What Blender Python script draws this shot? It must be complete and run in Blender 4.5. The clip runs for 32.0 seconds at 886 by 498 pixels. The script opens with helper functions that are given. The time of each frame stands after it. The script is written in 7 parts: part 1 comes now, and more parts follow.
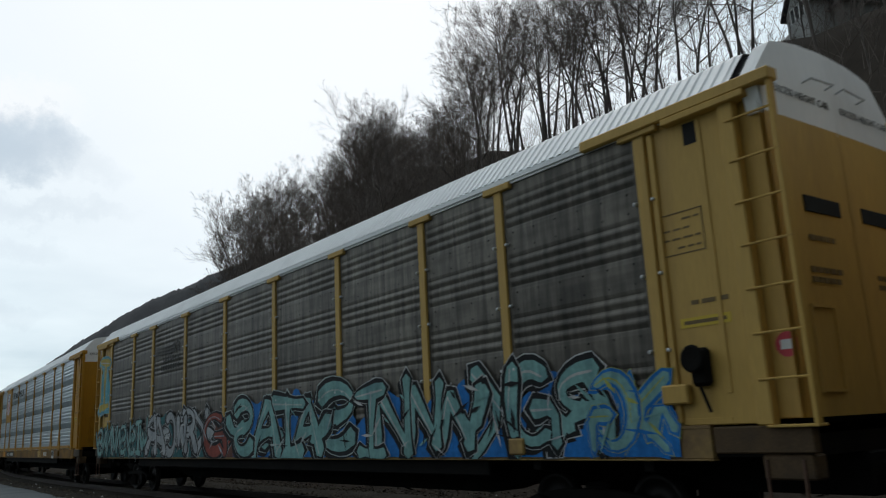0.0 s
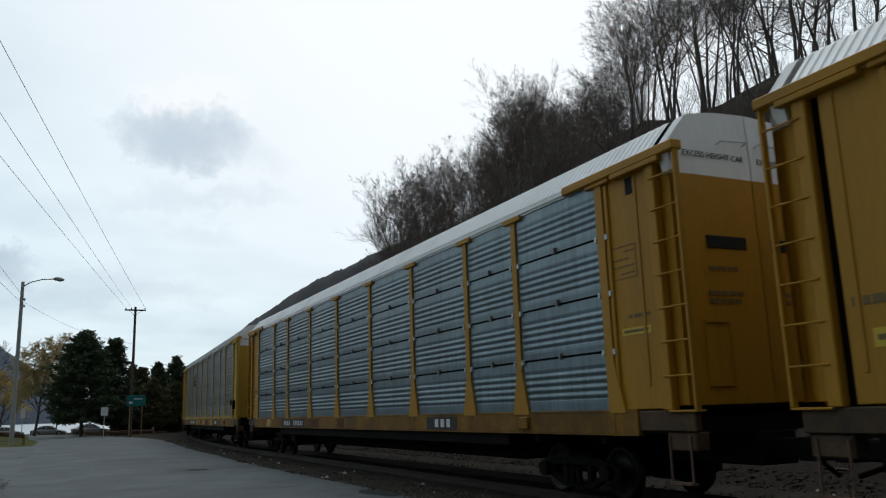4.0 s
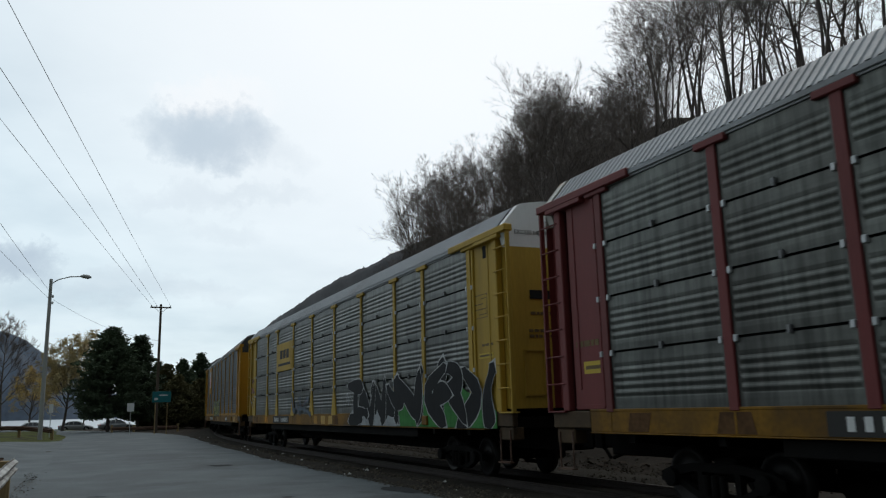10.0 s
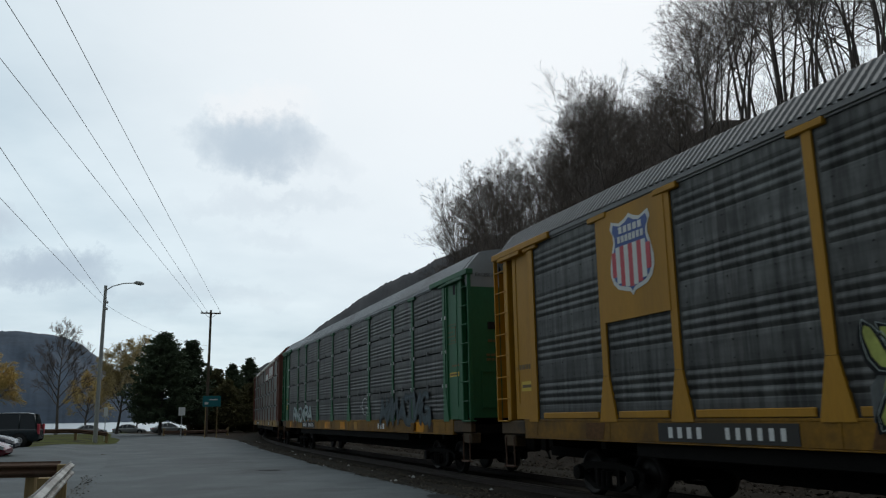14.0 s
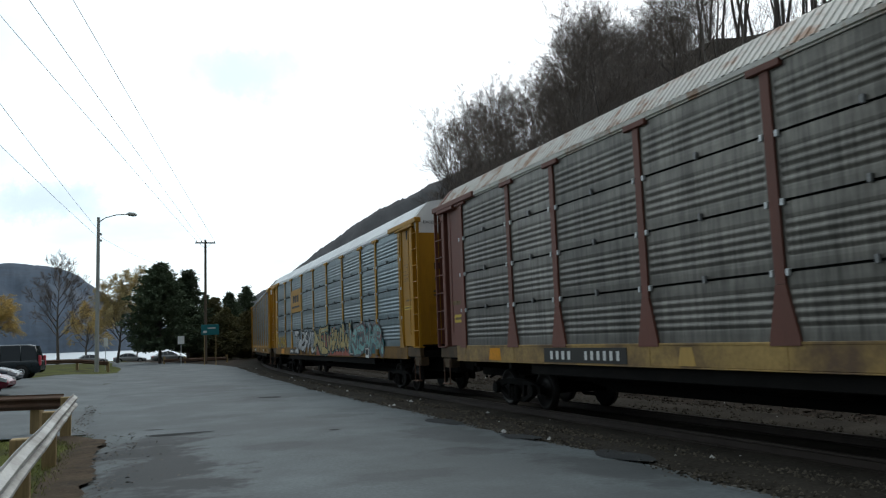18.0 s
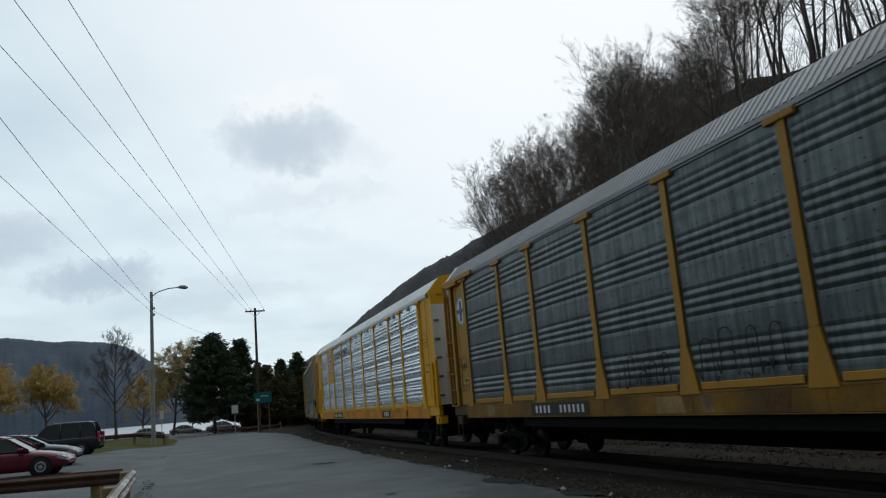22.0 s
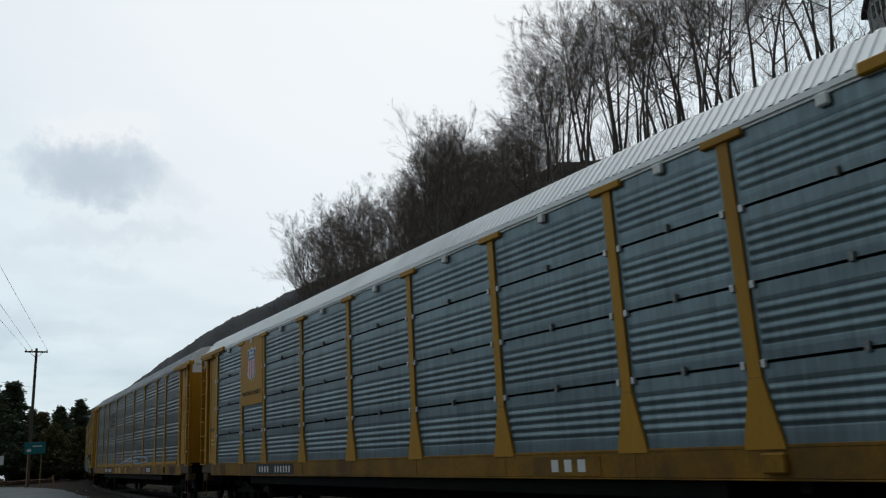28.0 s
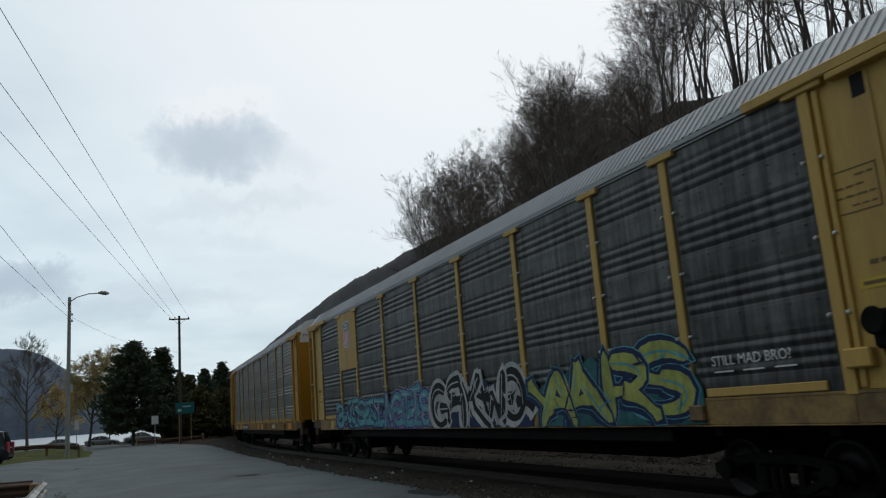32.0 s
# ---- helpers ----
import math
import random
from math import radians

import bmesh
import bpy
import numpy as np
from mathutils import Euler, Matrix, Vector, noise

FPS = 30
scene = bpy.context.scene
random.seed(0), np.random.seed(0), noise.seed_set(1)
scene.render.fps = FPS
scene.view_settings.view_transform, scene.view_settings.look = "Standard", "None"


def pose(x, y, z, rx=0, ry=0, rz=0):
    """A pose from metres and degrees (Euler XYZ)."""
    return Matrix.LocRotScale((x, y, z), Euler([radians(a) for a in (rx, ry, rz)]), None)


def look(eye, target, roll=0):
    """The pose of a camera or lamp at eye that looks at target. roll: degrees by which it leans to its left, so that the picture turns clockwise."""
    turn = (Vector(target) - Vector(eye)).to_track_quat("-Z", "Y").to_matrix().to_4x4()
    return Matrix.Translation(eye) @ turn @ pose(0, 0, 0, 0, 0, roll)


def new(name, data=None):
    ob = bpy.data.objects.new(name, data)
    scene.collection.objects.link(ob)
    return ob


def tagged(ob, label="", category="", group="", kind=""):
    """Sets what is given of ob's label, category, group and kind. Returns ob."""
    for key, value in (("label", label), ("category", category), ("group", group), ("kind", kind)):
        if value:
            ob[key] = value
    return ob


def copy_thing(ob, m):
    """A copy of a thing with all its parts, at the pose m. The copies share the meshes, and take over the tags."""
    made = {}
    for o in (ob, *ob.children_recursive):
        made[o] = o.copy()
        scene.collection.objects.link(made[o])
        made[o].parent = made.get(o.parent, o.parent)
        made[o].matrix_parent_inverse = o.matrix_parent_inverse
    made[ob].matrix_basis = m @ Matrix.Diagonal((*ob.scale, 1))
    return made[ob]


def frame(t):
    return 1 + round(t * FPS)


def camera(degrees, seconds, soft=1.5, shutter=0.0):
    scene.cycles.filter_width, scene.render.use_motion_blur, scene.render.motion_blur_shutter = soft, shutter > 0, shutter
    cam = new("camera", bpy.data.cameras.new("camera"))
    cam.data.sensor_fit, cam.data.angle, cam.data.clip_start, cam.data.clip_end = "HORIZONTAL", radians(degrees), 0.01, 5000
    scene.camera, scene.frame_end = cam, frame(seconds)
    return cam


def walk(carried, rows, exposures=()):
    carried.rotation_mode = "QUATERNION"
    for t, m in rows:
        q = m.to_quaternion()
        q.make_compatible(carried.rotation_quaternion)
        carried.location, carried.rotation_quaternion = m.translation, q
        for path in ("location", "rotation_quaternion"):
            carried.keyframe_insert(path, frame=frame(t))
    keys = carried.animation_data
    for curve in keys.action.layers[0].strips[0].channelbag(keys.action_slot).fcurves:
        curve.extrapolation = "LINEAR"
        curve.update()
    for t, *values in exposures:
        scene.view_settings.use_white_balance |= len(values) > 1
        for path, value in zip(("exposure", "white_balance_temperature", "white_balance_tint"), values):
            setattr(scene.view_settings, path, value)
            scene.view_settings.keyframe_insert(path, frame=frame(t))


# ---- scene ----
# A freight train of covered car-carrier wagons passes a riverside car park under a wooded hill.
# z = 0 is the road; the track runs along +y past the viewer and bends away to the right.
cam = camera(58.2, 32.0, soft=1.2, shutter=0.08)
EYE = 1.65
# the hand rises and sinks a little: seconds, metres
SWAY = [(0, -0.03), (2, -0.06), (6, -0.06), (9, -0.09), (12, -0.05), (15, -0.03), (17.5, 0.04), (19, 0.08), (22, 0.06), (25, 0.04), (28, 0.03), (30, 0.05), (32, 0.03)]
TURNS = [
    (0.0, 102.62, 2.75, -36.68), (0.5, 103.13, 2.16, -34.57), (1.0, 101.99, 2.15, -28.36), (1.5, 101.64, 0.89, -23.93),
    (2.0, 102.02, 2.78, -23.30), (2.5, 101.26, 1.87, -25.94), (3.0, 101.11, 1.89, -26.33), (3.5, 101.47, 1.74, -25.46),
    (5.5, 100.74, 1.84, -26.90), (6.0, 100.48, 0.60, -26.80), (6.5, 100.32, 0.14, -27.41), (7.0, 100.22, 0.34, -27.64),
    (7.5, 100.46, 0.80, -27.68), (8.0, 101.80, 1.21, -24.69), (8.5, 100.58, 1.56, -23.68), (9.0, 100.70, 1.16, -24.72),
    (9.5, 101.18, 1.33, -23.88), (10.0, 101.35, 1.43, -24.04), (10.5, 101.54, 0.75, -23.05), (11.0, 102.18, 0.83, -21.64),
    (11.5, 102.41, 1.04, -20.68), (12.0, 102.30, 1.04, -21.59), (12.5, 101.77, 1.56, -21.89), (13.0, 101.75, 1.70, -20.65),
    (13.5, 101.79, 1.38, -20.60), (14.0, 101.81, 1.01, -20.81), (14.5, 101.75, 0.41, -21.08), (15.0, 101.88, 0.57, -21.17),
    (15.5, 98.84, 0.62, -21.35), (17.5, 96.57, 2.71, -21.78), (18.0, 96.39, 2.05, -21.10), (18.5, 96.55, 3.21, -18.71),
    (19.0, 97.42, 1.98, -18.76), (19.5, 99.20, 3.34, -19.26), (20.0, 101.10, 5.91, -17.68), (20.5, 100.20, 4.98, -15.44),
    (21.0, 99.47, 5.07, -15.42), (21.5, 101.57, 4.39, -18.28), (22.0, 100.68, 4.78, -17.39), (22.5, 101.33, 5.43, -18.18),
    (23.0, 101.13, 5.63, -18.92), (23.5, 100.80, 5.66, -20.63), (24.0, 101.30, 5.87, -21.47), (24.5, 101.71, 5.43, -21.94),
    (25.0, 100.94, 5.90, -22.89), (25.5, 100.83, 5.89, -23.70), (27.5, 102.83, 3.20, -27.80), (28.0, 103.86, 2.99, -31.31),
    (28.5, 105.22, 4.18, -31.73), (29.0, 104.55, 5.58, -26.18), (29.5, 104.08, 4.92, -24.23), (30.0, 104.14, 4.06, -22.71),
    (30.5, 103.52, 5.02, -23.13), (31.0, 102.06, 5.47, -20.94), (31.5, 101.93, 4.82, -22.25), (32.0, 101.14, 4.35, -22.50),
]
walk(cam, [(t, pose(0, 0, EYE + float(np.interp(t, *zip(*SWAY))), rx, ry, rz)) for t, rx, ry, rz in TURNS],
     exposures=[(0, -0.10), (9, -0.12), (15.2, -0.2), (17, 0.3), (17.6, 0.45), (18.2, 0.5), (19.2, 0.4), (20.3, -0.05), (25, -0.18), (30, -0.24), (32, -0.24)])

# ---- light: bright overcast, sun hidden behind cloud ahead of the viewer ----
SUN_AZ, SUN_EL = 38.0, 48.0          # azimuth to the right of +y
world = bpy.data.worlds.new("overcast")
scene.world = world
world.use_nodes = True


def world_sky(nt):
    n, l = nt.nodes, nt.links
    n.clear()

    def node(kind, **kw):
        k = n.new(kind)
        for a, b in kw.items():
            k.inputs[a].default_value = b
        return k

    def mth(op, a, b=None, clamp=False):
        k = n.new("ShaderNodeMath")
        k.operation, k.use_clamp = op, clamp
        for i, s in enumerate((a, b)):
            if s is None:
                continue
            if isinstance(s, (int, float)):
                k.inputs[i].default_value = s
            else:
                l.new(s, k.inputs[i])
        return k.outputs[0]

    out = n.new("ShaderNodeOutputWorld")
    bg = n.new("ShaderNodeBackground")
    l.new(bg.outputs[0], out.inputs[0])
    co = n.new("ShaderNodeTexCoord")
    d = co.outputs["Generated"]
    sep = n.new("ShaderNodeSeparateXYZ")
    l.new(d, sep.inputs[0])
    up = mth("MAXIMUM", sep.outputs[2], 0.0)
    den = mth("ADD", up, 0.16)
    flat = n.new("ShaderNodeCombineXYZ")
    l.new(mth("DIVIDE", sep.outputs[0], den), flat.inputs[0])
    l.new(mth("DIVIDE", sep.outputs[1], den), flat.inputs[1])
    sky = n.new("ShaderNodeTexSky")
    sky.sky_type, sky.sun_disc = "NISHITA", False
    sky.sun_elevation, sky.sun_rotation = radians(SUN_EL), radians(SUN_AZ)
    nz = node("ShaderNodeTexNoise", Scale=1.7, Detail=6.0, Roughness=0.52)
    l.new(flat.outputs[0], nz.inputs["Vector"])
    nz2 = node("ShaderNodeTexNoise", Scale=0.62, Detail=3.0, Roughness=0.5)
    l.new(flat.outputs[0], nz2.inputs["Vector"])
    amount = mth("ADD", mth("MULTIPLY", nz.outputs[0], 0.55), mth("MULTIPLY", nz2.outputs[0], 0.45))
    ramp = n.new("ShaderNodeValToRGB")
    l.new(amount, ramp.inputs[0])
    e = ramp.color_ramp.elements
    e[0].position, e[0].color = 0.33, (0.545, 0.672, 0.755, 1)
    e[1].position, e[1].color = 0.56, (0.765, 0.885, 0.945, 1)
    # brighter towards the hidden sun
    dot = n.new("ShaderNodeVectorMath")
    dot.operation = "DOT_PRODUCT"
    l.new(d, dot.inputs[0])
    a, b = radians(SUN_AZ - 12), radians(SUN_EL - 12)
    dot.inputs[1].default_value = (math.sin(a) * math.cos(b), math.cos(a) * math.cos(b), math.sin(b))
    glow = mth("MULTIPLY", mth("SUBTRACT", dot.outputs["Value"], 0.82, True), 6.5, True)
    mix = n.new("ShaderNodeMixRGB")
    l.new(glow, mix.inputs[0])
    l.new(ramp.outputs[0], mix.inputs[1])
    mix.inputs[2].default_value = (0.96, 1.0, 1.02, 1)
    prev = mix.outputs[0]
    # grey puffs of cloud: azimuth, elevation, half width, half height (degrees), depth; some have a bright crown
    for az, el, w, h, deep, col in ((7.6, 21.6, 3.8, 1.3, 0.9, (0.97, 0.99, 1.0)), (7.0, 19.1, 4.6, 2.3, 0.85, (0.46, 0.56, 0.65)), (10.5, 18.2, 4.2, 1.5, 0.30, (0.56, 0.64, 0.71)),
                                    (6.6, 15.0, 4.5, 1.0, 0.25, (0.56, 0.63, 0.71)), (-5.6, 9.6, 3.4, 1.5, 0.9, (0.43, 0.52, 0.62)),
                                    (9.0, 12.6, 3.0, 0.8, 0.2, (0.56, 0.63, 0.71)), (12.0, 15.2, 3.6, 0.7, 0.22, (0.56, 0.64, 0.71)),
                                    (-11.0, 12.5, 3.0, 1.6, 0.6, (0.50, 0.57, 0.66)), (4.0, 8.6, 7.0, 0.9, 0.25, (0.55, 0.61, 0.69))):
        a, b = radians(az), radians(el)
        c = Vector((math.sin(a) * math.cos(b), math.cos(a) * math.cos(b), math.sin(b)))
        right = Vector((math.cos(a), -math.sin(a), 0))
        top = right.cross(c)
        wob = n.new("ShaderNodeVectorMath")
        wob.operation = "MULTIPLY_ADD"
        nn = node("ShaderNodeTexNoise", Scale=13.0, Detail=8.0, Roughness=0.66)
        l.new(d, nn.inputs["Vector"])
        l.new(nn.outputs[1], wob.inputs[0])
        wob.inputs[1].default_value = (0.12, 0.12, 0.12)
        l.new(d, wob.inputs[2])
        rel = n.new("ShaderNodeVectorMath")
        rel.operation = "SUBTRACT"
        l.new(wob.outputs[0], rel.inputs[0])
        rel.inputs[1].default_value = c + Vector((0.06, 0.06, 0.06))

        def along(v, size):
            k = n.new("ShaderNodeVectorMath")
            k.operation = "DOT_PRODUCT"
            l.new(rel.outputs[0], k.inputs[0])
            k.inputs[1].default_value = v / math.tan(radians(size))
            return mth("POWER", mth("ABSOLUTE", k.outputs["Value"]), 2.0)

        r = mth("ADD", along(right, w), along(top, h))
        r = mth("ADD", r, mth("MULTIPLY", mth("LESS_THAN", sep.outputs[1], 0.0), 9.0))
        f = mth("MULTIPLY", mth("SUBTRACT", 1.0, mth("MULTIPLY", r, 0.75), True), deep)
        m2 = n.new("ShaderNodeMixRGB")
        l.new(mth("SMOOTH_MIN", f, 0.8), m2.inputs[0])
        l.new(prev, m2.inputs[1])
        m2.inputs[2].default_value = (*col, 1)
        prev = m2.outputs[0]
    # a little of the clear sky shows through the thin cloud
    sc = n.new("ShaderNodeMixRGB")
    sc.blend_type = "ADD"
    sc.inputs[0].default_value = 0.012
    l.new(prev, sc.inputs[1])
    l.new(sky.outputs[0], sc.inputs[2])
    # the cover is thicker and darker away from the hidden sun
    toward = n.new("ShaderNodeVectorMath")
    toward.operation = "DOT_PRODUCT"
    l.new(d, toward.inputs[0])
    a, b = radians(20), radians(35)
    toward.inputs[1].default_value = (math.sin(a) * math.cos(b), math.cos(a) * math.cos(b), math.sin(b))
    fall = n.new("ShaderNodeMapRange")
    fall.interpolation_type = "SMOOTHSTEP"
    fall.inputs["From Min"].default_value, fall.inputs["From Max"].default_value = -0.5, 0.8
    fall.inputs["To Min"].default_value, fall.inputs["To Max"].default_value = 0.16, 1.0
    l.new(toward.outputs["Value"], fall.inputs[0])
    dim = n.new("ShaderNodeMixRGB")
    dim.blend_type = "MULTIPLY"
    dim.inputs[0].default_value = 1.0
    l.new(sc.outputs[0], dim.inputs[1])
    l.new(fall.outputs[0], dim.inputs[2])
    l.new(dim.outputs[0], bg.inputs[0])
    bg.inputs[1].default_value = 1.0


world_sky(world.node_tree)
sun = new("sun", bpy.data.lights.new("sun", "SUN"))
sun.data.energy, sun.data.angle, sun.data.color = 0.4, radians(25), (1.0, 0.96, 0.9)
a_, e_ = radians(SUN_AZ), radians(SUN_EL)
sun.matrix_world = look((0, 0, 60), (-60 * math.sin(a_) * math.cos(e_), -60 * math.cos(a_) * math.cos(e_), 60 - 60 * math.sin(e_)))

# ---- materials ----
MATS = {}


def mat(name, color, rough=0.7, metal=0.0, vary=0.25, scale=3.0, fine=40.0, bump=0.0, stain=None, streak=False, random=0.0, spec=0.4, runs=0.0, cover=(0.5, 0.72), island=0.0):
    """A procedural surface: base colour with coarse and fine variation, stains, relief."""
    if name in MATS:
        return MATS[name]
    m = bpy.data.materials.new(name)
    m.use_nodes = True
    n, l = m.node_tree.nodes, m.node_tree.links
    bsdf = n["Principled BSDF"]
    bsdf.inputs["Roughness"].default_value, bsdf.inputs["Metallic"].default_value = rough, metal
    bsdf.inputs["Specular IOR Level"].default_value = spec
    co = n.new("ShaderNodeTexCoord")
    mp = n.new("ShaderNodeMapping")
    mp.inputs["Scale"].default_value = (1, 1, 0.12) if streak else (1, 1, 1)
    l.new(co.outputs["Object"], mp.inputs[0])
    info = n.new("ShaderNodeObjectInfo")
    off = n.new("ShaderNodeVectorMath")
    off.operation = "MULTIPLY_ADD"
    comb = n.new("ShaderNodeCombineXYZ")
    for i in range(3):
        l.new(info.outputs["Random"], comb.inputs[i])
    l.new(comb.outputs[0], off.inputs[0])
    off.inputs[1].default_value = (37.0, 53.0, 71.0)
    l.new(mp.outputs[0], off.inputs[2])
    big = n.new("ShaderNodeTexNoise")
    big.inputs["Scale"].default_value, big.inputs["Detail"].default_value = scale, 6
    small = n.new("ShaderNodeTexNoise")
    small.inputs["Scale"].default_value, small.inputs["Detail"].default_value = fine, 4
    l.new(off.outputs[0], big.inputs["Vector"])
    l.new(off.outputs[0], small.inputs["Vector"])
    add = n.new("ShaderNodeMath")
    add.operation = "MULTIPLY_ADD"
    l.new(small.outputs[0], add.inputs[0])
    add.inputs[1].default_value = 0.5
    half = n.new("ShaderNodeMath")
    half.operation = "MULTIPLY"
    l.new(big.outputs[0], half.inputs[0])
    half.inputs[1].default_value = 0.5
    l.new(half.outputs[0], add.inputs[2])
    ramp = n.new("ShaderNodeValToRGB")
    l.new(add.outputs[0], ramp.inputs[0])
    lo, hi = [c * (1 - vary) for c in color], [min(1, c * (1 + vary)) for c in color]
    e = ramp.color_ramp.elements
    e[0].position, e[0].color, e[1].position, e[1].color = 0.32, (*lo, 1), 0.68, (*hi, 1)
    last = ramp.outputs[0]
    if stain:
        scol, samount = stain
        st = n.new("ShaderNodeTexNoise")
        st.inputs["Scale"].default_value, st.inputs["Detail"].default_value = scale * 0.6, 8
        st.inputs["Roughness"].default_value = 0.65
        l.new(off.outputs[0], st.inputs["Vector"])
        sr = n.new("ShaderNodeMapRange")
        sr.inputs["From Min"].default_value, sr.inputs["From Max"].default_value = cover
        sr.inputs["To Max"].default_value = samount
        l.new(st.outputs[0], sr.inputs[0])
        mx = n.new("ShaderNodeMixRGB")
        l.new(sr.outputs[0], mx.inputs[0])
        l.new(last, mx.inputs[1])
        mx.inputs[2].default_value = (*scol, 1)
        last = mx.outputs[0]
    if runs:                        # narrow vertical runs of dirt, crossed by faint level bands
        for size, amount in (((0.3, 10.0, 0.55), runs), ((0.3, 0.35, 9.0), runs * 0.45), ((1.0, 3.2, 2.6), runs * 0.6)):
            mq = n.new("ShaderNodeMapping")
            mq.inputs["Scale"].default_value = size
            l.new(co.outputs["Object"], mq.inputs[0])
            nr = n.new("ShaderNodeTexNoise")
            nr.inputs["Scale"].default_value, nr.inputs["Detail"].default_value = 1.0, 3
            l.new(mq.outputs[0], nr.inputs["Vector"])
            mr = n.new("ShaderNodeMapRange")
            mr.inputs["From Min"].default_value, mr.inputs["From Max"].default_value = 0.36, 0.6
            mr.inputs["To Min"].default_value, mr.inputs["To Max"].default_value = 1 - amount, 1.0
            l.new(nr.outputs[0], mr.inputs[0])
            dk = n.new("ShaderNodeMixRGB")
            dk.blend_type = "MULTIPLY"
            dk.inputs[0].default_value = 1.0
            l.new(last, dk.inputs[1])
            l.new(mr.outputs[0], dk.inputs[2])
            last = dk.outputs[0]
    if island:                      # each loose piece a shade of its own
        gi = n.new("ShaderNodeNewGeometry")
        hv = n.new("ShaderNodeHueSaturation")
        ri = n.new("ShaderNodeMapRange")
        ri.inputs["To Min"].default_value, ri.inputs["To Max"].default_value = 1 - island, 1 + island
        l.new(gi.outputs["Random Per Island"], ri.inputs[0])
        l.new(ri.outputs[0], hv.inputs["Value"])
        l.new(last, hv.inputs["Color"])
        last = hv.outputs[0]
    if random:
        hs = n.new("ShaderNodeHueSaturation")
        rr = n.new("ShaderNodeMapRange")
        rr.inputs["To Min"].default_value, rr.inputs["To Max"].default_value = 1 - random, 1 + random
        l.new(info.outputs["Random"], rr.inputs[0])
        l.new(rr.outputs[0], hs.inputs["Value"])
        l.new(last, hs.inputs["Color"])
        last = hs.outputs[0]
    l.new(last, bsdf.inputs["Base Color"])
    if bump:
        bp = n.new("ShaderNodeBump")
        bp.inputs["Strength"].default_value, bp.inputs["Distance"].default_value = min(1, bump), 0.02 * max(1, bump)
        l.new(add.outputs[0], bp.inputs["Height"])
        l.new(bp.outputs[0], bsdf.inputs["Normal"])
    MATS[name] = m
    return m


YEL_OLD = mat("faded yellow paint", (0.50, 0.31, 0.075), 0.6, vary=0.14, scale=1.2, stain=((0.22, 0.13, 0.05), 0.5), streak=True, bump=0.05)
YEL_MID = mat("weathered yellow paint", (0.40, 0.195, 0.010), 0.55, spec=0.3, vary=0.14, scale=1.2, stain=((0.19, 0.10, 0.018), 0.5), streak=True, bump=0.05)
YEL_NEW = mat("fresh yellow paint", (0.76, 0.385, 0.008), 0.5, spec=0.22, vary=0.07, scale=1.0, stain=((0.36, 0.19, 0.03), 0.25), streak=True, bump=0.03)
SILL_N = mat("scuffed fresh sill paint", (0.62, 0.25, 0.006), 0.55, vary=0.2, scale=1.1, fine=14, stain=((0.16, 0.07, 0.015), 0.8), bump=0.05, spec=0.22, cover=(0.54, 0.72))
SILL_Y = mat("grimy yellow sill paint", (0.23, 0.112, 0.008), 0.65, spec=0.25, vary=0.3, scale=1.3, fine=14, stain=((0.085, 0.045, 0.012), 0.85), bump=0.1, cover=(0.42, 0.64))
SILL_O = mat("pale grimy sill paint", (0.33, 0.21, 0.065), 0.65, vary=0.3, scale=1.3, fine=14, stain=((0.09, 0.05, 0.03), 0.9), bump=0.1, cover=(0.42, 0.64))
YEL_PALE = mat("chalky yellow paint", (0.46, 0.295, 0.045), 0.6, spec=0.25, vary=0.14, scale=1.2, stain=((0.22, 0.13, 0.03), 0.5), streak=True, bump=0.05)
RED = mat("oxide red paint", (0.17, 0.032, 0.03), 0.6, vary=0.15, scale=1.2, stain=((0.06, 0.025, 0.02), 0.5), streak=True, bump=0.05)
BROWN = mat("brown red paint", (0.15, 0.052, 0.035), 0.6, vary=0.15, scale=1.2, stain=((0.07, 0.03, 0.02), 0.5), streak=True, bump=0.05)
GREEN = mat("dark green paint", (0.022, 0.12, 0.05), 0.55, vary=0.15, scale=1.2, stain=((0.02, 0.05, 0.03), 0.5), streak=True, bump=0.05)
WHITE = mat("white paint", (0.78, 0.78, 0.77), 0.6, vary=0.06, scale=1.0, stain=((0.42, 0.39, 0.35), 0.4), streak=True)
ZINC_NEW = mat("bright galvanised steel", (0.50, 0.55, 0.58), 0.32, 0.75, vary=0.12, scale=0.8, fine=30, streak=True, random=0.06, bump=0.04)
ZINC_SHINE = mat("fresh galvanised steel", (0.74, 0.80, 0.84), 0.27, 0.85, vary=0.14, scale=0.8, fine=30, streak=True, random=0.05, bump=0.04, runs=0.08)
ZINC_BLUE = mat("blue-grey galvanised steel", (0.160, 0.210, 0.228), 0.40, 0.75, vary=0.15, scale=0.8, fine=30, streak=True, stain=((0.11, 0.125, 0.13), 0.6), random=0.09, bump=0.05, runs=0.2)
# darker copy of ZINC_NEW: the ground's dark reflection in flat bands, as colour
ZINC_BAND_DIM = mat("flat galvanised band with dark reflection", (0.25, 0.30, 0.32), 0.42, 0.45, vary=0.15, scale=0.8, fine=30, streak=True, random=0.09, bump=0.04, runs=0.2)
ZINC_MID = mat("weathered galvanised steel", (0.162, 0.166, 0.150), 0.42, 0.7, vary=0.26, scale=0.8, fine=30, streak=True, stain=((0.085, 0.078, 0.07), 0.75), random=0.12, bump=0.06, runs=0.35)
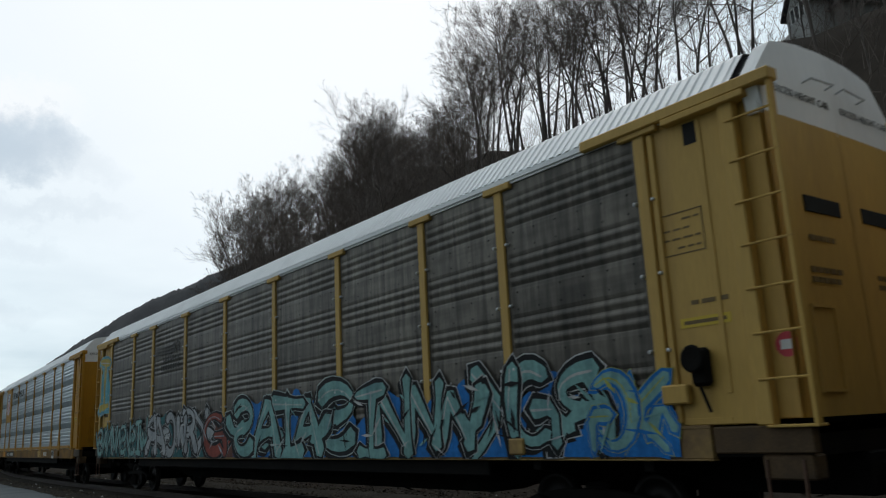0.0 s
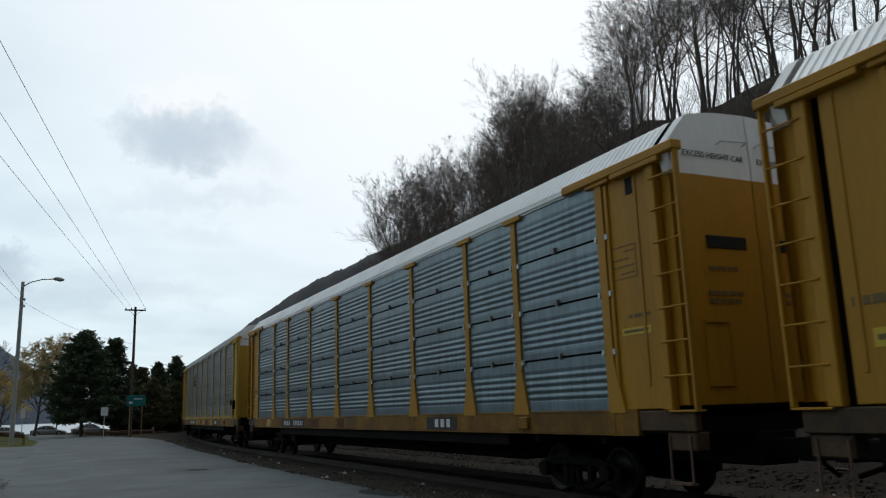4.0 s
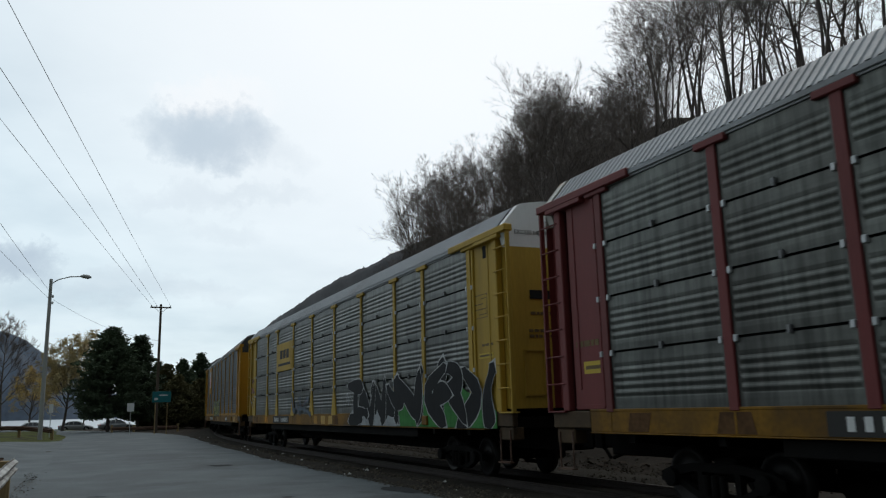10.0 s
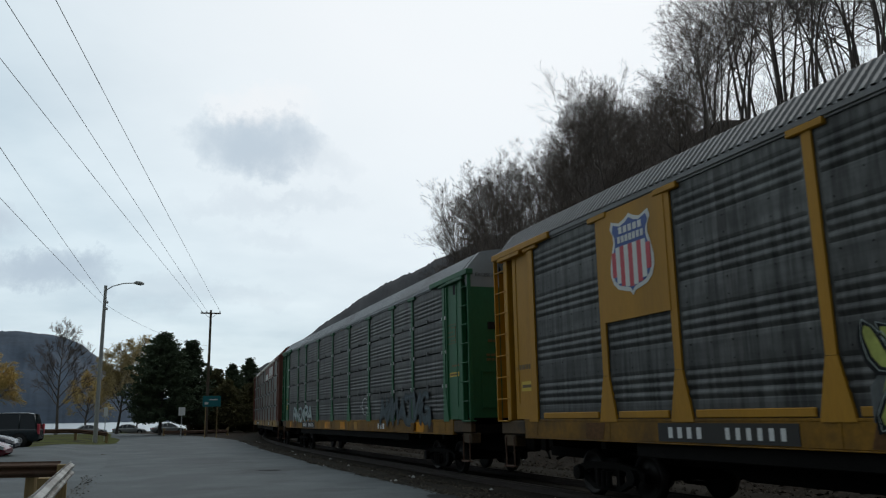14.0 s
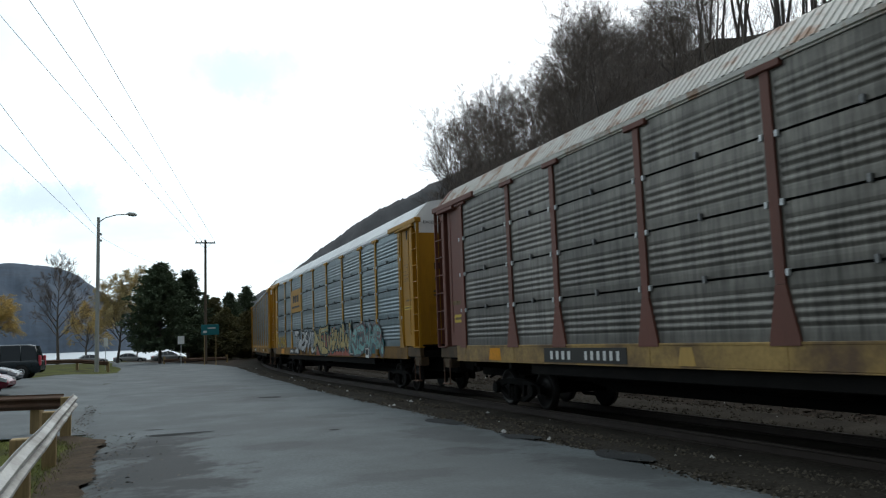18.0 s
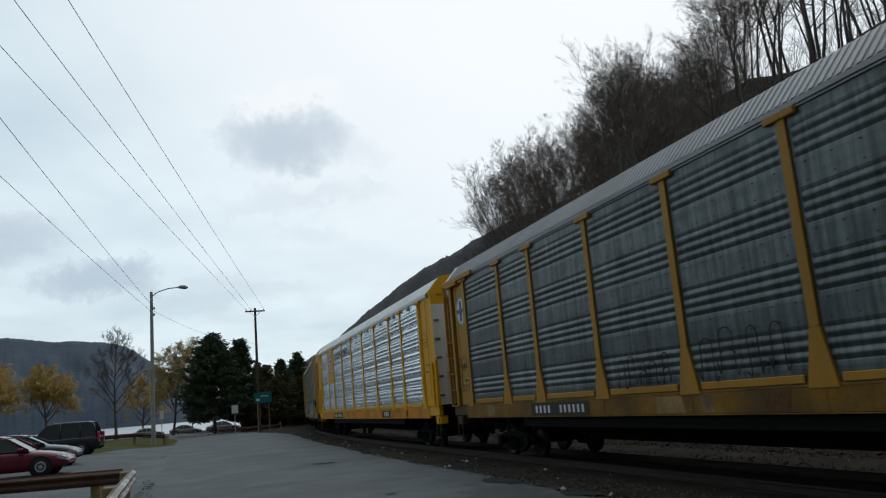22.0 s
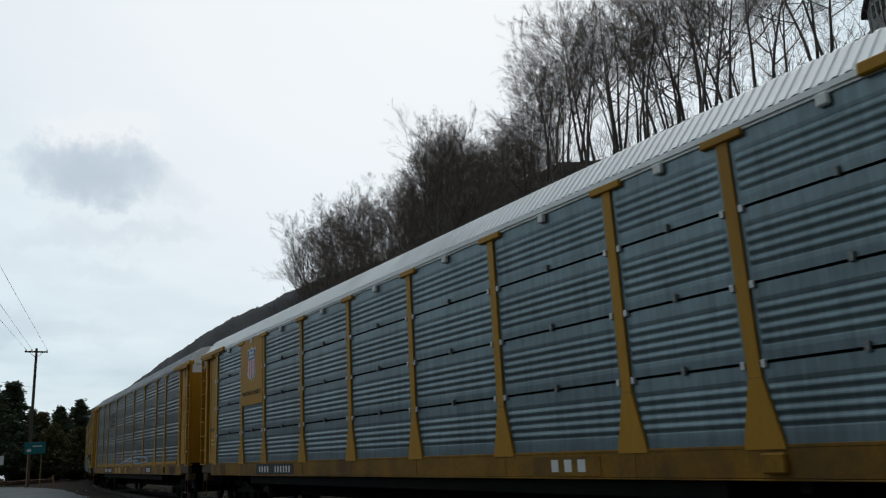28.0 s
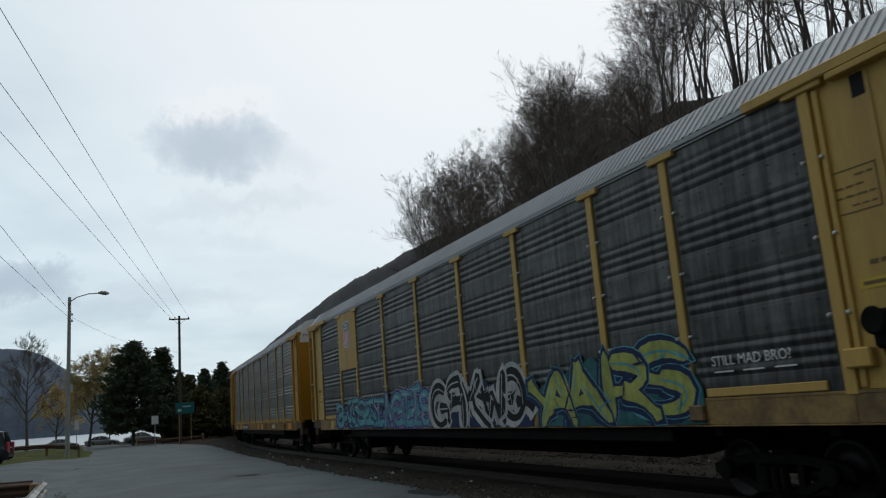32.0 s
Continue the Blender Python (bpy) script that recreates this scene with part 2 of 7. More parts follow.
ZINC_TAN = mat("tan-stained galvanised steel", (0.180, 0.168, 0.148), 0.44, 0.65, vary=0.25, scale=0.8, fine=30, streak=True, stain=((0.13, 0.115, 0.10), 0.7), random=0.10, bump=0.06, runs=0.35)
ZINC_DARK = mat("grimy galvanised steel", (0.100, 0.102, 0.097), 0.50, 0.48, vary=0.28, scale=0.8, fine=30, streak=True, stain=((0.07, 0.06, 0.055), 0.7), random=0.10, bump=0.06, runs=0.55)
ZINC_BROWN = mat("brown-stained galvanised steel", (0.165, 0.147, 0.122), 0.5, 0.42, vary=0.28, scale=0.8, fine=30, streak=True, stain=((0.10, 0.082, 0.066), 0.7), random=0.10, bump=0.06, runs=0.5)
ZINC_SLATE = mat("slate-grey galvanised steel", (0.128, 0.148, 0.150), 0.42, 0.7, vary=0.26, scale=0.8, fine=30, streak=True, stain=((0.075, 0.08, 0.08), 0.7), random=0.10, bump=0.06, runs=0.4)
ROOF_WHITE = mat("white corrugated roof", (0.86, 0.87, 0.87), 0.5, 0.1, vary=0.08, scale=0.7, stain=((0.36, 0.36, 0.36), 0.35))
ROOF_GREY = mat("grey corrugated roof", (0.29, 0.30, 0.31), 0.55, 0.3, vary=0.15, scale=0.7, stain=((0.16, 0.15, 0.14), 0.5))
ROOF_DARK = mat("dark grey corrugated roof", (0.20, 0.20, 0.20), 0.6, 0.2, vary=0.2, scale=0.7, stain=((0.10, 0.095, 0.09), 0.6))
ROOF_RUST = mat("rust-streaked corrugated roof", (0.52, 0.50, 0.46), 0.6, 0.1, vary=0.15, scale=2.4, stain=((0.27, 0.13, 0.06), 0.85), cover=(0.5, 0.62))
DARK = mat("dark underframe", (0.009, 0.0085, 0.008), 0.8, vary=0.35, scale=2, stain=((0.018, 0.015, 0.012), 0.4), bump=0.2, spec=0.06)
# paints the shade in slots, gaps and recesses; bolt heads use it too
BLACK = mat("shade black for gaps, and bolts", (0.012, 0.012, 0.012), 0.9, vary=0.2)
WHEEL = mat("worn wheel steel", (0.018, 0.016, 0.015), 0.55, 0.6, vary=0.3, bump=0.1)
GALV = mat("bare galvanised fitting", (0.55, 0.56, 0.56), 0.5, 0.4, vary=0.12)
ROD = mat("grey door rod", (0.16, 0.16, 0.15), 0.6, 0.2, vary=0.2)
CLIP = mat("dull steel clip", (0.20, 0.20, 0.20), 0.6, 0.3, vary=0.3)
FADED = mat("faded small stencil", (0.15, 0.10, 0.04), 0.7, vary=0.3)
RAILM = mat("rail steel", (0.040, 0.030, 0.025), 0.6, 0.5, vary=0.3)
TIEM = mat("creosoted tie", (0.030, 0.024, 0.020), 0.9, spec=0.08, vary=0.35, scale=4, bump=0.4, random=0.25)
INK = mat("black stencil", (0.03, 0.028, 0.025), 0.7, vary=0.1)
INKW = mat("white stencil", (0.66, 0.66, 0.64), 0.7, vary=0.08)
NAVY = mat("blue enamel", (0.035, 0.075, 0.26), 0.5, vary=0.06)
REDMARK = mat("red enamel", (0.50, 0.05, 0.07), 0.5, vary=0.06)
LABEL = mat("yellow label", (0.55, 0.38, 0.03), 0.5, vary=0.06)
WOOD = mat("weathered post timber", (0.30, 0.21, 0.10), 0.85, vary=0.3, scale=2, fine=30, streak=True, bump=0.3)
POLEW = mat("utility pole timber", (0.10, 0.075, 0.055), 0.9, vary=0.3, scale=2, fine=30, streak=True, bump=0.3)
GALVR = mat("guard rail zinc", (0.38, 0.38, 0.36), 0.6, 0.3, vary=0.3, scale=1.5, stain=((0.14, 0.12, 0.10), 0.75), cover=(0.46, 0.62))
RUSTR = mat("rusted guard rail", (0.11, 0.06, 0.04), 0.75, 0.2, vary=0.3, scale=2, stain=((0.22, 0.17, 0.13), 0.4))
CONC = mat("lamp pole grey", (0.42, 0.42, 0.40), 0.6, 0.3, vary=0.12)
BARK = mat("grey-brown bark", (0.125, 0.106, 0.094), 0.95, vary=0.35, scale=1.5, fine=12, bump=0.4, random=0.3)
TWIG = mat("twig bark", (0.145, 0.117, 0.103), 0.95, vary=0.25, scale=1.5, fine=12, random=0.3)
WILLOW = mat("willow yellow shoots", (0.58, 0.42, 0.14), 0.9, vary=0.25, random=0.12)
PALEBARK = mat("pale dry shoots", (0.52, 0.41, 0.20), 0.9, vary=0.25, random=0.1)
NEEDLE = mat("dark conifer needles", (0.105, 0.135, 0.085), 0.95, vary=0.45, scale=1.2, fine=9, random=0.15, spec=0.08)
BUSH = mat("evergreen shrub leaves", (0.13, 0.12, 0.062), 0.95, vary=0.45, scale=1.2, fine=9, random=0.3, spec=0.08)
LEAF = mat("dry leaf litter", (0.052, 0.038, 0.029), 0.95, spec=0.05, vary=0.4, random=0.3)
GLASS = mat("dark car glass", (0.02, 0.025, 0.03), 0.06, 0.0, vary=0.05, spec=0.8)
RUBBER = mat("tyre rubber", (0.02, 0.02, 0.02), 0.85, vary=0.2)


# ---- geometry helpers ----
class Geo:
    """Collects vertices and faces of one mesh."""

    def __init__(self):
        self.v, self.f, self.m = [], [], []

    def add(self, verts, faces, mi=0):
        o = len(self.v)
        self.v += [tuple(p) for p in verts]
        self.f += [tuple(i + o for i in q) for q in faces]
        self.m += [mi] * len(faces)
        return self

    def box(self, x0, x1, y0, y1, z0, z1, mi=0, bev=0.0):
        if x0 > x1:
            x0, x1 = x1, x0
        if y0 > y1:
            y0, y1 = y1, y0
        b = min(bev, (x1 - x0) / 3, (y1 - y0) / 3, (z1 - z0) / 3)
        if b <= 0:
            p = [(x, y, z) for x in (x0, x1) for y in (y0, y1) for z in (z0, z1)]
            return self.add(p, [(0, 1, 3, 2), (4, 6, 7, 5), (0, 4, 5, 1), (2, 3, 7, 6), (0, 2, 6, 4), (1, 5, 7, 3)], mi)
        bm = bmesh.new()
        bmesh.ops.create_cube(bm, size=1, matrix=Matrix.LocRotScale(((x0 + x1) / 2, (y0 + y1) / 2, (z0 + z1) / 2), None, (x1 - x0, y1 - y0, z1 - z0)))
        bmesh.ops.bevel(bm, geom=bm.edges[:], offset=b, segments=1, affect="EDGES")
        self.bm(bm, mi)
        return self

    def bm(self, bm, mi=0):
        bm.verts.index_update()
        self.add([p.co for p in bm.verts], [[q.index for q in f.verts] for f in bm.faces], mi)
        bm.free()
        return self

    def prism(self, poly, a0, a1, axis="y", mi=0, cap=True):
        """A closed outline, swept along an axis; the outline lies in the other two (in x, y, z order)."""
        def at3(p, a):
            return (a, p[0], p[1]) if axis == "x" else (p[0], a, p[1]) if axis == "y" else (p[0], p[1], a)
        n = len(poly)
        verts = [at3(p, a0) for p in poly] + [at3(p, a1) for p in poly]
        faces = [(i, (i + 1) % n, n + (i + 1) % n, n + i) for i in range(n)]
        if cap:
            faces += [tuple(range(n))[::-1], tuple(range(n, 2 * n))]
        return self.add(verts, faces, mi)

    def tube(self, pts, radii, sides=6, mi=0, cap=True):
        pts = [Vector(p) for p in pts]
        if isinstance(radii, (int, float)):
            radii = [radii] * len(pts)
        verts, faces = [], []
        for i, p in enumerate(pts):
            d = (pts[min(i + 1, len(pts) - 1)] - pts[max(i - 1, 0)]).normalized()
            a = d.cross(Vector((0.31, 0.17, 0.94)) if abs(d.z) < 0.9 else Vector((1, 0.1, 0))).normalized()
            b = d.cross(a)
            for k in range(sides):
                t = 2 * math.pi * k / sides
                verts.append(p + radii[i] * (math.cos(t) * a + math.sin(t) * b))
        for i in range(len(pts) - 1):
            for k in range(sides):
                faces.append((i * sides + k, i * sides + (k + 1) % sides, (i + 1) * sides + (k + 1) % sides, (i + 1) * sides + k))
        if cap:
            faces += [tuple(range(sides))[::-1], tuple(range(len(verts) - sides, len(verts)))]
        return self.add(verts, faces, mi)

    def lathe(self, prof, axis="x", n=20, at=(0, 0, 0), mi=0):
        """Turns (radius, along) pairs about an axis."""
        verts, faces = [], []
        for r, a in prof:
            for k in range(n):
                t = 2 * math.pi * k / n
                c, s = r * math.cos(t), r * math.sin(t)
                q = (a, c, s) if axis == "x" else (c, a, s) if axis == "y" else (c, s, a)
                verts.append((q[0] + at[0], q[1] + at[1], q[2] + at[2]))
        for i in range(len(prof) - 1):
            for k in range(n):
                faces.append((i * n + k, i * n + (k + 1) % n, (i + 1) * n + (k + 1) % n, (i + 1) * n + k))
        faces += [tuple(range(n))[::-1], tuple(range(len(verts) - n, len(verts)))]
        return self.add(verts, faces, mi)

    def grid(self, rows, mi=0, flip=False):
        """Quads over rows of points."""
        w = len(rows[0])
        faces = []
        for i in range(len(rows) - 1):
            for j in range(w - 1):
                q = (i * w + j, i * w + j + 1, (i + 1) * w + j + 1, (i + 1) * w + j)
                faces.append(q[::-1] if flip else q)
        return self.add([p for r in rows for p in r], faces, mi)

    def mesh(self, name, mats, smooth=False):
        me = bpy.data.meshes.new(name)
        me.from_pydata(self.v, [], self.f)
        for m in mats if isinstance(mats, (list, tuple)) else [mats]:
            me.materials.append(m)
        if len(me.materials) > 1:
            me.polygons.foreach_set("material_index", self.m)
        if smooth:
            me.polygons.foreach_set("use_smooth", [True] * len(me.polygons))
        me.update()
        return me


SHARED = {}


def shared(key, make, mats, smooth=False):
    """One mesh for all alike parts."""
    names = tuple(m.name for m in (mats if isinstance(mats, (list, tuple)) else [mats]))
    if (key, names) not in SHARED:
        SHARED[key, names] = make().mesh(str(key if isinstance(key, str) else key[0]), mats, smooth)
    return SHARED[key, names]


def part(name, data, parent, label="", m=None):
    """Links a mesh as one part under a thing or under a part."""
    ob = new(name, data)
    ob.parent = parent
    if m is not None:
        ob.matrix_basis = m
    return tagged(ob, label)


def thing(name, label, category, m=None, group="", data=None, kind=""):
    ob = new(name, data)
    if m is not None:
        ob.matrix_basis = m
    return tagged(ob, label, category, group, kind)


def lettering(body, size, material, depth=0.004):
    """Raised stencil letters as a mesh, facing +z, centred."""
    cu = bpy.data.curves.new("letters", "FONT")
    cu.body, cu.size, cu.align_x, cu.align_y, cu.extrude, cu.resolution_u = body, size, "CENTER", "CENTER", depth / 2, 2
    ob = new("letters", cu)
    me = bpy.data.meshes.new_from_object(ob.evaluated_get(bpy.context.evaluated_depsgraph_get()))
    bpy.data.objects.remove(ob)
    me.materials.clear()
    me.materials.append(material)
    return me


# ---- the track's line ----
TRACK_X, BEND_Y, BEND_R, BEND_ANGLE, RAIL_Z = 9.12, 34.9, 300.0, radians(42), 0.08


def line_at(s, d=0.0):
    """Place and heading s metres along the track, d metres to the right of it."""
    if s <= BEND_Y:
        x, y, th = 0.0, s, 0.0
    else:
        th = min((s - BEND_Y) / BEND_R, BEND_ANGLE)
        over = max(0.0, s - BEND_Y - BEND_R * BEND_ANGLE)
        x = BEND_R * (1 - math.cos(th)) + over * math.sin(th)
        y = BEND_Y + BEND_R * math.sin(th) + over * math.cos(th)
    return TRACK_X + x + d * math.cos(th), y - d * math.sin(th), th


LINE = [line_at(s)[:2] for s in range(-700, 1000, 4)]
LX, LY = np.array([p[0] for p in LINE]), np.array([p[1] for p in LINE])


def beside(x, y):
    """Metres to the right of the track's line."""
    i = int(np.argmin((LX - x) ** 2 + (LY - y) ** 2))
    th = line_at(-700 + 4 * i)[2]
    return (x - LX[i]) * math.cos(th) - (y - LY[i]) * math.sin(th)


def smooth(a, b, t):
    t = min(1, max(0, (t - a) / (b - a)))
    return t * t * (3 - 2 * t)


def bank_lift(x, y):
    """The car park and the bank beyond rise a little away from the road."""
    return 0.29 * smooth(-1.5, -4.5, x) * smooth(24, 44, y) * (1 - smooth(95, 130, y))


def land(x, y):
    """Height of the ground."""
    d = beside(x, y)
    if d > 3:
        top = 20 + 10 * smooth(30, 80, y) + 4 * smooth(80, 115, y)
        rise = 0.92 * max(0, d - 6.6)
        rise = rise if rise < top else min(top + 8, top + (rise - top) * 0.27)
        rise *= 1 - 0.7 * smooth(150, 240, y)
        z = -0.25 + rise + 0.45 * smooth(4, 7, d)
        z += 1.0 * (noise.noise((x * 0.11, y * 0.11, 3.0)) + 0.5 * noise.noise((x * 0.37, y * 0.37, 5.0))) * smooth(8, 24, d)
        return z
    if d > -2.9:
        return -0.4
    z = -0.03 + 0.04 * noise.noise((x * 0.3, y * 0.3, 1.0)) * smooth(2.9, 5, -d)
    z += bank_lift(x, y)
    z -= 0.30 * smooth(-1.1, -2.4, x) * (1 - smooth(14, 18, y)) * 0.3
    z -= 4.0 * smooth(138, 160, y) * smooth(-4, -40, d)
    z -= 1.5 * smooth(0, -400, x)
    return z


# ---- setting: ground, road, track bed, river, hills ----
def land_material():
    m = mat("grass and litter ground", (0.036, 0.029, 0.023), 0.95, spec=0.05, vary=0.35, scale=0.5, fine=9, bump=0.5)
    n, l = m.node_tree.nodes, m.node_tree.links
    bsdf = n["Principled BSDF"]
    old = bsdf.inputs["Base Color"].links[0].from_socket
    geo = n.new("ShaderNodeNewGeometry")
    sep = n.new("ShaderNodeSeparateXYZ")
    l.new(geo.outputs["Position"], sep.inputs[0])
    nz = n.new("ShaderNodeTexNoise")
    nz.inputs["Scale"].default_value, nz.inputs["Detail"].default_value = 0.45, 8
    l.new(geo.outputs["Position"], nz.inputs["Vector"])
    nf = n.new("ShaderNodeTexNoise")
    nf.inputs["Scale"].default_value, nf.inputs["Detail"].default_value = 14, 5
    l.new(geo.outputs["Position"], nf.inputs["Vector"])
    # turf lies on the river side of the road
    mr = n.new("ShaderNodeMapRange")
    mr.inputs["From Min"].default_value, mr.inputs["From Max"].default_value = -0.5, -1.15
    l.new(sep.outputs[0], mr.inputs[0])
    bare = n.new("ShaderNodeMapRange")
    bare.inputs["From Min"].default_value, bare.inputs["From Max"].default_value = 0.36, 0.5
    l.new(nz.outputs[0], bare.inputs[0])
    mul = n.new("ShaderNodeMath")
    mul.operation = "MULTIPLY"
    l.new(mr.outputs[0], mul.inputs[0])
    l.new(bare.outputs[0], mul.inputs[1])
    turf = n.new("ShaderNodeValToRGB")
    l.new(nf.outputs[0], turf.inputs[0])
    e = turf.color_ramp.elements
    e[0].position, e[0].color, e[1].position, e[1].color = 0.35, (0.045, 0.055, 0.012, 1), 0.65, (0.10, 0.105, 0.028, 1)
    mx = n.new("ShaderNodeMixRGB")
    l.new(mul.outputs[0], mx.inputs[0])
    l.new(old, mx.inputs[1])
    l.new(turf.outputs[0], mx.inputs[2])
    l.new(mx.outputs[0], bsdf.inputs["Base Color"])
    return m


def spread(lo, hi, fine, step, grow):
    """Coordinates with fine steps between lo and hi that widen outward to 4.5 km."""
    xs = list(np.arange(lo, hi + 1e-6, fine))
    for sign, edge in ((1, hi), (-1, lo)):
        s, c = step, edge
        while abs(c) < 4500:
            c += sign * s
            s *= grow
            xs.append(c)
    return sorted(xs)


gx, gy = spread(-30, 96, 2.0, 3.0, 1.22), spread(-20, 190, 2.0, 3.0, 1.22)
g = Geo().grid([[(x, y, land(x, y)) for x in gx] for y in gy])
ground = thing("ground", "grass, dirt and leaf-covered hillside ground", "ground", kind="structure", data=g.mesh("ground", land_material(), True))

ASPHALT = mat("worn asphalt", (0.104, 0.118, 0.122), 0.85, vary=0.30, scale=0.55, fine=22, bump=0.3, stain=((0.062, 0.068, 0.07), 0.6), cover=(0.42, 0.57), spec=0.3)


def road_stains(m):
    """Old oil and damp stains on the asphalt, with ragged edges."""
    n, l = m.node_tree.nodes, m.node_tree.links
    bsdf = n["Principled BSDF"]
    last = bsdf.inputs["Base Color"].links[0].from_socket
    geo = n.new("ShaderNodeNewGeometry")
    nz = n.new("ShaderNodeTexNoise")
    nz.inputs["Scale"].default_value, nz.inputs["Detail"].default_value, nz.inputs["Roughness"].default_value = 1.1, 7, 0.62
    l.new(geo.outputs["Position"], nz.inputs["Vector"])
    for x, y, rx, ry, amount in ((0.35, 11.8, 1.3, 3.8, 0.9), (0.7, 15.8, 1.1, 1.3, 0.8), (0.2, 8.4, 0.8, 1.6, 0.6), (3.9, 25.8, 1.3, 2.0, 0.35), (5.3, 13.5, 0.9, 3.0, 0.5), (5.6, 8.8, 0.8, 2.2, 0.6), (2.6, 33.0, 2.0, 5.0, 0.3),
                                 (0.0, 14.6, 1.0, 1.5, 0.9), (2.4, 13.6, 1.4, 0.6, 0.35), (4.4, 18.2, 1.1, 0.8, 0.4), (1.9, 20.0, 1.0, 0.7, 0.3), (4.7, 11.0, 0.9, 0.7, 0.5), (3.0, 9.6, 1.2, 0.5, 0.35)):
        mp = n.new("ShaderNodeMapping")
        mp.inputs["Location"].default_value = (-x / rx, -y / ry, 0)
        mp.inputs["Scale"].default_value = (1 / rx, 1 / ry, 0)
        l.new(geo.outputs["Position"], mp.inputs[0])
        ln = n.new("ShaderNodeVectorMath")
        ln.operation = "LENGTH"
        l.new(mp.outputs[0], ln.inputs[0])
        f = n.new("ShaderNodeMath")
        f.operation = "MULTIPLY_ADD"
        l.new(nz.outputs[0], f.inputs[0])
        f.inputs[1].default_value = -3.2
        l.new(ln.outputs["Value"], f.inputs[2])
        mr = n.new("ShaderNodeMapRange")
        mr.inputs["From Min"].default_value, mr.inputs["From Max"].default_value = -0.75, -1.15
        mr.inputs["To Min"].default_value, mr.inputs["To Max"].default_value = 0.0, amount
        l.new(f.outputs[0], mr.inputs[0])
        mx = n.new("ShaderNodeMixRGB")
        l.new(mr.outputs[0], mx.inputs[0])
        l.new(last, mx.inputs[1])
        mx.inputs[2].default_value = (0.032, 0.034, 0.035, 1)
        last = mx.outputs[0]
    l.new(last, bsdf.inputs["Base Color"])


road_stains(ASPHALT)
PATCH = mat("dark asphalt patch", (0.035, 0.036, 0.037), 0.95, vary=0.3, scale=2, fine=30, bump=0.3, spec=0.1)
GRAVEL = mat("track ballast", (0.038, 0.033, 0.027), 0.95, vary=0.5, scale=1.2, fine=16, bump=1.5, spec=0.04)


def road_left(y):
    bend = smooth(70, 150, y)
    return -0.62 - 0.75 * smooth(16.5, 19, y) - 26 * bend * bend + 0.12 * noise.noise((y * 0.4, 0, 7)) + 0.10 * noise.noise((y * 1.7, 0, 9))


def road_right(y):
    return 6.35 + 1.6 * smooth(25, 75, y) - 13 * smooth(68, 150, y) + 0.25 * noise.noise((y * 0.35, 4, 7)) + 0.13 * noise.noise((y * 1.9, 2, 9))


ys = list(np.arange(-40, 30, 0.5)) + list(np.arange(30, 152, 1.5))
g = Geo().grid([[(road_left(y) + (road_right(y) - road_left(y)) * k / 16, y,
                  0.0 + 0.022 * noise.noise((k * 0.5, y * 0.25, 2.0)) + 0.035 * math.sin(math.pi * k / 16) - 0.05 * (k in (0, 16))) for k in range(17)] for y in ys])
road = thing("road", "worn grey asphalt road with dark patches", "road", kind="structure", data=g.mesh("road", ASPHALT, True))
lot_xs = list(np.linspace(-60, -12, 8)) + list(np.linspace(-10, -0.9, 19))


def lot_far(x):
    return 50.5 + (x + 5.4) * (3.4 if x > -5.4 else 0.5 if x > -12 else 0.1)


g = Geo().grid([[(x, 18.2 + (lot_far(x) - 18.2) * f, 0.016 + bank_lift(x, 18.2 + (lot_far(x) - 18.2) * f) - 0.02 * smooth(-2.2, -1.0, x) + 0.012 * noise.noise((x * 0.2, f * 6, 5))) for x in lot_xs] for f in np.linspace(0, 1, 26)])
lot = thing("car_park", "worn grey asphalt car park beside the road", "car park", kind="structure", data=g.mesh("car_park", ASPHALT, True))


def patch(x, y, rx, ry, seed):
    rnd = random.Random(seed)
    n = 22
    rim = [(x + rx * math.cos(t) * (0.75 + 0.4 * rnd.random()), y + ry * math.sin(t) * (0.75 + 0.4 * rnd.random())) for t in (2 * math.pi * k / n for k in range(n))]
    def top(px, py):
        k = (px - road_left(py)) / (road_right(py) - road_left(py)) * 16
        return 0.022 * noise.noise((k * 0.5, py * 0.25, 2.0)) + 0.035 * math.sin(math.pi * min(16, max(0, k)) / 16) + 0.009
    v = [(x, y, top(x, y))] + [(a, b, top(a, b)) for a, b in rim]
    f = [(0, 1 + k, 1 + (k + 1) % n) for k in range(n)]
    return thing("road_patch", "dark asphalt repair patch in the grey road", "patch", kind="structure", data=Geo().add(v, f).mesh("road_patch", PATCH, True))


for i, (x, y, rx, ry) in enumerate(((0.85, 16.7, 0.62, 0.17), (4.05, 26.0, 0.40, 0.42), (0.4, 17.9, 0.22, 0.07), (3.6, 15.2, 0.13, 0.08), (6.1, 12.3, 0.3, 0.5), (5.9, 15.5, 0.3, 0.8),
                                    (6.3, 9.6, 0.3, 0.6))):
    patch(x, y, rx, ry, i)

# track bed, rails and ties
ss = list(np.arange(-60, 180, 1.5)) + list(np.arange(180, 700, 12))
prof = ((-3.6, -0.30), (-2.75, -0.04), (-2.2, -0.02), (-1.5, -0.075), (0.0, -0.085), (1.5, -0.075), (2.6, -0.02), (3.6, -0.12), (4.6, -0.4))
rows = []
for s in ss:
    row = []
    for d, z in prof:
        x, y, _ = line_at(s, d)
        row.append((x, y, z + 0.035 * noise.noise((x * 1.3, y * 1.3, 4))))
    rows.append(row)
bed = thing("track_bed", "dark grey stone ballast bed under the track", "ballast", kind="structure", data=Geo().grid(rows).mesh("track_bed", GRAVEL, True))
track = thing("railway_track", "steel rails on creosoted wooden ties", "track", kind="structure")
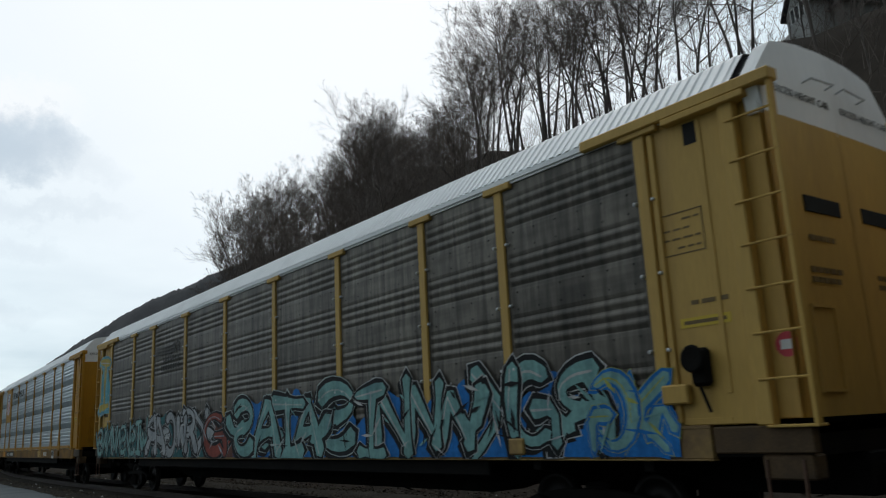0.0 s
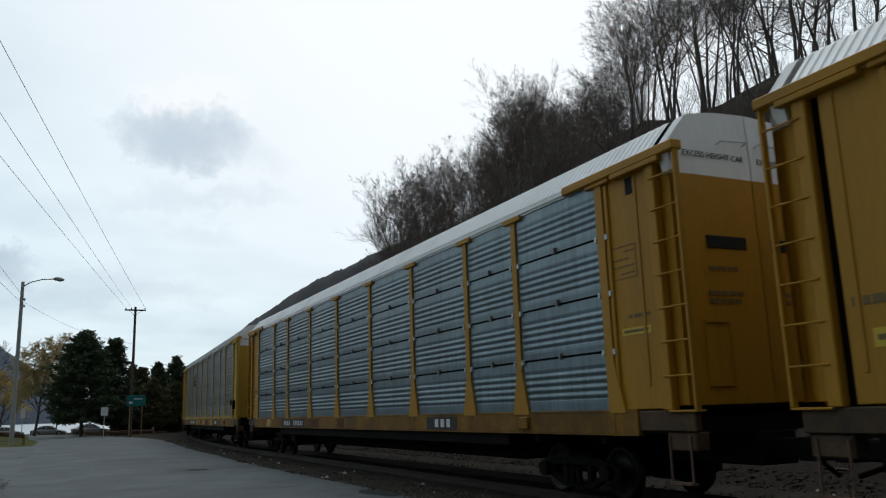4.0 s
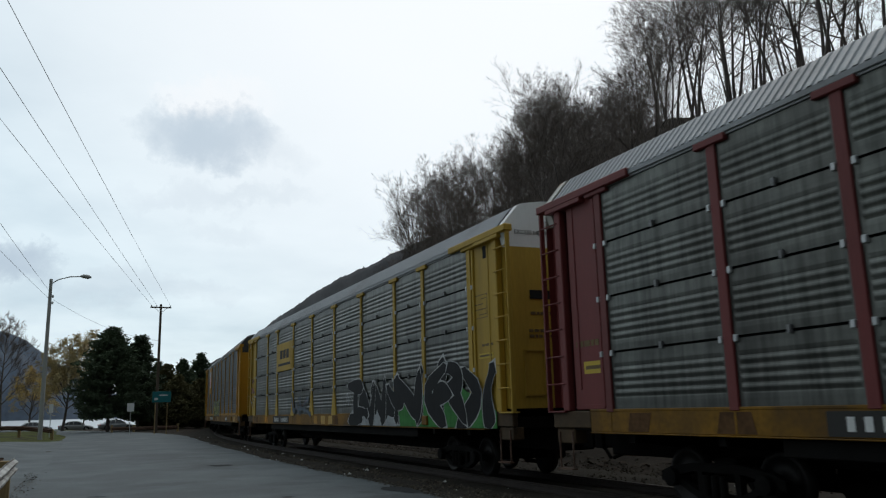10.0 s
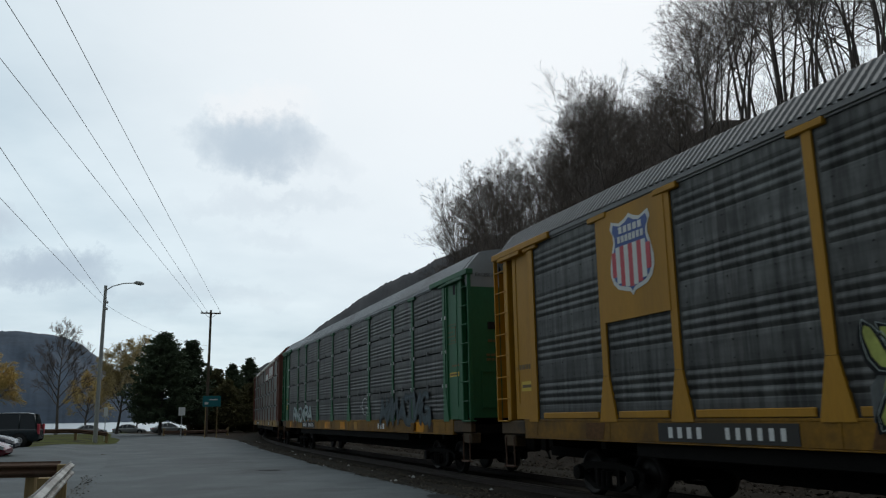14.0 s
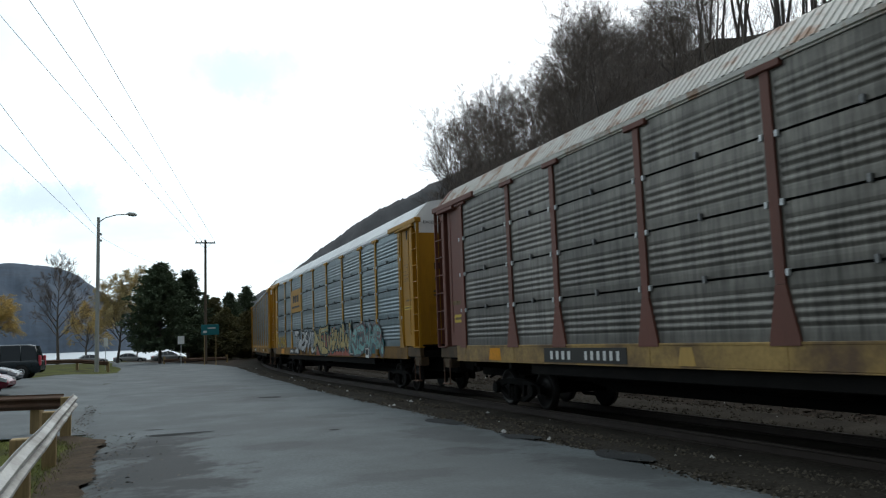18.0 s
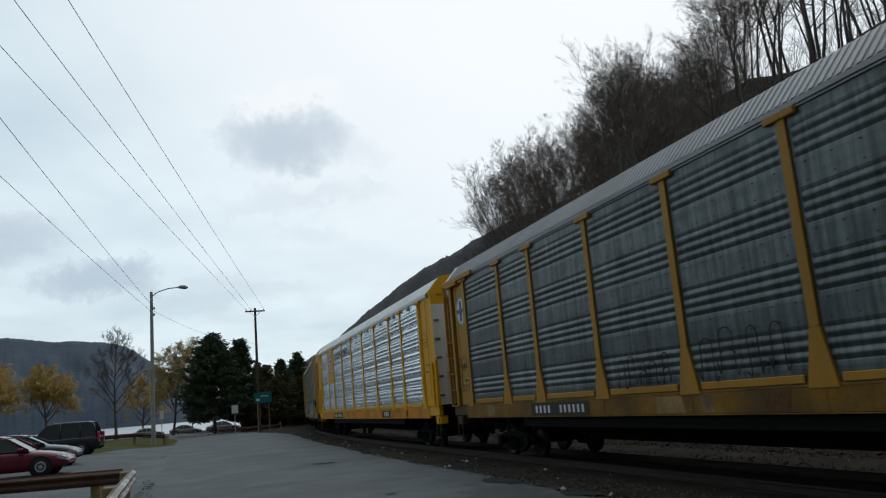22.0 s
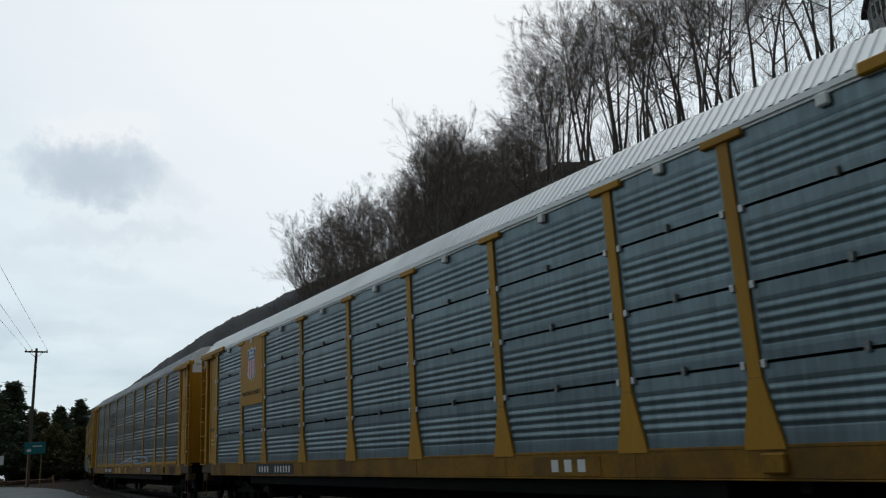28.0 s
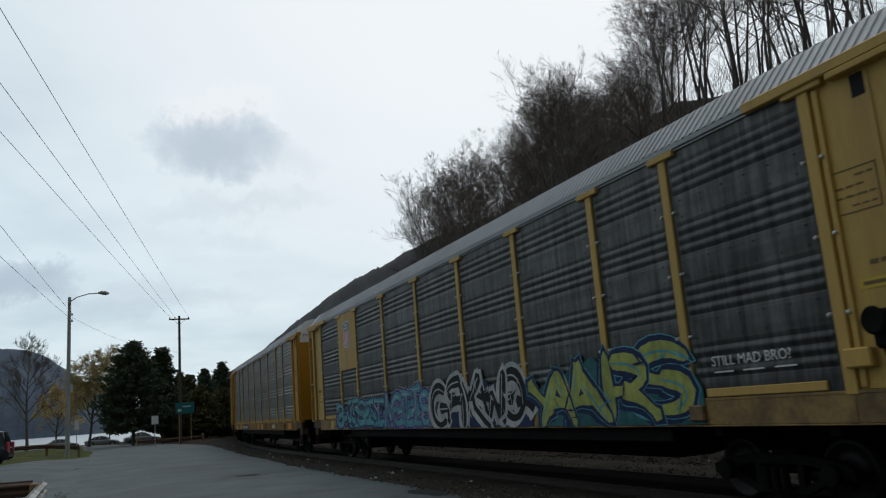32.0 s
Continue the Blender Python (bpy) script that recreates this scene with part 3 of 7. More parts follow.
for side in (-1, 1):
    g = Geo()
    pr = ((-0.07, -0.17), (-0.07, -0.155), (-0.012, -0.14), (-0.012, -0.045), (-0.036, -0.035), (-0.036, 0.0), (0.036, 0.0), (0.036, -0.035), (0.012, -0.045), (0.012, -0.14), (0.07, -0.155), (0.07, -0.17))
    rings = []
    for s in list(np.arange(-60, 200, 2.0)) + list(np.arange(200, 700, 15)):
        rings.append([(*line_at(s, side * 0.755 + a)[:2], RAIL_Z + b) for a, b in pr + pr[:1]])
    g.grid(rings)
    part("rail", g.mesh("rail", RAILM), track)
tie = shared("tie", lambda: Geo().box(-1.3, 1.3, -0.115, 0.115, -0.18, 0, bev=0.012), TIEM)
rnd = random.Random(4)
for k in range(290):
    s = -8 + k * 0.53
    x, y, th = line_at(s, rnd.uniform(-0.04, 0.04))
    part("tie", tie, track, m=pose(x, y, RAIL_Z - 0.172, 0, 0, -math.degrees(th) + rnd.uniform(-1, 1)))


def stones(name, count, where, size, material, label, seed):
    rnd = random.Random(seed)
    g = Geo()
    for _ in range(count):
        x, y, z = where(rnd)
        r = size * rnd.uniform(0.5, 1.4)
        v = []
        for d in ((1, 0, 0), (0, 1, 0), (-1, 0, 0), (0, -1, 0), (0, 0, 1), (0, 0, -0.6)):
            q = r * rnd.uniform(0.6, 1.15)
            v.append((x + d[0] * q, y + d[1] * q, z + d[2] * q * 0.8))
        g.add(v, [(0, 1, 4), (1, 2, 4), (2, 3, 4), (3, 0, 4), (1, 0, 5), (2, 1, 5), (3, 2, 5), (0, 3, 5)])
    return thing(name, label, "stones", kind="stuff", data=g.mesh(name, material))


STONE = mat("ballast stone", (0.066, 0.056, 0.044), 0.9, vary=0.4, scale=2, fine=20, island=0.6, spec=0.06)
STONE.node_tree.nodes["Principled BSDF"].inputs["Roughness"].default_value = 0.9
PALE = mat("pale stone", (0.42, 0.41, 0.39), 0.9, vary=0.3, scale=2, fine=20)


def on_bed(rnd):
    s, d = 3.5 + 60 * rnd.random() ** 1.6, rnd.uniform(-3.1, -1.0)
    x, y, _ = line_at(s, d)
    return x, y, -0.03 - 0.03 * rnd.random() - 0.06 * smooth(-2.0, -1.2, d)


def past_bed(rnd):
    s, d = -2 + 60 * rnd.random() ** 1.3, rnd.uniform(1.5, 7.5)
    x, y, _ = line_at(s, d)
    return x, y, (-0.05 if d < 3.5 else land(x, y) + 0.03)


stones("ballast_stones", 15000, on_bed, 0.034, STONE, "loose dark grey crushed stones beside the rail", 1)
stones("pale_stones", 60, on_bed, 0.06, PALE, "scattered pale stones on the ballast", 2)
stones("bank_rubble", 9000, past_bed, 0.045, STONE, "grey rubble along the foot of the bank", 3)
stones("bank_pale_rubble", 60, past_bed, 0.05, PALE, "pale rocks along the foot of the bank", 5)


def litter(name, count, where, size, material, label, seed):
    """Fallen leaves: small bent quads."""
    rnd = random.Random(seed)
    g = Geo()
    for _ in range(count):
        x, y, z = where(rnd)
        t, r = rnd.uniform(0, 6.3), size * rnd.uniform(0.6, 1.4)
        a, b = r * math.cos(t), r * math.sin(t)
        g.add([(x + a, y + b, z + rnd.uniform(0, 0.5) * r), (x - b * 0.6, y + a * 0.6, z + rnd.uniform(0, 0.8) * r), (x - a, y - b, z + rnd.uniform(0, 0.5) * r), (x + b * 0.6, y - a * 0.6, z + rnd.uniform(0, 0.3) * r)],
              [(0, 1, 2), (0, 2, 3)])
    return thing(name, label, "leaves", kind="stuff", data=g.mesh(name, material))


def on_bank(rnd):
    s, d = -2 + 55 * rnd.random() ** 1.3, rnd.uniform(3.5, 11)
    x, y, _ = line_at(s, d)
    return x, y, land(x, y) + 0.04


def road_edge(rnd):
    y = 5 + 22 * rnd.random()
    if rnd.random() < 0.6:
        return road_left(y) + 0.1 + abs(rnd.gauss(0, 0.35)) * (1.6 if 11 < y < 17.5 else 0.5), y, 0.03
    return road_right(y) - 0.05 - abs(rnd.gauss(0, 0.18)), y, 0.0


DIRT = mat("dark damp dirt", (0.085, 0.078, 0.068), 0.95, vary=0.4, scale=1.5, fine=20)
litter("edge_debris", 1500, road_edge, 0.028, DIRT, "dark dirt and crumbs of stone along the road's edge", 8)
litter("fallen_leaves", 5000, on_bank, 0.09, LEAF, "dry brown leaves lying on the bank", 6)

VERGE = mat("damp leaf-strewn dirt", (0.070, 0.052, 0.036), 0.95, vary=0.45, scale=2.2, fine=18, bump=0.6, spec=0.05, stain=((0.030, 0.028, 0.024), 0.8))
rows = []
for y in np.arange(4.0, 18.3, 0.2):
    out = road_left(y) + 0.04 + 0.22 * noise.noise((y * 0.9, 0.5, 3)) + 0.16 * noise.noise((y * 3.1, 0.2, 6))
    rows.append([(road_left(y) - 0.55, y, land(road_left(y) - 0.55, y) - 0.02), (road_left(y) - 0.25, y, 0.012), (out - 0.15, y, 0.016), (out, y, 0.002)])
thing("dirt_verge", "damp brown dirt and leaves along the road's edge", "verge", kind="structure", data=Geo().grid(rows, flip=True).mesh("dirt_verge", VERGE, True))
BLADE = mat("rough winter grass", (0.135, 0.145, 0.04), 0.9, vary=0.3, scale=1, fine=8, island=0.5, spec=0.15)


def grass_tufts(count, seed):
    """Short blades on the verge beside the guard rail."""
    rnd = random.Random(seed)
    g = Geo()
    for _ in range(count):
        y = rnd.uniform(4.5, 18.5)
        x = -0.75 - 5.5 * rnd.random() ** 1.3
        h, t = rnd.uniform(0.025, 0.065), rnd.uniform(0, 6.28)
        z = land(x, y) - 0.01
        a, b = 0.007 * math.cos(t), 0.007 * math.sin(t)
        dx, dy = rnd.gauss(0, 0.04), rnd.gauss(0, 0.04)
        g.add([(x - a, y - b, z), (x + a, y + b, z), (x + dx, y + dy, z + h)], [(0, 1, 2)])
    return thing("grass", "short rough green and brown grass by the guard rail", "grass", kind="stuff", data=g.mesh("grass", BLADE))


grass_tufts(16000, 12)
# pale base colour carries the glare of the sky on the water
WATER = mat("glare-pale river water", (0.36, 0.39, 0.41), 0.3, vary=0.1, scale=0.05, fine=0.6, bump=0.25, spec=0.6)
g = Geo().add([(-4300, 142, -1.1), (60, 142, -1.1), (60, 4300, -1.1), (-4300, 4300, -1.1)], [(0, 1, 2, 3)])
river = thing("river", "calm grey river, pale sky glare in its colour", "river", kind="structure", data=g.mesh("river", WATER))

# the blue of distance haze is put into this mountain's colour
MOUNT_HAZY = mat("haze-blue bare wooded slopes", (0.046, 0.066, 0.096), 0.98, vary=0.3, scale=0.006, fine=0.05, bump=0.6, stain=((0.09, 0.09, 0.10), 0.4))
RIDGE = mat("bare wooded ridge", (0.027, 0.029, 0.033), 0.98, vary=0.4, scale=0.03, fine=0.4, bump=0.8)


def mountain(name, label, skyline, near, far, step, rough, material):
    """A range of hills: skyline holds azimuth and elevation of its crest as seen from the road."""
    azs = np.arange(skyline[0][0], skyline[-1][0] + 1e-6, step)
    els = np.interp(azs, [p[0] for p in skyline], [p[1] for p in skyline])
    rows = []
    n = 14
    for k in range(n + 3):
        f = min(1.0, k / n)
        r = near + (far - near) * f + (k - n) * 0.25 * far * (k > n)
        row = []
        for a, e in zip(azs, els):
            crest = far * math.tan(radians(e)) + EYE
            z = -3 + (crest + 3) * (f ** 0.8 if k <= n else 1 - 0.35 * (k - n))
            z += rough * (0.2 + 0.8 * math.sin(math.pi * min(1, f))) * noise.noise((a * 0.9, f * 5, 8)) + rough * 0.16 * noise.noise((a * 9, f * 30, 3)) * (k > 0) + rough * 0.10 * noise.noise((a * 37, f * 60, 5)) * (k > 0)
            row.append((r * math.sin(radians(a)), r * math.cos(radians(a)), z))
        rows.append(row)
    return thing(name, label, "mountain", kind="structure", data=Geo().grid(rows, flip=True).mesh(name, material, True))


mountain("backdrop_mountain", "mountain of bare woods across the river, tinted haze blue", ((-175, 4.0), (-120, 5.0), (-75, 5.0), (-40, 5.6), (-20, 6.4), (-14, 6.3), (-10.3, 6.0), (-8.4, 5.7), (-6.3, 5.65), (-4.5, 5.4), (-3.3, 4.85), (-2.6, 4.3), (-1.3, 3.3), (0, 2.5), (2, 1.5), (6, 0.7), (9, 0.3)),
         2300, 3100, 0.12, 22, MOUNT_HAZY)
mountain("backdrop_ridge", "dark bare wooded ridge behind the railway", ((3.5, 0.4), (5.5, 2.2), (8.0, 3.4), (10.2, 4.8), (12.3, 6.5), (13.4, 7.2), (14.8, 8.2), (16.8, 9.4), (18, 9.9), (18.9, 10.2), (20, 10.8), (24, 12.5), (34, 14.5), (50, 15.5), (70, 14.0)),
         650, 1000, 0.12, 13, RIDGE)


# ---- the train ----
def small(name, data, parent, label="", m=None):
    """A part of many strokes too small to pick apart."""
    return tagged(part(name, data, parent, label, m), kind="stuff")


SPEED, PITCH, FIRST = 13.373, 28.584, 32.198     # metres a second, car to car, rear of the first car at the start
HALF_W = 1.54
# slack in the couplings: how far each car hangs back, in metres
SLACK = {-1: -0.3, 0: -0.2, 1: 0.02, 2: 0.12, 3: 0.2, 4: 0.26, 5: 0.16, 6: 0.66, 7: 0.8, 8: 0.5, 9: 0.48, 10: 0.12, 11: -0.08, 12: -0.06, 13: -0.14, 14: -0.34, 15: -0.42}
POSTS = (-11.8, -9.14, -7.14, -4.29, -1.43, 1.43, 4.29, 7.14, 9.14, 11.8)
ROOF_LINE = ((1.555, 5.075), (1.53, 5.11), (1.34, 5.335), (1.17, 5.535), (1.13, 5.57), (1.06, 5.595), (0.60, 5.66), (0.0, 5.69))


def roof_z(x):
    pts = ROOF_LINE[::-1]
    return float(np.interp(abs(x), [p[0] for p in pts], [p[1] for p in pts]))


def groove_heights(style):
    """Heights of the pressed grooves, set by set from the eave down."""
    if style == "slots":
        return [[1.42 + 0.886 * c + 0.886 * f for f in (0.73, 0.60, 0.47, 0.34, 0.21)] for c in (3, 2, 1, 0)]
    return [[4.75 - 0.877 * k - 0.14 * j for j in range(4)] for k in range(4)]


def panel_profile(style):
    """Depth, height and surface of a pressed side sheet from the sill to the eave: 0 sheet, 1 slot painted shade black,
    2 flat band.
    """
    deep, bulge = {"bands": (0.020, 0.012), "bright": (0.018, 0.020), "slots": (0.0075, 0.006)}.get(style, (0.011, 0.008))
    lean = 0.030 if style == "bands" else 0.014
    crisp = style in ("bands", "bright")
    pts = [(0.0, 1.42, 0)]
    for k, sets in list(enumerate(groove_heights(style)))[::-1]:
        ups = sets[::-1]
        pts += [(0.002, ups[0] - 0.07, 0)]
        for j, z in enumerate(ups):
            gap = ups[j + 1] - z if j + 1 < len(ups) else 0
            if crisp:               # narrow grooves between rounded ribs
                pts += [(0.0, z - 0.028, 0), (deep, z - 0.008, 0), (deep, z + 0.006, 0), (-bulge * 0.5, z + 0.022, 0)]
                pts += [(-bulge, z + gap * 0.42, 0), (-bulge * 0.6, z + gap * 0.70, 0)] if gap else []
            else:                   # shallow waves
                pts += [(deep * 0.6, z - 0.018, 0), (deep, z, 0), (deep * 0.55, z + 0.020, 0)]
                pts += [(-bulge * 0.6, z + gap * 0.38, 0), (-bulge, z + gap * 0.52, 0), (-bulge * 0.6, z + gap * 0.68, 0)] if gap else []
        pts += [(0.0, ups[-1] + 0.06, 0)]
        if style == "slots":
            top = 1.42 + 0.886 * (4 - k)
            # the recessed slot's faces are coloured black for its shade
            pts += [(0.004, top - 0.020, 0), (0.075, top - 0.018, 1), (0.075, top + 0.014, 1), (0.004, top + 0.016, 0)] if k else []
        elif k:
            b = 4.04 - 0.877 * (k - 1)
            if style == "bands":
                pts += [(0.004, b - 0.075, 0), (lean, b - 0.06, 2), (0.016, b + 0.02, 2), (-0.006, b + 0.17, 2), (0.0, b + 0.185, 0)]
            elif style == "bright":
                pts += [(0.004, b - 0.02, 0), (0.016, b - 0.002, 2), (-0.004, b + 0.05, 2), (-0.006, b + 0.08, 2), (0.010, b + 0.15, 2), (0.0, b + 0.165, 0)]
    return pts + [(0.004, 4.965, 0)]


def side_sheet(style, y0, y1, side):
    g = Geo()
    pr = panel_profile(style)
    edge = 0.07 if style in ("bands", "bright") else 0.10        # the pressing stops short of the posts
    cols = ((y0, 0.0), (y0 + edge * 0.6, 0.0), (y0 + edge, 1.0), (y1 - edge, 1.0), (y1 - edge * 0.6, 0.0), (y1, 0.0))
    rows = [[(side * (HALF_W - 0.03 - (a if m else a * f + 0.002 * (1 - f))), y, z) for y, f in cols] for a, z, m in pr]
    g.grid(rows, flip=side > 0)
    n = len(cols) - 1
    for i, ((_, _, a), (_, _, b)) in enumerate(zip(pr, pr[1:])):
        if max(a, b) == 1 or a == b == 2:
            for j in range(n):
                g.m[n * i + j] = max(a, b)
    # rows of small bolt heads along the flat bands
    n = max(3, round((y1 - y0) / 0.45))
    for b in (4.04, 3.163, 2.286) if style != "slots" else ():
        for k in range(n):
            y = y0 + (y1 - y0) * (k + 0.5) / n
            for dz in (-0.045, 0.20):
                g.box(side * (HALF_W - 0.04), side * (HALF_W - 0.024), y - 0.010, y + 0.010, b + dz - 0.010, b + dz + 0.010, 1)
    # black sheet behind the panel, added as the dark inside the wagon
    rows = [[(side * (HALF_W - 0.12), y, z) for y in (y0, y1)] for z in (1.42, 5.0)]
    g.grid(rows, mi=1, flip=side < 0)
    return g


def post_shape(side, flare):
    g = Geo()
    x0, x1 = side * (HALF_W - 0.1), side * (HALF_W + 0.006)
    if flare:
        g.prism([(-0.26, 1.375), (0.26, 1.375), (0.25, 1.45), (0.088, 2.14), (-0.088, 2.14), (-0.25, 1.45)], x0, x1, "x")
        g.prism([(-0.086, 2.145), (0.086, 2.145), (0.076, 4.96), (-0.076, 4.96)], x0, x1 - side * 0.004, "x")
    else:
        g.box(x0, x1, -0.084, 0.084, 1.375, 4.96, bev=0.01)
    g.box(side * (HALF_W - 0.05), side * (HALF_W + 0.035), -0.3, 0.3, 4.90, 5.0, bev=0.012)
    return g


def end_post_shape(side, end):
    """The post beside the end panel; its foot spreads towards the car's end."""
    poly = [(-0.084, 1.375), (0.30, 1.375), (0.28, 1.45), (0.10, 2.14), (0.09, 4.96), (-0.084, 4.96)]
    g = Geo().prism([(end * a, b) for a, b in poly], side * (HALF_W - 0.1), side * (HALF_W + 0.006), "x")
    g.box(side * (HALF_W - 0.05), side * (HALF_W + 0.035), -0.3, 0.3, 4.90, 5.0, bev=0.012)
    return g


def roof_shape(rib):
    g = Geo()
    rows = []
    line = [(-x, z) for x, z in ROOF_LINE] + [(x, z) for x, z in ROOF_LINE[-2::-1]]
    n = 168
    for k in range(n):
        y = -13.1 + 26.2 * k / n
        p = 26.2 / n
        for f, lift in ((0.04, 0.0), (0.44, 0.0), (0.54, rib), (0.94, rib)):
            rows.append([(x * (1 + lift / 1.54), y + f * p, z + lift * 0.9) for x, z in line])
    g.grid(rows, flip=True)
    return g


def eave_shape(side):
    g = Geo()
    g.box(side * (HALF_W - 0.06), side * (HALF_W + 0.018), -13.0, 13.0, 5.0, 5.085, bev=0.008)
    g.box(side * (HALF_W - 0.06), side * (HALF_W - 0.008), -13.0, 13.0, 4.968, 4.999)
    return g


def end_leaf(half, end, colour_z=4.68):
    """One leaf of the bulged end door; material 0 below colour_z, 1 above."""
    g = Geo()
    xs = [0.008 * half] + [half * x for x in (0.3, 0.6, 0.9, 1.15, 1.32, 1.44, 1.5)]
    zs = [1.46, 1.9, 2.6, 3.3, 4.0, 4.4, colour_z]

    def bulge(x):
        t = abs(x) / 1.5
        return 13.46 + 0.025 * (1 - t ** 2)

    for inner in (0.0, 0.06):
        rows = [[(x, end * (bulge(x) - inner), z) for x in xs] for z in zs]
        g.grid(rows, 0, flip=(half * end > 0) == (inner == 0))
        rows = []
        for f in (0, 0.3, 0.6, 0.85, 1.0):
            rows.append([(x, end * (bulge(x) - inner - 0.04 * f ** 3), colour_z + (roof_z(x) + 0.02 - colour_z) * f) for x in xs])
        g.grid(rows, 1, flip=(half * end > 0) == (inner == 0))
    return g


def end_side(side, end):
    """The solid sheet beside the end door, with its post and door track."""
    g = Geo()
    s = side
    y = lambda a, b: (end * a, end * b)
    g.box(s * (HALF_W - 0.14), s * (HALF_W - 0.05), *y(11.86, 12.80 if end > 0 else 12.94), 1.42, 4.97, bev=0.012)
    g.box(s * (HALF_W - 0.05), s * (HALF_W - 0.035), *y(12.60, 12.66), 1.75, 4.90, bev=0.004)
    g.box(s * (HALF_W - 0.052), s * (HALF_W - 0.043), *y(11.98, 12.62), 1.43, 1.50, bev=0.003)
    return g


def wing_shape(side, end):
    """The sheet behind the ladder."""
    return Geo().box(side * (HALF_W - 0.22), side * (HALF_W - 0.13), end * 13.0, end * 13.43, 1.46, 4.98, bev=0.012)


def jamb_shape(side, end):
    return Geo().box(side * (HALF_W - 0.06), side * (HALF_W - 0.01), end * 11.92, end * 12.0, 1.45, 4.88, bev=0.01)


def ladder_shape(side, end, top=4.96):
    g = Geo()
    y = lambda a, b: (end * a, end * b)
    g.box(side * (HALF_W - 0.12), side * (HALF_W + 0.012), *y(12.93, 13.12), 1.40, top, bev=0.015)
    g.box(side * (HALF_W - 0.06), side * (HALF_W + 0.03), *y(13.55, 13.60), 1.40, top + 0.04, bev=0.008)
    g.box(side * (HALF_W - 0.14), side * (HALF_W + 0.03), *y(13.05, 13.60), 1.375, 1.405, bev=0.006)
    return g


def truck_frame(side):
    g = Geo()
    x0, x1 = side * 0.95, side * 1.07
    g.prism([(-1.18, 0.36), (-1.18, 0.50), (-0.95, 0.58), (-0.45, 0.65), (0.45, 0.65), (0.95, 0.58), (1.18, 0.50), (1.18, 0.36), (0.95, 0.43), (0.5, 0.53), (-0.5, 0.53), (-0.95, 0.43)], x0, x1, "x")
    g.prism([(-0.95, 0.40), (-0.42, 0.16), (0.42, 0.16), (0.95, 0.40), (0.82, 0.44), (0.37, 0.24), (-0.37, 0.24), (-0.82, 0.44)], x0, x1, "x")
    for k in (-0.36, 0.36):
        g.prism([(k - 0.05, 0.2), (k + 0.05, 0.2), (k + 0.05, 0.55), (k - 0.05, 0.55)], side * 0.955, side * 1.065, "x")
    g.lathe(((0.13, side * 1.05), (0.13, side * 1.17), (0.06, side * 1.18)), "x", 12, (0, -0.89, 0.43))
    g.lathe(((0.13, side * 1.05), (0.13, side * 1.17), (0.06, side * 1.18)), "x", 12, (0, 0.89, 0.43))
    for k in (-0.16, 0.0, 0.16):
        g.lathe(((0.055, 0.22), (0.055, 0.50)), "z", 8, (side * 1.12, k, 0))
    return g


def wheel_shape(side):
    g = Geo()
    a = 0.755 * side
    s = side
    g.lathe(((0.06, a + 0.10 * s), (0.11, a + 0.09 * s), (0.13, a + 0.02 * s), (0.32, a + 0.0 * s), (0.35, a + 0.05 * s), (0.415, a + 0.05 * s), (0.425, a - 0.03 * s), (0.45, a - 0.05 * s), (0.44, a - 0.075 * s), (0.33, a - 0.07 * s), (0.1, a - 0.05 * s)), "x", 26)
    return g


def tank_shape():
    return Geo().lathe(((0.05, 0.98), (0.15, 1.0), (0.17, 1.06), (0.17, 2.94), (0.15, 3.0), (0.05, 3.02)), "y", 12, (-0.85, 0, 0.84))


def sill_shape(side):
    g = Geo()
    s = side
    g.box(s * (HALF_W - 0.10), s * (HALF_W - 0.01), -12.35, 12.35, 1.065, 1.40, bev=0.010)
    g.box(s * (HALF_W - 0.12), s * (HALF_W - 0.004), -12.35, 12.35, 1.385, 1.425, bev=0.006)
    g.box(s * (HALF_W - 0.12), s * (HALF_W + 0.004), -12.35, 12.35, 1.045, 1.064, bev=0.006)
    for k in POSTS:
        g.box(s * (HALF_W - 0.08), s * (HALF_W - 0.003), k - 0.02, k + 0.02, 1.08, 1.38)
    return g


def step_shape(side, end):
    g = Geo()
    for a in (12.95, 13.35):
        g.tube([(side * 1.50, end * a, 1.06), (side * 1.50, end * a, 0.45)], 0.018, 5)
    g.box(side * 1.44, side * 1.56, end * 12.93, end * 13.37, 0.43, 0.46)
    return g


def coupler_shape(end):
    g = Geo()
    g.box(-0.14, 0.14, end * 13.4, end * 14.0, 0.72, 0.98, bev=0.03)
    g.prism([(-0.22, end * 13.95), (0.22, end * 13.95), (0.24, end * 14.26), (0.05, end * 14.28), (-0.02, end * 14.12), (-0.2, end * 14.2)], 0.70, 1.0, "z")
    g.tube([(0.3, end * 13.5, 0.9), (0.32, end * 13.9, 0.62), (0.2, end * 14.2, 0.5)], 0.035, 6)
    return g


def handbrake_shape(side, end):
    g = Geo()
    y = lambda a: end * a
    g.box(side * (HALF_W - 0.05), side * (HALF_W + 0.07), y(12.34), y(12.10), 2.0, 2.42, bev=0.05)
    g.lathe(((0.05, side * (HALF_W + 0.1)), (0.13, side * (HALF_W + 0.11)), (0.155, side * (HALF_W + 0.13)), (0.13, side * (HALF_W + 0.15)), (0.05, side * (HALF_W + 0.14))), "x", 18, (0, y(12.2), 2.3))
    g.tube([(side * (HALF_W + 0.03), y(12.2), 2.0), (side * (HALF_W + 0.03), y(12.3), 1.72)], 0.02, 5)
    return g


def rect(y0, y1, z0, z1):
    return [(y0, z0), (y1, z0), (y1, z1), (y0, z1)]


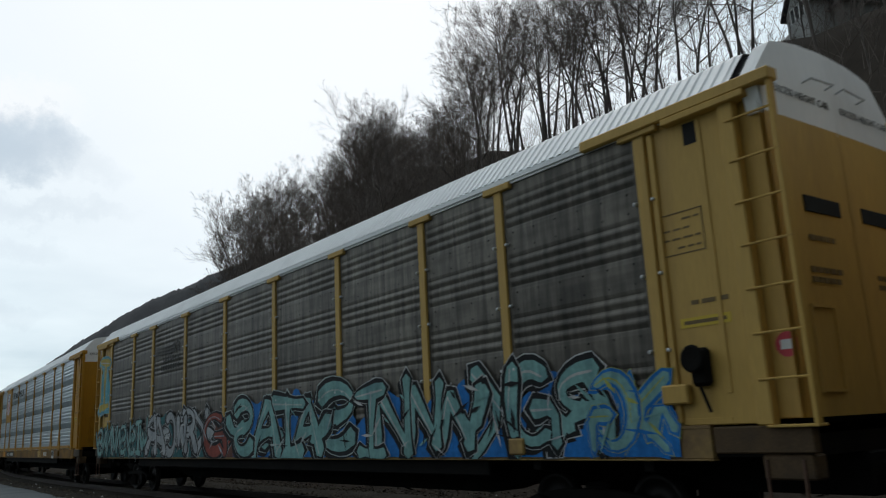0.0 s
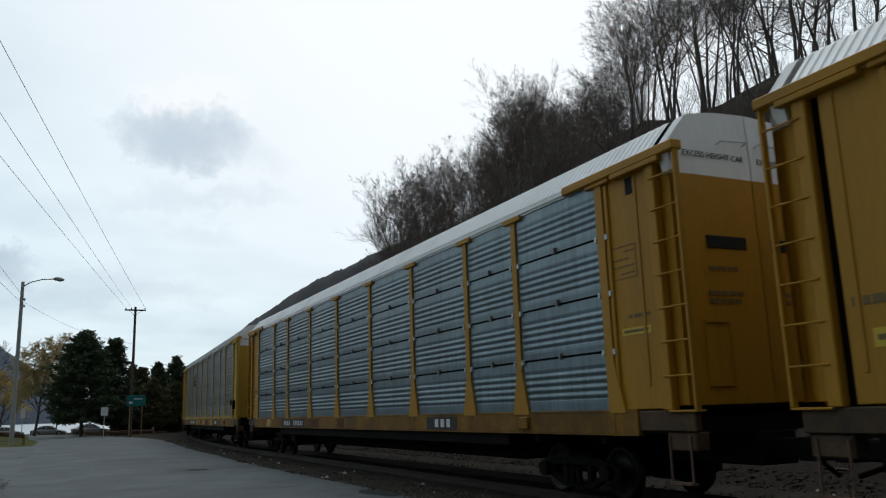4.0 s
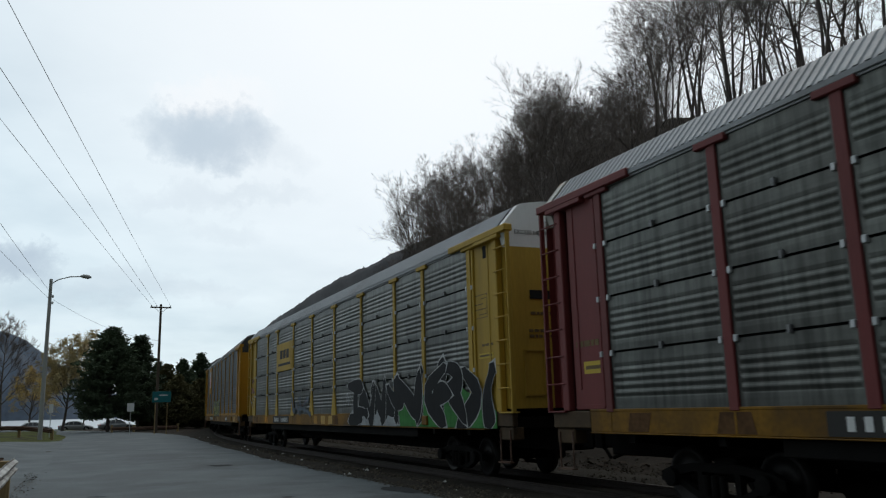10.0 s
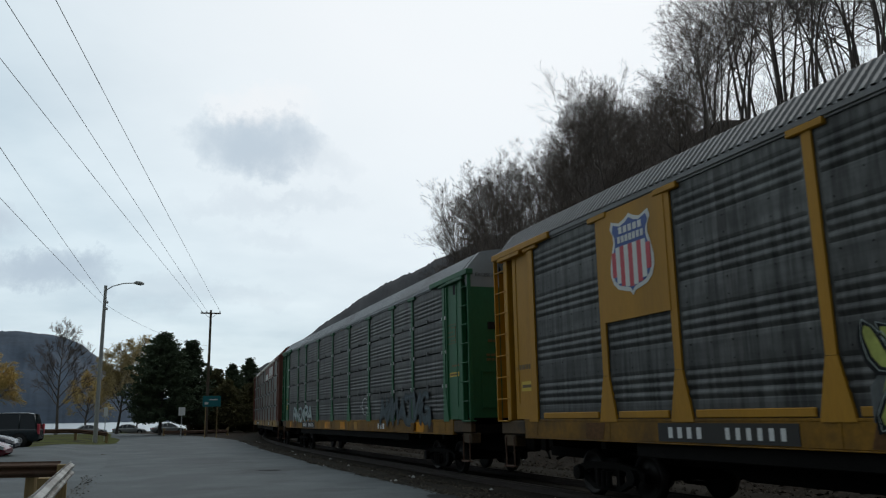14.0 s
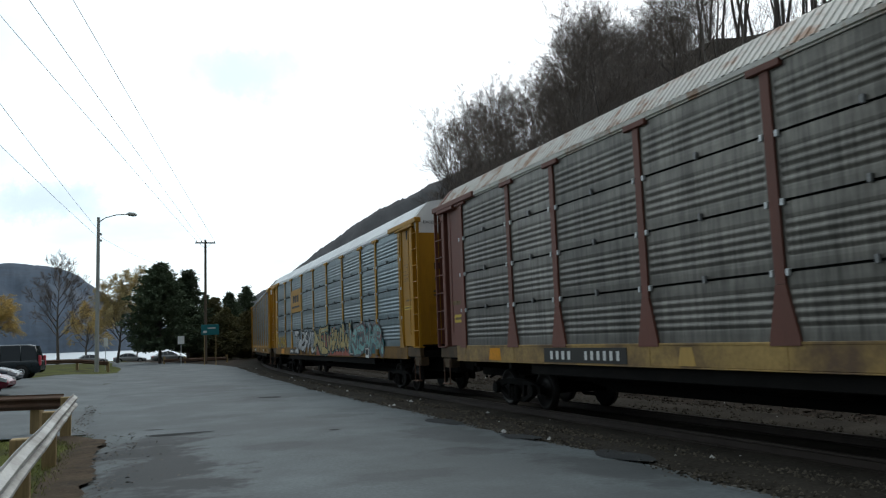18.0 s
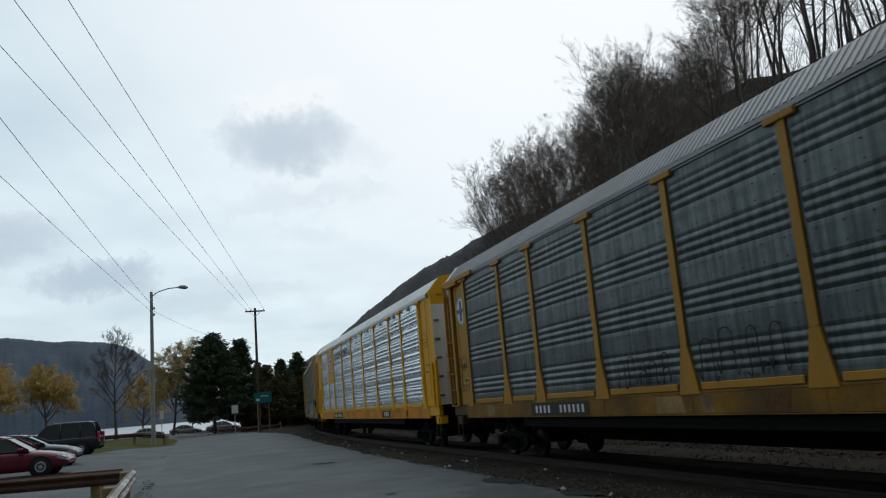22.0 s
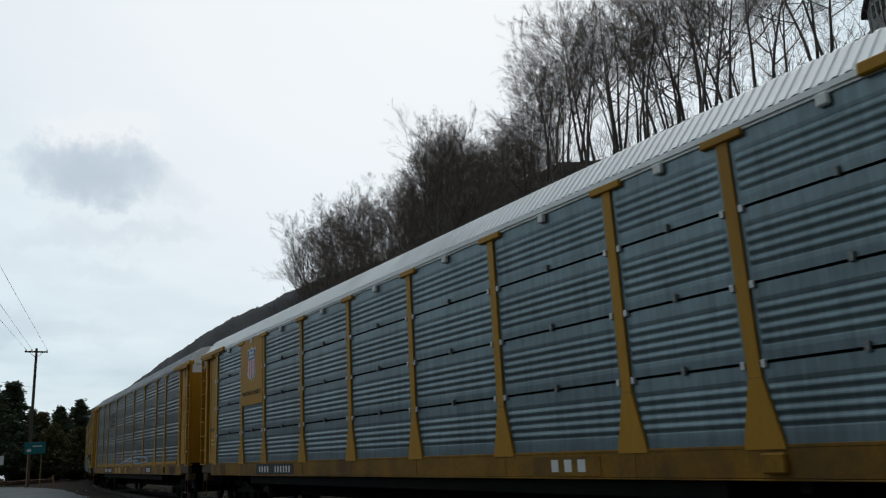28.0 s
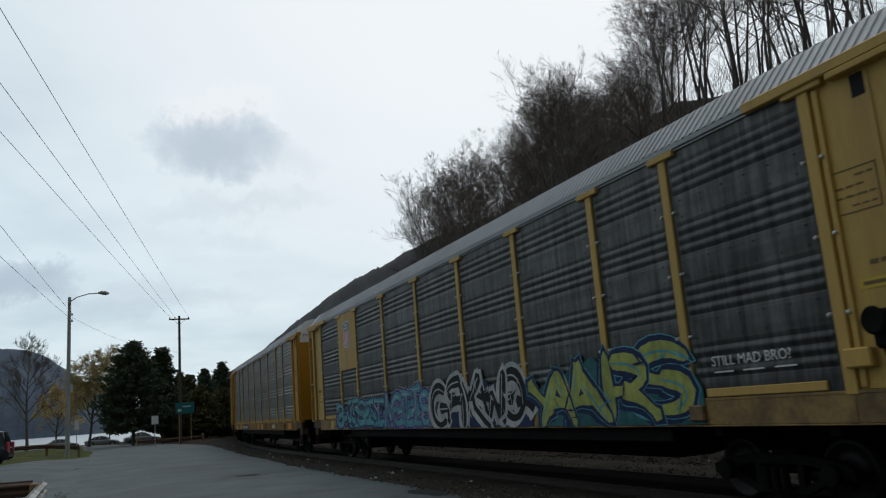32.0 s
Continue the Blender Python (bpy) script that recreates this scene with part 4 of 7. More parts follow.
def stencil_box(y0, y1, z0, z1, seed):
    """A framed block of writing too small to read: bars."""
    rnd = random.Random(seed)
    g = Geo()
    x = -(HALF_W - 0.05) - 0.006
    t = 0.013
    for q in (rect(y0, y1, z0, z0 + t), rect(y0, y1, z1 - t, z1), rect(y0, y0 + t, z0 + t, z1 - t), rect(y1 - t, y1, z0 + t, z1 - t)):
        g.prism(q, x, x + 0.008, "x")
    rows = 4
    for k in range(rows):
        z = z0 + (z1 - z0) * (k + 0.6) / (rows + 0.5)
        a = y0 + 0.05
        while a < y1 - 0.12:
            w = rnd.uniform(0.05, 0.13)
            if rnd.random() < 0.75:
                g.prism(rect(a, min(a + w, y1 - 0.04), z, z + 0.022), x, x + 0.008, "x")
            a += w + 0.035
    return g


def bars(y0, z0, h, widths, gap, x):
    g = Geo()
    a = y0
    for w in widths:
        g.prism(rect(a, a + w, z0, z0 + h), x, x + 0.008, "x")
        a += w + gap
    return g


def mark_rows(x):
    """Four and six pale bars for a wagon's painted marks."""
    g = bars(5.12, 1.14, 0.16, (0.085,) * 6, 0.12, x)
    for k in range(4):
        g.prism(rect(6.74 + 0.22 * k, 6.84 + 0.22 * k, 1.14, 1.30), x, x + 0.008, "x")
    return g


def door_marks(end):
    """Unreadable small lines of writing on the end doors."""
    rnd = random.Random(5)
    g = Geo()
    for x0, z0, rows in ((-1.05, 2.95, 2), (-1.0, 3.3, 1), (0.4, 2.95, 2)):
        for r in range(rows):
            a = x0
            for _ in range(5):
                w = rnd.uniform(0.05, 0.12)
                g.box(a, a + w, end * 13.478, end * 13.49, z0 - 0.11 * r, z0 - 0.11 * r + 0.06)
                a += w + 0.03
    return g


def door_hatch_shape(end, c):
    """A raised frame round a small hatch low in an end door."""
    g = Geo()
    y0, y1 = end * 13.46, end * 13.50
    rim = [(c - 0.24, 1.7), (c + 0.24, 1.7), (c + 0.24, 2.6), (c - 0.24, 2.6)]
    hole = [(c - 0.21, 1.73), (c + 0.21, 1.73), (c + 0.21, 2.57), (c - 0.21, 2.57)]
    for k in range(4):
        j = (k + 1) % 4
        v = [(p[0], y, p[1]) for y in (y0, y1) for p in (rim[k], rim[j], hole[j], hole[k])]
        g.add(v, [(0, 1, 2, 3), (7, 6, 5, 4), (0, 4, 5, 1), (2, 6, 7, 3)])
    return g


def side_mark_shape(x):
    """A worn mark: three speed lines under a leaning pair of bars, and two rows of bars for its words."""
    g = bars(4.75, 3.78, 0.15, (0.10,) * 7, 0.11, x)
    for k in range(8):
        g.prism(rect(4.72 + 0.21 * k, 4.82 + 0.21 * k, 3.55, 3.70), x, x + 0.008, "x")
    for k, z in enumerate((4.02, 4.11, 4.20)):
        g.prism(rect(5.05 + 0.1 * k, 6.9 - 0.15 * k, z, z + 0.035), x, x + 0.008, "x")
    for k in (0.0, 0.3):
        g.prism([(4.75 + k, 4.02), (4.85 + k, 4.02), (4.95 + k, 4.34), (4.85 + k, 4.34)], x - 0.002, x + 0.006, "x")
    return g


FADED_INK = mat("worn black mark", (0.06, 0.058, 0.054), 0.8, vary=0.3, scale=4)


def badge_shape(yc, zc, w, h, x):
    """A striped shield: white edge, blue chief with pale bars, red and white stripes."""
    def outline(k):
        pts = [(0, 1.0), (0.20, 0.90), (0.48, 0.83), (0.86, 0.93), (0.93, 0.74), (0.80, 0.55), (0.79, 0.36), (0.90, 0.10), (0.99, -0.20), (0.99, -0.45), (0.88, -0.68), (0.66, -0.83), (0.36, -0.90), (0.12, -0.94), (0, -1.05)]
        pts = pts + [(-a, b) for a, b in pts[-2:0:-1]]
        return [(yc + k * a * w / 2, zc + k * b * h / 2) for a, b in pts]
    g = Geo()
    g.prism(outline(1.0), x, x + 0.006, "x", 0)
    g.prism(outline(0.89), x - 0.004, x + 0.002, "x", 1)
    for k in range(9):                  # stripes, shorter towards the rounded sides
        a = yc + (k - 4.5) * w * 0.098
        low = zc - h * (0.415, 0.405, 0.385, 0.345, 0.255)[abs(k - 4)]
        high = zc + h * (0.115 if abs(k - 4) < 4 else 0.06)
        g.prism(rect(a, a + w * 0.098, low, high), x - 0.008 - 0.0004 * (k % 2), x - 0.003, "x", 2 if k % 2 == 0 else 0)
    for k, ww in ((0.315, 0.56), (0.20, 0.62)):
        n = 5 if k > 0.3 else 7
        for i in range(n):
            a = yc - ww * w / 2 + ww * w * i / n
            g.prism(rect(a, a + ww * w / n * 0.70, zc + h * k - h * 0.042, zc + h * k + h * 0.042), x - 0.010, x - 0.004, "x", 0)
    return g


BADGE = [INKW, NAVY, REDMARK]


def graffiti(seed, y0, y1, z0, z1, letters, manner="piece"):
    """Painted letter-like strokes on the near side. Materials: 0 cloud behind, 1 outline, 2 fill, 3 accent.
    manner: piece (cloud, fat outlined letters), block (fat outlined letters), tag (thin strokes), loop (one thin looping line)."""
    rnd = random.Random(seed)
    g = Geo()
    base = -(HALF_W + 0.010)
    lw = (y1 - y0) / letters
    h = z1 - z0
    level = [0]

    def ribbon(pts, w, mi, x, cut=0.9, phase=0.0):
        level[0] += 1
        x = x - 0.00002 * level[0]
        for _ in range(1 if manner == "piece" else 2):          # round the corners off
            pts = pts[:1] + [q for u, v in zip(pts, pts[1:]) for q in ((u[0] * 0.75 + v[0] * 0.25, u[1] * 0.75 + v[1] * 0.25), (u[0] * 0.25 + v[0] * 0.75, u[1] * 0.25 + v[1] * 0.75))] + pts[-1:]
        n = len(pts)
        left, right = [], []
        for i, p in enumerate(pts):
            d = (Vector(pts[min(n - 1, i + 1)]) - Vector(pts[max(0, i - 1)])).normalized()
            k = w * (0.85 + 0.3 * math.sin(i / n * 6 + seed + phase))
            left.append((x, p[0] - d[1] * k, p[1] + d[0] * k))
            right.append((x, p[0] + d[1] * k, p[1] - d[0] * k))
        d0, d1 = (Vector(pts[0]) - Vector(pts[1])).normalized(), (Vector(pts[-1]) - Vector(pts[-2])).normalized()
        ring = [(x, pts[0][0] + d0[0] * w * cut, pts[0][1] + d0[1] * w * cut)] + left + [(x, pts[-1][0] + d1[0] * w * cut, pts[-1][1] + d1[1] * w * cut)] + right[::-1]
        ring = [(q[0], q[1], max(1.062, q[2])) for q in ring]
        m = len(left)
        faces = [(1 + i, 2 + i, len(ring) - 2 - i, len(ring) - 1 - i) for i in range(m - 1)]
        g.add(ring, faces + [(0, 1, len(ring) - 1), (m, m + 1, m + 2)], mi)

    def arc(cy, cz, ry, rz, a0, a1, n=6):
        return [(cy + ry * math.cos(radians(a0 + (a1 - a0) * k / (n - 1))), cz + rz * math.sin(radians(a0 + (a1 - a0) * k / (n - 1)))) for k in range(n)]

    strokes = []
    for i in range(letters):
        c = y0 + lw * (i + 0.5) + rnd.uniform(-0.10, 0.10) * lw
        zc = (z0 + z1) / 2 + rnd.uniform(-0.06, 0.06) * h
        lean = rnd.uniform(-0.3, 0.3) * lw
        a, b, t = lw * rnd.uniform(0.46, 0.70), h * 0.42, zc + h * rnd.uniform(0.30, 0.50)
        low = z0 + rnd.uniform(0, 0.12) * h
        kind = rnd.choice("ABCDEFGH")
        if manner == "loop":        # tall narrow arches in one thin line
            top = z0 + h * (0.72 + 0.28 * rnd.random())
            s = [[(c - a * 0.75, low + h * 0.25), (c - a * 0.55, low), (c - a * 0.45, zc)] + arc(c, top - h * 0.16, a * 0.5, h * 0.16, 170, 10, 5) + [(c + a * 0.45, zc), (c + a * 0.4 + lean * 0.3, low), (c + a * 0.75, low + h * 0.12)]]
            if rnd.random() < 0.5:
                s.append([(c - a * 0.5, zc - b * 0.1), (c + a * 0.1, zc + b * 0.12), (c + a * 0.6, zc - b * 0.15)])
        elif kind == "A":
            s = [[(c - a, low), (c - a * 0.3 + lean, zc + b * 0.3), (c + lean, t)], [(c + lean * 0.6, t), (c + a * 0.5, zc), (c + a, low)], [(c - a * 0.5, zc - b * 0.2), (c + a * 0.6, zc - b * 0.35)]]
        elif kind == "B":
            s = [[(c - a * 0.8, low), (c - a * 0.9, zc), (c - a * 0.7 + lean, t)], arc(c - a * 0.4, zc + b * 0.45, a * 1.1, b * 0.5, 100, -100), [(c - a * 0.2, zc), (c + a * 0.5, zc - b * 0.3), (c + a * 1.1, low)]]
        elif kind == "C":
            s = [arc(c, zc, a, b, 50, 310, 8), [(c + a * 0.1, zc - b * 0.1), (c + a, zc - b * 0.1), (c + a, low)]]
        elif kind == "D":
            s = [arc(c, zc + b * 0.45, a * 0.9, b * 0.5, 20, 270, 6), arc(c, zc - b * 0.45, a * 0.9, b * 0.5, 90, -160, 6)]
        elif kind == "E":
            s = [[(c - a, t), (c - a * 0.6, low), (c + lean * 0.3, zc + b * 0.2)], [(c + lean * 0.3, zc + b * 0.2), (c + a * 0.5, low), (c + a + lean, t)]]
        elif kind == "F":
            s = [[(c - a + lean, t), (c - a * 0.8, zc), (c - a, low)], [(c + a + lean, t), (c - a * 0.5, zc), (c + a * 1.2, low - h * 0.05)]]
        elif kind == "G":
            s = [[(c - a, t), (c + a, t - h * 0.06)], [(c + lean * 0.5, t), (c + lean * 0.2, zc), (c, low)], [(c - a * 0.9, low), (c + a * 0.9, low + h * 0.05)]]
        else:
            s = [[(c - a, low), (c - a * 0.8 + lean, t)], [(c - a * 0.8 + lean, t), (c + a * 0.7, low + h * 0.1)], [(c + a * 0.7, low), (c + a + lean, t + h * 0.06)]]
        if rnd.random() < 0.5:      # turn the shape about
            s = [[(2 * c - p[0], p[1]) for p in q] for q in s]
        strokes.append(s)
        if manner != "loop" and rnd.random() < 0.6:      # a flourish across the neighbours
            e = rnd.choice((-1, 1))
            s.append([(c + e * a * 0.4, zc - b * rnd.uniform(-0.3, 0.6)), (c + e * a * 1.1, zc + h * rnd.uniform(-0.2, 0.1)), (c + e * a * 1.7, zc + h * rnd.uniform(-0.3, 0.35))])
    w = min(lw, h * 0.8) * (0.118 if manner in ("piece", "fat") else 0.11 if manner == "block" else 0.045) if manner != "loop" else 0.016
    if manner in ("piece", "fat"):
        tall = 0.62 if manner == "fat" else 1.0
        n = max(24, int((y1 - y0) * 10))
        ph = rnd.uniform(0, 6)
        fade = lambda k: min(1.0, 5.0 * min(k, n - k) / n + 0.25)
        top = [(y0 - 0.2 + (y1 - y0 + 0.4) * k / n, z0 + h * tall * fade(k) ** 0.5 * (0.78 + 0.12 * math.sin(k * 0.31 + ph) + 0.06 * math.sin(k * 0.83 + 2 * ph) + rnd.uniform(-0.03, 0.03))) for k in range(n + 1)]
        bot = [(p[0], max(1.08, z0 - 0.03)) for p in top]
        g.add([(base, *p) for p in top] + [(base, *p) for p in bot], [(k, k + 1, n + 2 + k, n + 1 + k) for k in range(n)], 0)
    for i, letter in enumerate(strokes):
        x = base - 0.002 - 0.0022 * i
        if manner in ("piece", "block", "fat"):
            if manner == "piece":   # a cast edge below and behind each letter, then a thin bright rim
                for j, s in enumerate(letter):
                    ribbon([(p[0] + w * 0.9, p[1] - w * 0.75) for p in s], w * 1.9, 1, x + 0.0010, 1.0, j)
                for j, s in enumerate(letter):
                    ribbon(s, w * 2.08, 3, x + 0.0006, 1.05, j)
            for j, s in enumerate(letter):
                ribbon(s, w * 1.92, 1, x, 1.0, j)
        for j, s in enumerate(letter):
            ribbon(s, w * (1.72 if manner == "fat" else 1.2 if manner in ("piece", "block") else 1.0), 2, x - 0.0009, 0.7, j)
        if manner in ("piece", "block"):
            for j, s in enumerate(letter[:2]):
                q = s[: max(2, len(s) // 2 + 1)]
                ribbon([(p[0] + w * 0.5, p[1] - w * 0.2) for p in q], w * 0.16, 3, x - 0.0016)
    if manner == "piece":           # sharp slivers and drips between the shapes
        for _ in range(letters * 5):
            c, z = rnd.uniform(y0, y1), rnd.uniform(z0 + 0.05, z0 + h * 0.85)
            t, ln, wd = rnd.uniform(0, 6.28), rnd.uniform(0.08, 0.30), rnd.uniform(0.012, 0.04)
            a, b = (math.cos(t) * ln, math.sin(t) * ln), (-math.sin(t) * wd, math.cos(t) * wd)
            x = base - 0.004 - 0.0022 * letters - rnd.uniform(0, 0.001)
            g.add([(x, c - a[0], z - a[1]), (x, c + b[0], z + b[1]), (x, c + a[0], z + a[1]), (x, c - b[0], z - b[1])], [(0, 1, 2, 3)], rnd.choice((1, 1, 2, 3, 3)))
    return g


STAINED = mat("rust-stained sill", (0.11, 0.055, 0.022), 0.75, vary=0.4, scale=2, fine=14, stain=((0.035, 0.02, 0.012), 0.8), spec=0.15)
END_SILL = mat("grimy end sill", (0.075, 0.045, 0.02), 0.8, vary=0.4, scale=2, stain=((0.015, 0.013, 0.012), 0.9), bump=0.2)


def spray(name, r, gg, b):
    return mat("spray paint " + name, (r, gg, b), 0.6, vary=0.24, scale=2.2, fine=14, stain=((r * 0.42 + 0.01, gg * 0.5 + 0.01, b * 0.6 + 0.01), 0.75), runs=0.18, spec=0.14)


SPRAY = dict(deep=spray("deep teal", 0.04, 0.15, 0.16), navy=spray("navy", 0.02, 0.035, 0.10), blue=spray("blue", 0.02, 0.18, 0.52), teal=spray("teal", 0.22, 0.42, 0.40), pale=spray("pale", 0.45, 0.52, 0.50), black=spray("black", 0.015, 0.015, 0.016), white=spray("white", 0.55, 0.55, 0.54), silver=spray("silver", 0.42, 0.44, 0.45), green=spray("green", 0.30, 0.42, 0.10), lime=spray("lime", 0.42, 0.45, 0.12), pink=spray("pink", 0.38, 0.17, 0.17), slate=spray("slate", 0.15, 0.19, 0.23), orange=spray("orange", 0.50, 0.22, 0.04), purple=spray("purple", 0.10, 0.07, 0.25), cyan=spray("cyan", 0.12, 0.38, 0.45), yellow=spray("yellow", 0.55, 0.42, 0.08), grey=spray("grey", 0.14, 0.15, 0.15), maroon=spray("maroon", 0.16, 0.07, 0.05), haze=spray("haze blue", 0.085, 0.115, 0.125), shade=spray("dull shade", 0.06, 0.07, 0.075), leaf=spray("leaf green", 0.06, 0.26, 0.06), coral=spray("coral", 0.42, 0.13, 0.09), cream=spray("cream yellow", 0.50, 0.38, 0.16), brick=spray("brick red", 0.30, 0.07, 0.05))


AXLES = []


def rack_car(label, style, paint, sheet, roof, cap=WHITE, flare=True, sill=None, board=None, pieces=(), ends=None, emblem=False, spots=False, short=False, mark=False, rusty=False, seed=0):
    """A covered car-carrier wagon; it travels towards its own -y, its near side is -x, z = 0 on the rail."""
    car = thing("autorack_car", label, "railway car", group="cars of the freight train")
    sill = sill or (SILL_O if paint is YEL_OLD else SILL_Y if paint in (YEL_MID, YEL_PALE) else paint)
    ends = ends or paint
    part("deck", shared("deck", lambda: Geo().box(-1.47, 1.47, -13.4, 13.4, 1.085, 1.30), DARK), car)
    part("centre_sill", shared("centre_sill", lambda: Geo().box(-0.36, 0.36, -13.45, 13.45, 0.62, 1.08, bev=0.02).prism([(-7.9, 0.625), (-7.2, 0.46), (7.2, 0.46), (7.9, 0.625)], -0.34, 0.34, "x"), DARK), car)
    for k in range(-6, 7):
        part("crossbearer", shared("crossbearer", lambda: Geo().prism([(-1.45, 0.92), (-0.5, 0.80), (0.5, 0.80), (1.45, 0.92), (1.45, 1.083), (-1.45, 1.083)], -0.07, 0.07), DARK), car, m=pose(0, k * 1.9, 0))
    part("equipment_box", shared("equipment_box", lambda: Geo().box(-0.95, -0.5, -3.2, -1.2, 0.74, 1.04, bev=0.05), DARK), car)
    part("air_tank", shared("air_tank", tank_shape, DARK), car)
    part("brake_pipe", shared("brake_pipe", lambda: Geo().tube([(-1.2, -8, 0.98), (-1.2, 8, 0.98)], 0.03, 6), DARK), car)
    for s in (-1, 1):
        # near-black strip added for the underframe and its shadow band below the sill
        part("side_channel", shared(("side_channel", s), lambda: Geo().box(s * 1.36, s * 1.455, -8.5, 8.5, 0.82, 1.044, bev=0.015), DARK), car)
        part("sill", shared(("sill", s), lambda: sill_shape(s), sill), car)
        part("eave", shared(("eave", s), lambda: eave_shape(s), roof), car)
        for a, b in zip(POSTS, POSTS[1:]):
            # bright sheets get bands with the dark reflection painted in
            part("side_panel", shared(("side_panel", style, a, s), lambda: side_sheet(style, a + 0.06, b - 0.06, s), [sheet, BLACK, {ZINC_NEW: ZINC_BAND_DIM}.get(sheet, sheet)]), car)
        pm = shared(("post", s, flare), lambda: post_shape(s, flare), paint)
        for a in POSTS:
            if abs(a) < 11:
                part("post", pm, car, m=pose(0, a, 0))
        for e in (-1, 1):
            em = shared(("end_post", s, e, flare), lambda: end_post_shape(s, e) if flare else post_shape(s, False), paint)
            part("end_post", em, car, m=pose(0, 11.8 * e, 0))
            part("end_panel", shared(("end_panel", s, e), lambda: end_side(s, e), paint), car)
            part("wing_panel", shared(("wing_panel", s, e), lambda: wing_shape(s, e), paint), car)
            if short:
                part("corner_panel", shared(("corner_panel", s, e), lambda: Geo().box(s * (HALF_W - 0.14), s * (HALF_W - 0.054), e * (12.802 if e > 0 else 12.942), e * 13.45, 1.42, 4.97, bev=0.02), paint), car)
            if e > 0:
                # black sheet added as the shade in the gap before the ladder
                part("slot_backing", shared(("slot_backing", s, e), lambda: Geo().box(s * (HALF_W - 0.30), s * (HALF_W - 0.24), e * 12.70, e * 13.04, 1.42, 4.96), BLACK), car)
            part("door_jamb", shared(("door_jamb", s, e), lambda: jamb_shape(s, e), paint), car)
            if not short:
                part("door_track", shared(("door_track", s, e), lambda: Geo().box(s * (HALF_W - 0.12), s * (HALF_W + 0.07), e * 10.9, e * 13.62, 4.97, 5.11, bev=0.015).box(s * (HALF_W - 0.12), s * (HALF_W + 0.075), e * 12.2, e * 13.3, 4.89, 4.97, bev=0.01), paint), car)
            lad = part("ladder", shared(("ladder", s, e, short), lambda: ladder_shape(s, e, 2.85 if short else 4.96), paint), car)
            rung = shared(("rung", s, e), lambda: Geo().tube([(s * (HALF_W + 0.02), e * 13.02, 0), (s * (HALF_W + 0.02), e * 13.6, 0)], 0.014, 6), paint)
            for k in range(3 if short else 7):
                part("rung", rung, lad, m=pose(0, 0, 1.86 + 0.47 * k))
            part("end_sill", shared(("end_sill", s, e), lambda: Geo().box(s * (HALF_W - 0.14), s * (HALF_W - 0.02), e * 12.37, e * 13.5, 1.12, 1.40, bev=0.015).box(s * (HALF_W - 0.3), s * (HALF_W - 0.05), e * 12.9, e * 13.45, 0.86, 1.11, bev=0.02), paint if short else sill if sheet is ZINC_BLUE and not flare else END_SILL), car)
            part("step", shared(("step", s, e), lambda: step_shape(s, e), RUSTR), car)
    for e in (-1, 1):
        for s in (-1, 1):
            leaf = part("end_door", shared(("end_door", s, e), lambda: end_leaf(s, e), [ends, cap], True), car)
            if e < 0:
                part("grab_bar", shared(("grab_bar", s), lambda: Geo().tube([(s * 0.62, -13.46, 5.18), (s * 0.62, -13.58, 5.2), (s * 0.12, -13.58, 5.23), (s * 0.12, -13.46, 5.2)], 0.014, 6), GALV), leaf)
                if not short:
                    part("door_slot", shared(("door_slot", s), lambda: Geo().box(s * 0.25, s * 1.0, -13.495, -13.44, 3.62, 3.80, bev=0.004), BLACK), leaf)
        # black wall added as the dark behind doors and roof cap
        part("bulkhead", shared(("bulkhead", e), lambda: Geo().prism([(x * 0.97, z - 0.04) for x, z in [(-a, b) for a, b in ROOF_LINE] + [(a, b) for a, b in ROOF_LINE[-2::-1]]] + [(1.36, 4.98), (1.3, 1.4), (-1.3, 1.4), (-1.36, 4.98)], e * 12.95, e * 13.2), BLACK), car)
        part("roof_cap", shared(("roof_cap", e), lambda: Geo().prism([(x, z + 0.015) for x, z in [(-a, b) for a, b in ROOF_LINE] + [(a, b) for a, b in ROOF_LINE[-2::-1]]] + [(1.46, 4.7), (-1.46, 4.7)], e * 13.24, e * 13.43), cap), car)
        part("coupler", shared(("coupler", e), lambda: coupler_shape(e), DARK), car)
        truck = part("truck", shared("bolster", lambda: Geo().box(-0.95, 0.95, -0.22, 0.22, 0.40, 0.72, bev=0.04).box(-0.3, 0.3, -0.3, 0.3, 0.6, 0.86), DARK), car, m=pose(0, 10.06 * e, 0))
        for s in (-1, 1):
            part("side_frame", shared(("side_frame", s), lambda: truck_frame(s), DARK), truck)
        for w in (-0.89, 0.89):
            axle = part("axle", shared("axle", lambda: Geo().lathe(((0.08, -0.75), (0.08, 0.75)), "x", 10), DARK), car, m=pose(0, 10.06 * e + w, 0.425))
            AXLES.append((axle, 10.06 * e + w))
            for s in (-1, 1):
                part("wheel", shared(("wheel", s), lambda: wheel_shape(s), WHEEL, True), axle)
    part("roof", shared(("roof", roof is ROOF_DARK), lambda: roof_shape(0.026 if roof is ROOF_DARK else 0.013), roof), car, "corrugated metal roof")
    if not short and seed in (2, 5, 14, 17):
        part("hand_brake", shared("hand_brake", lambda: handbrake_shape(-1, -1), DARK), car, "dark hand brake wheel and housing", m=pose(0, -0.12, -0.16))
        part("brake_bracket", shared("brake_bracket", lambda: Geo().box(-(HALF_W - 0.05), -(HALF_W + 0.06), -12.16, -11.80, 1.66, 1.88, bev=0.02), paint), car)
    # stencils, labels and plates on the near side
    x = -(HALF_W - 0.05) - 0.006
    small("stencil", shared(("stencil", 1), lambda: stencil_box(-12.55, -11.95, 3.35, 3.85, 3), FADED), car)
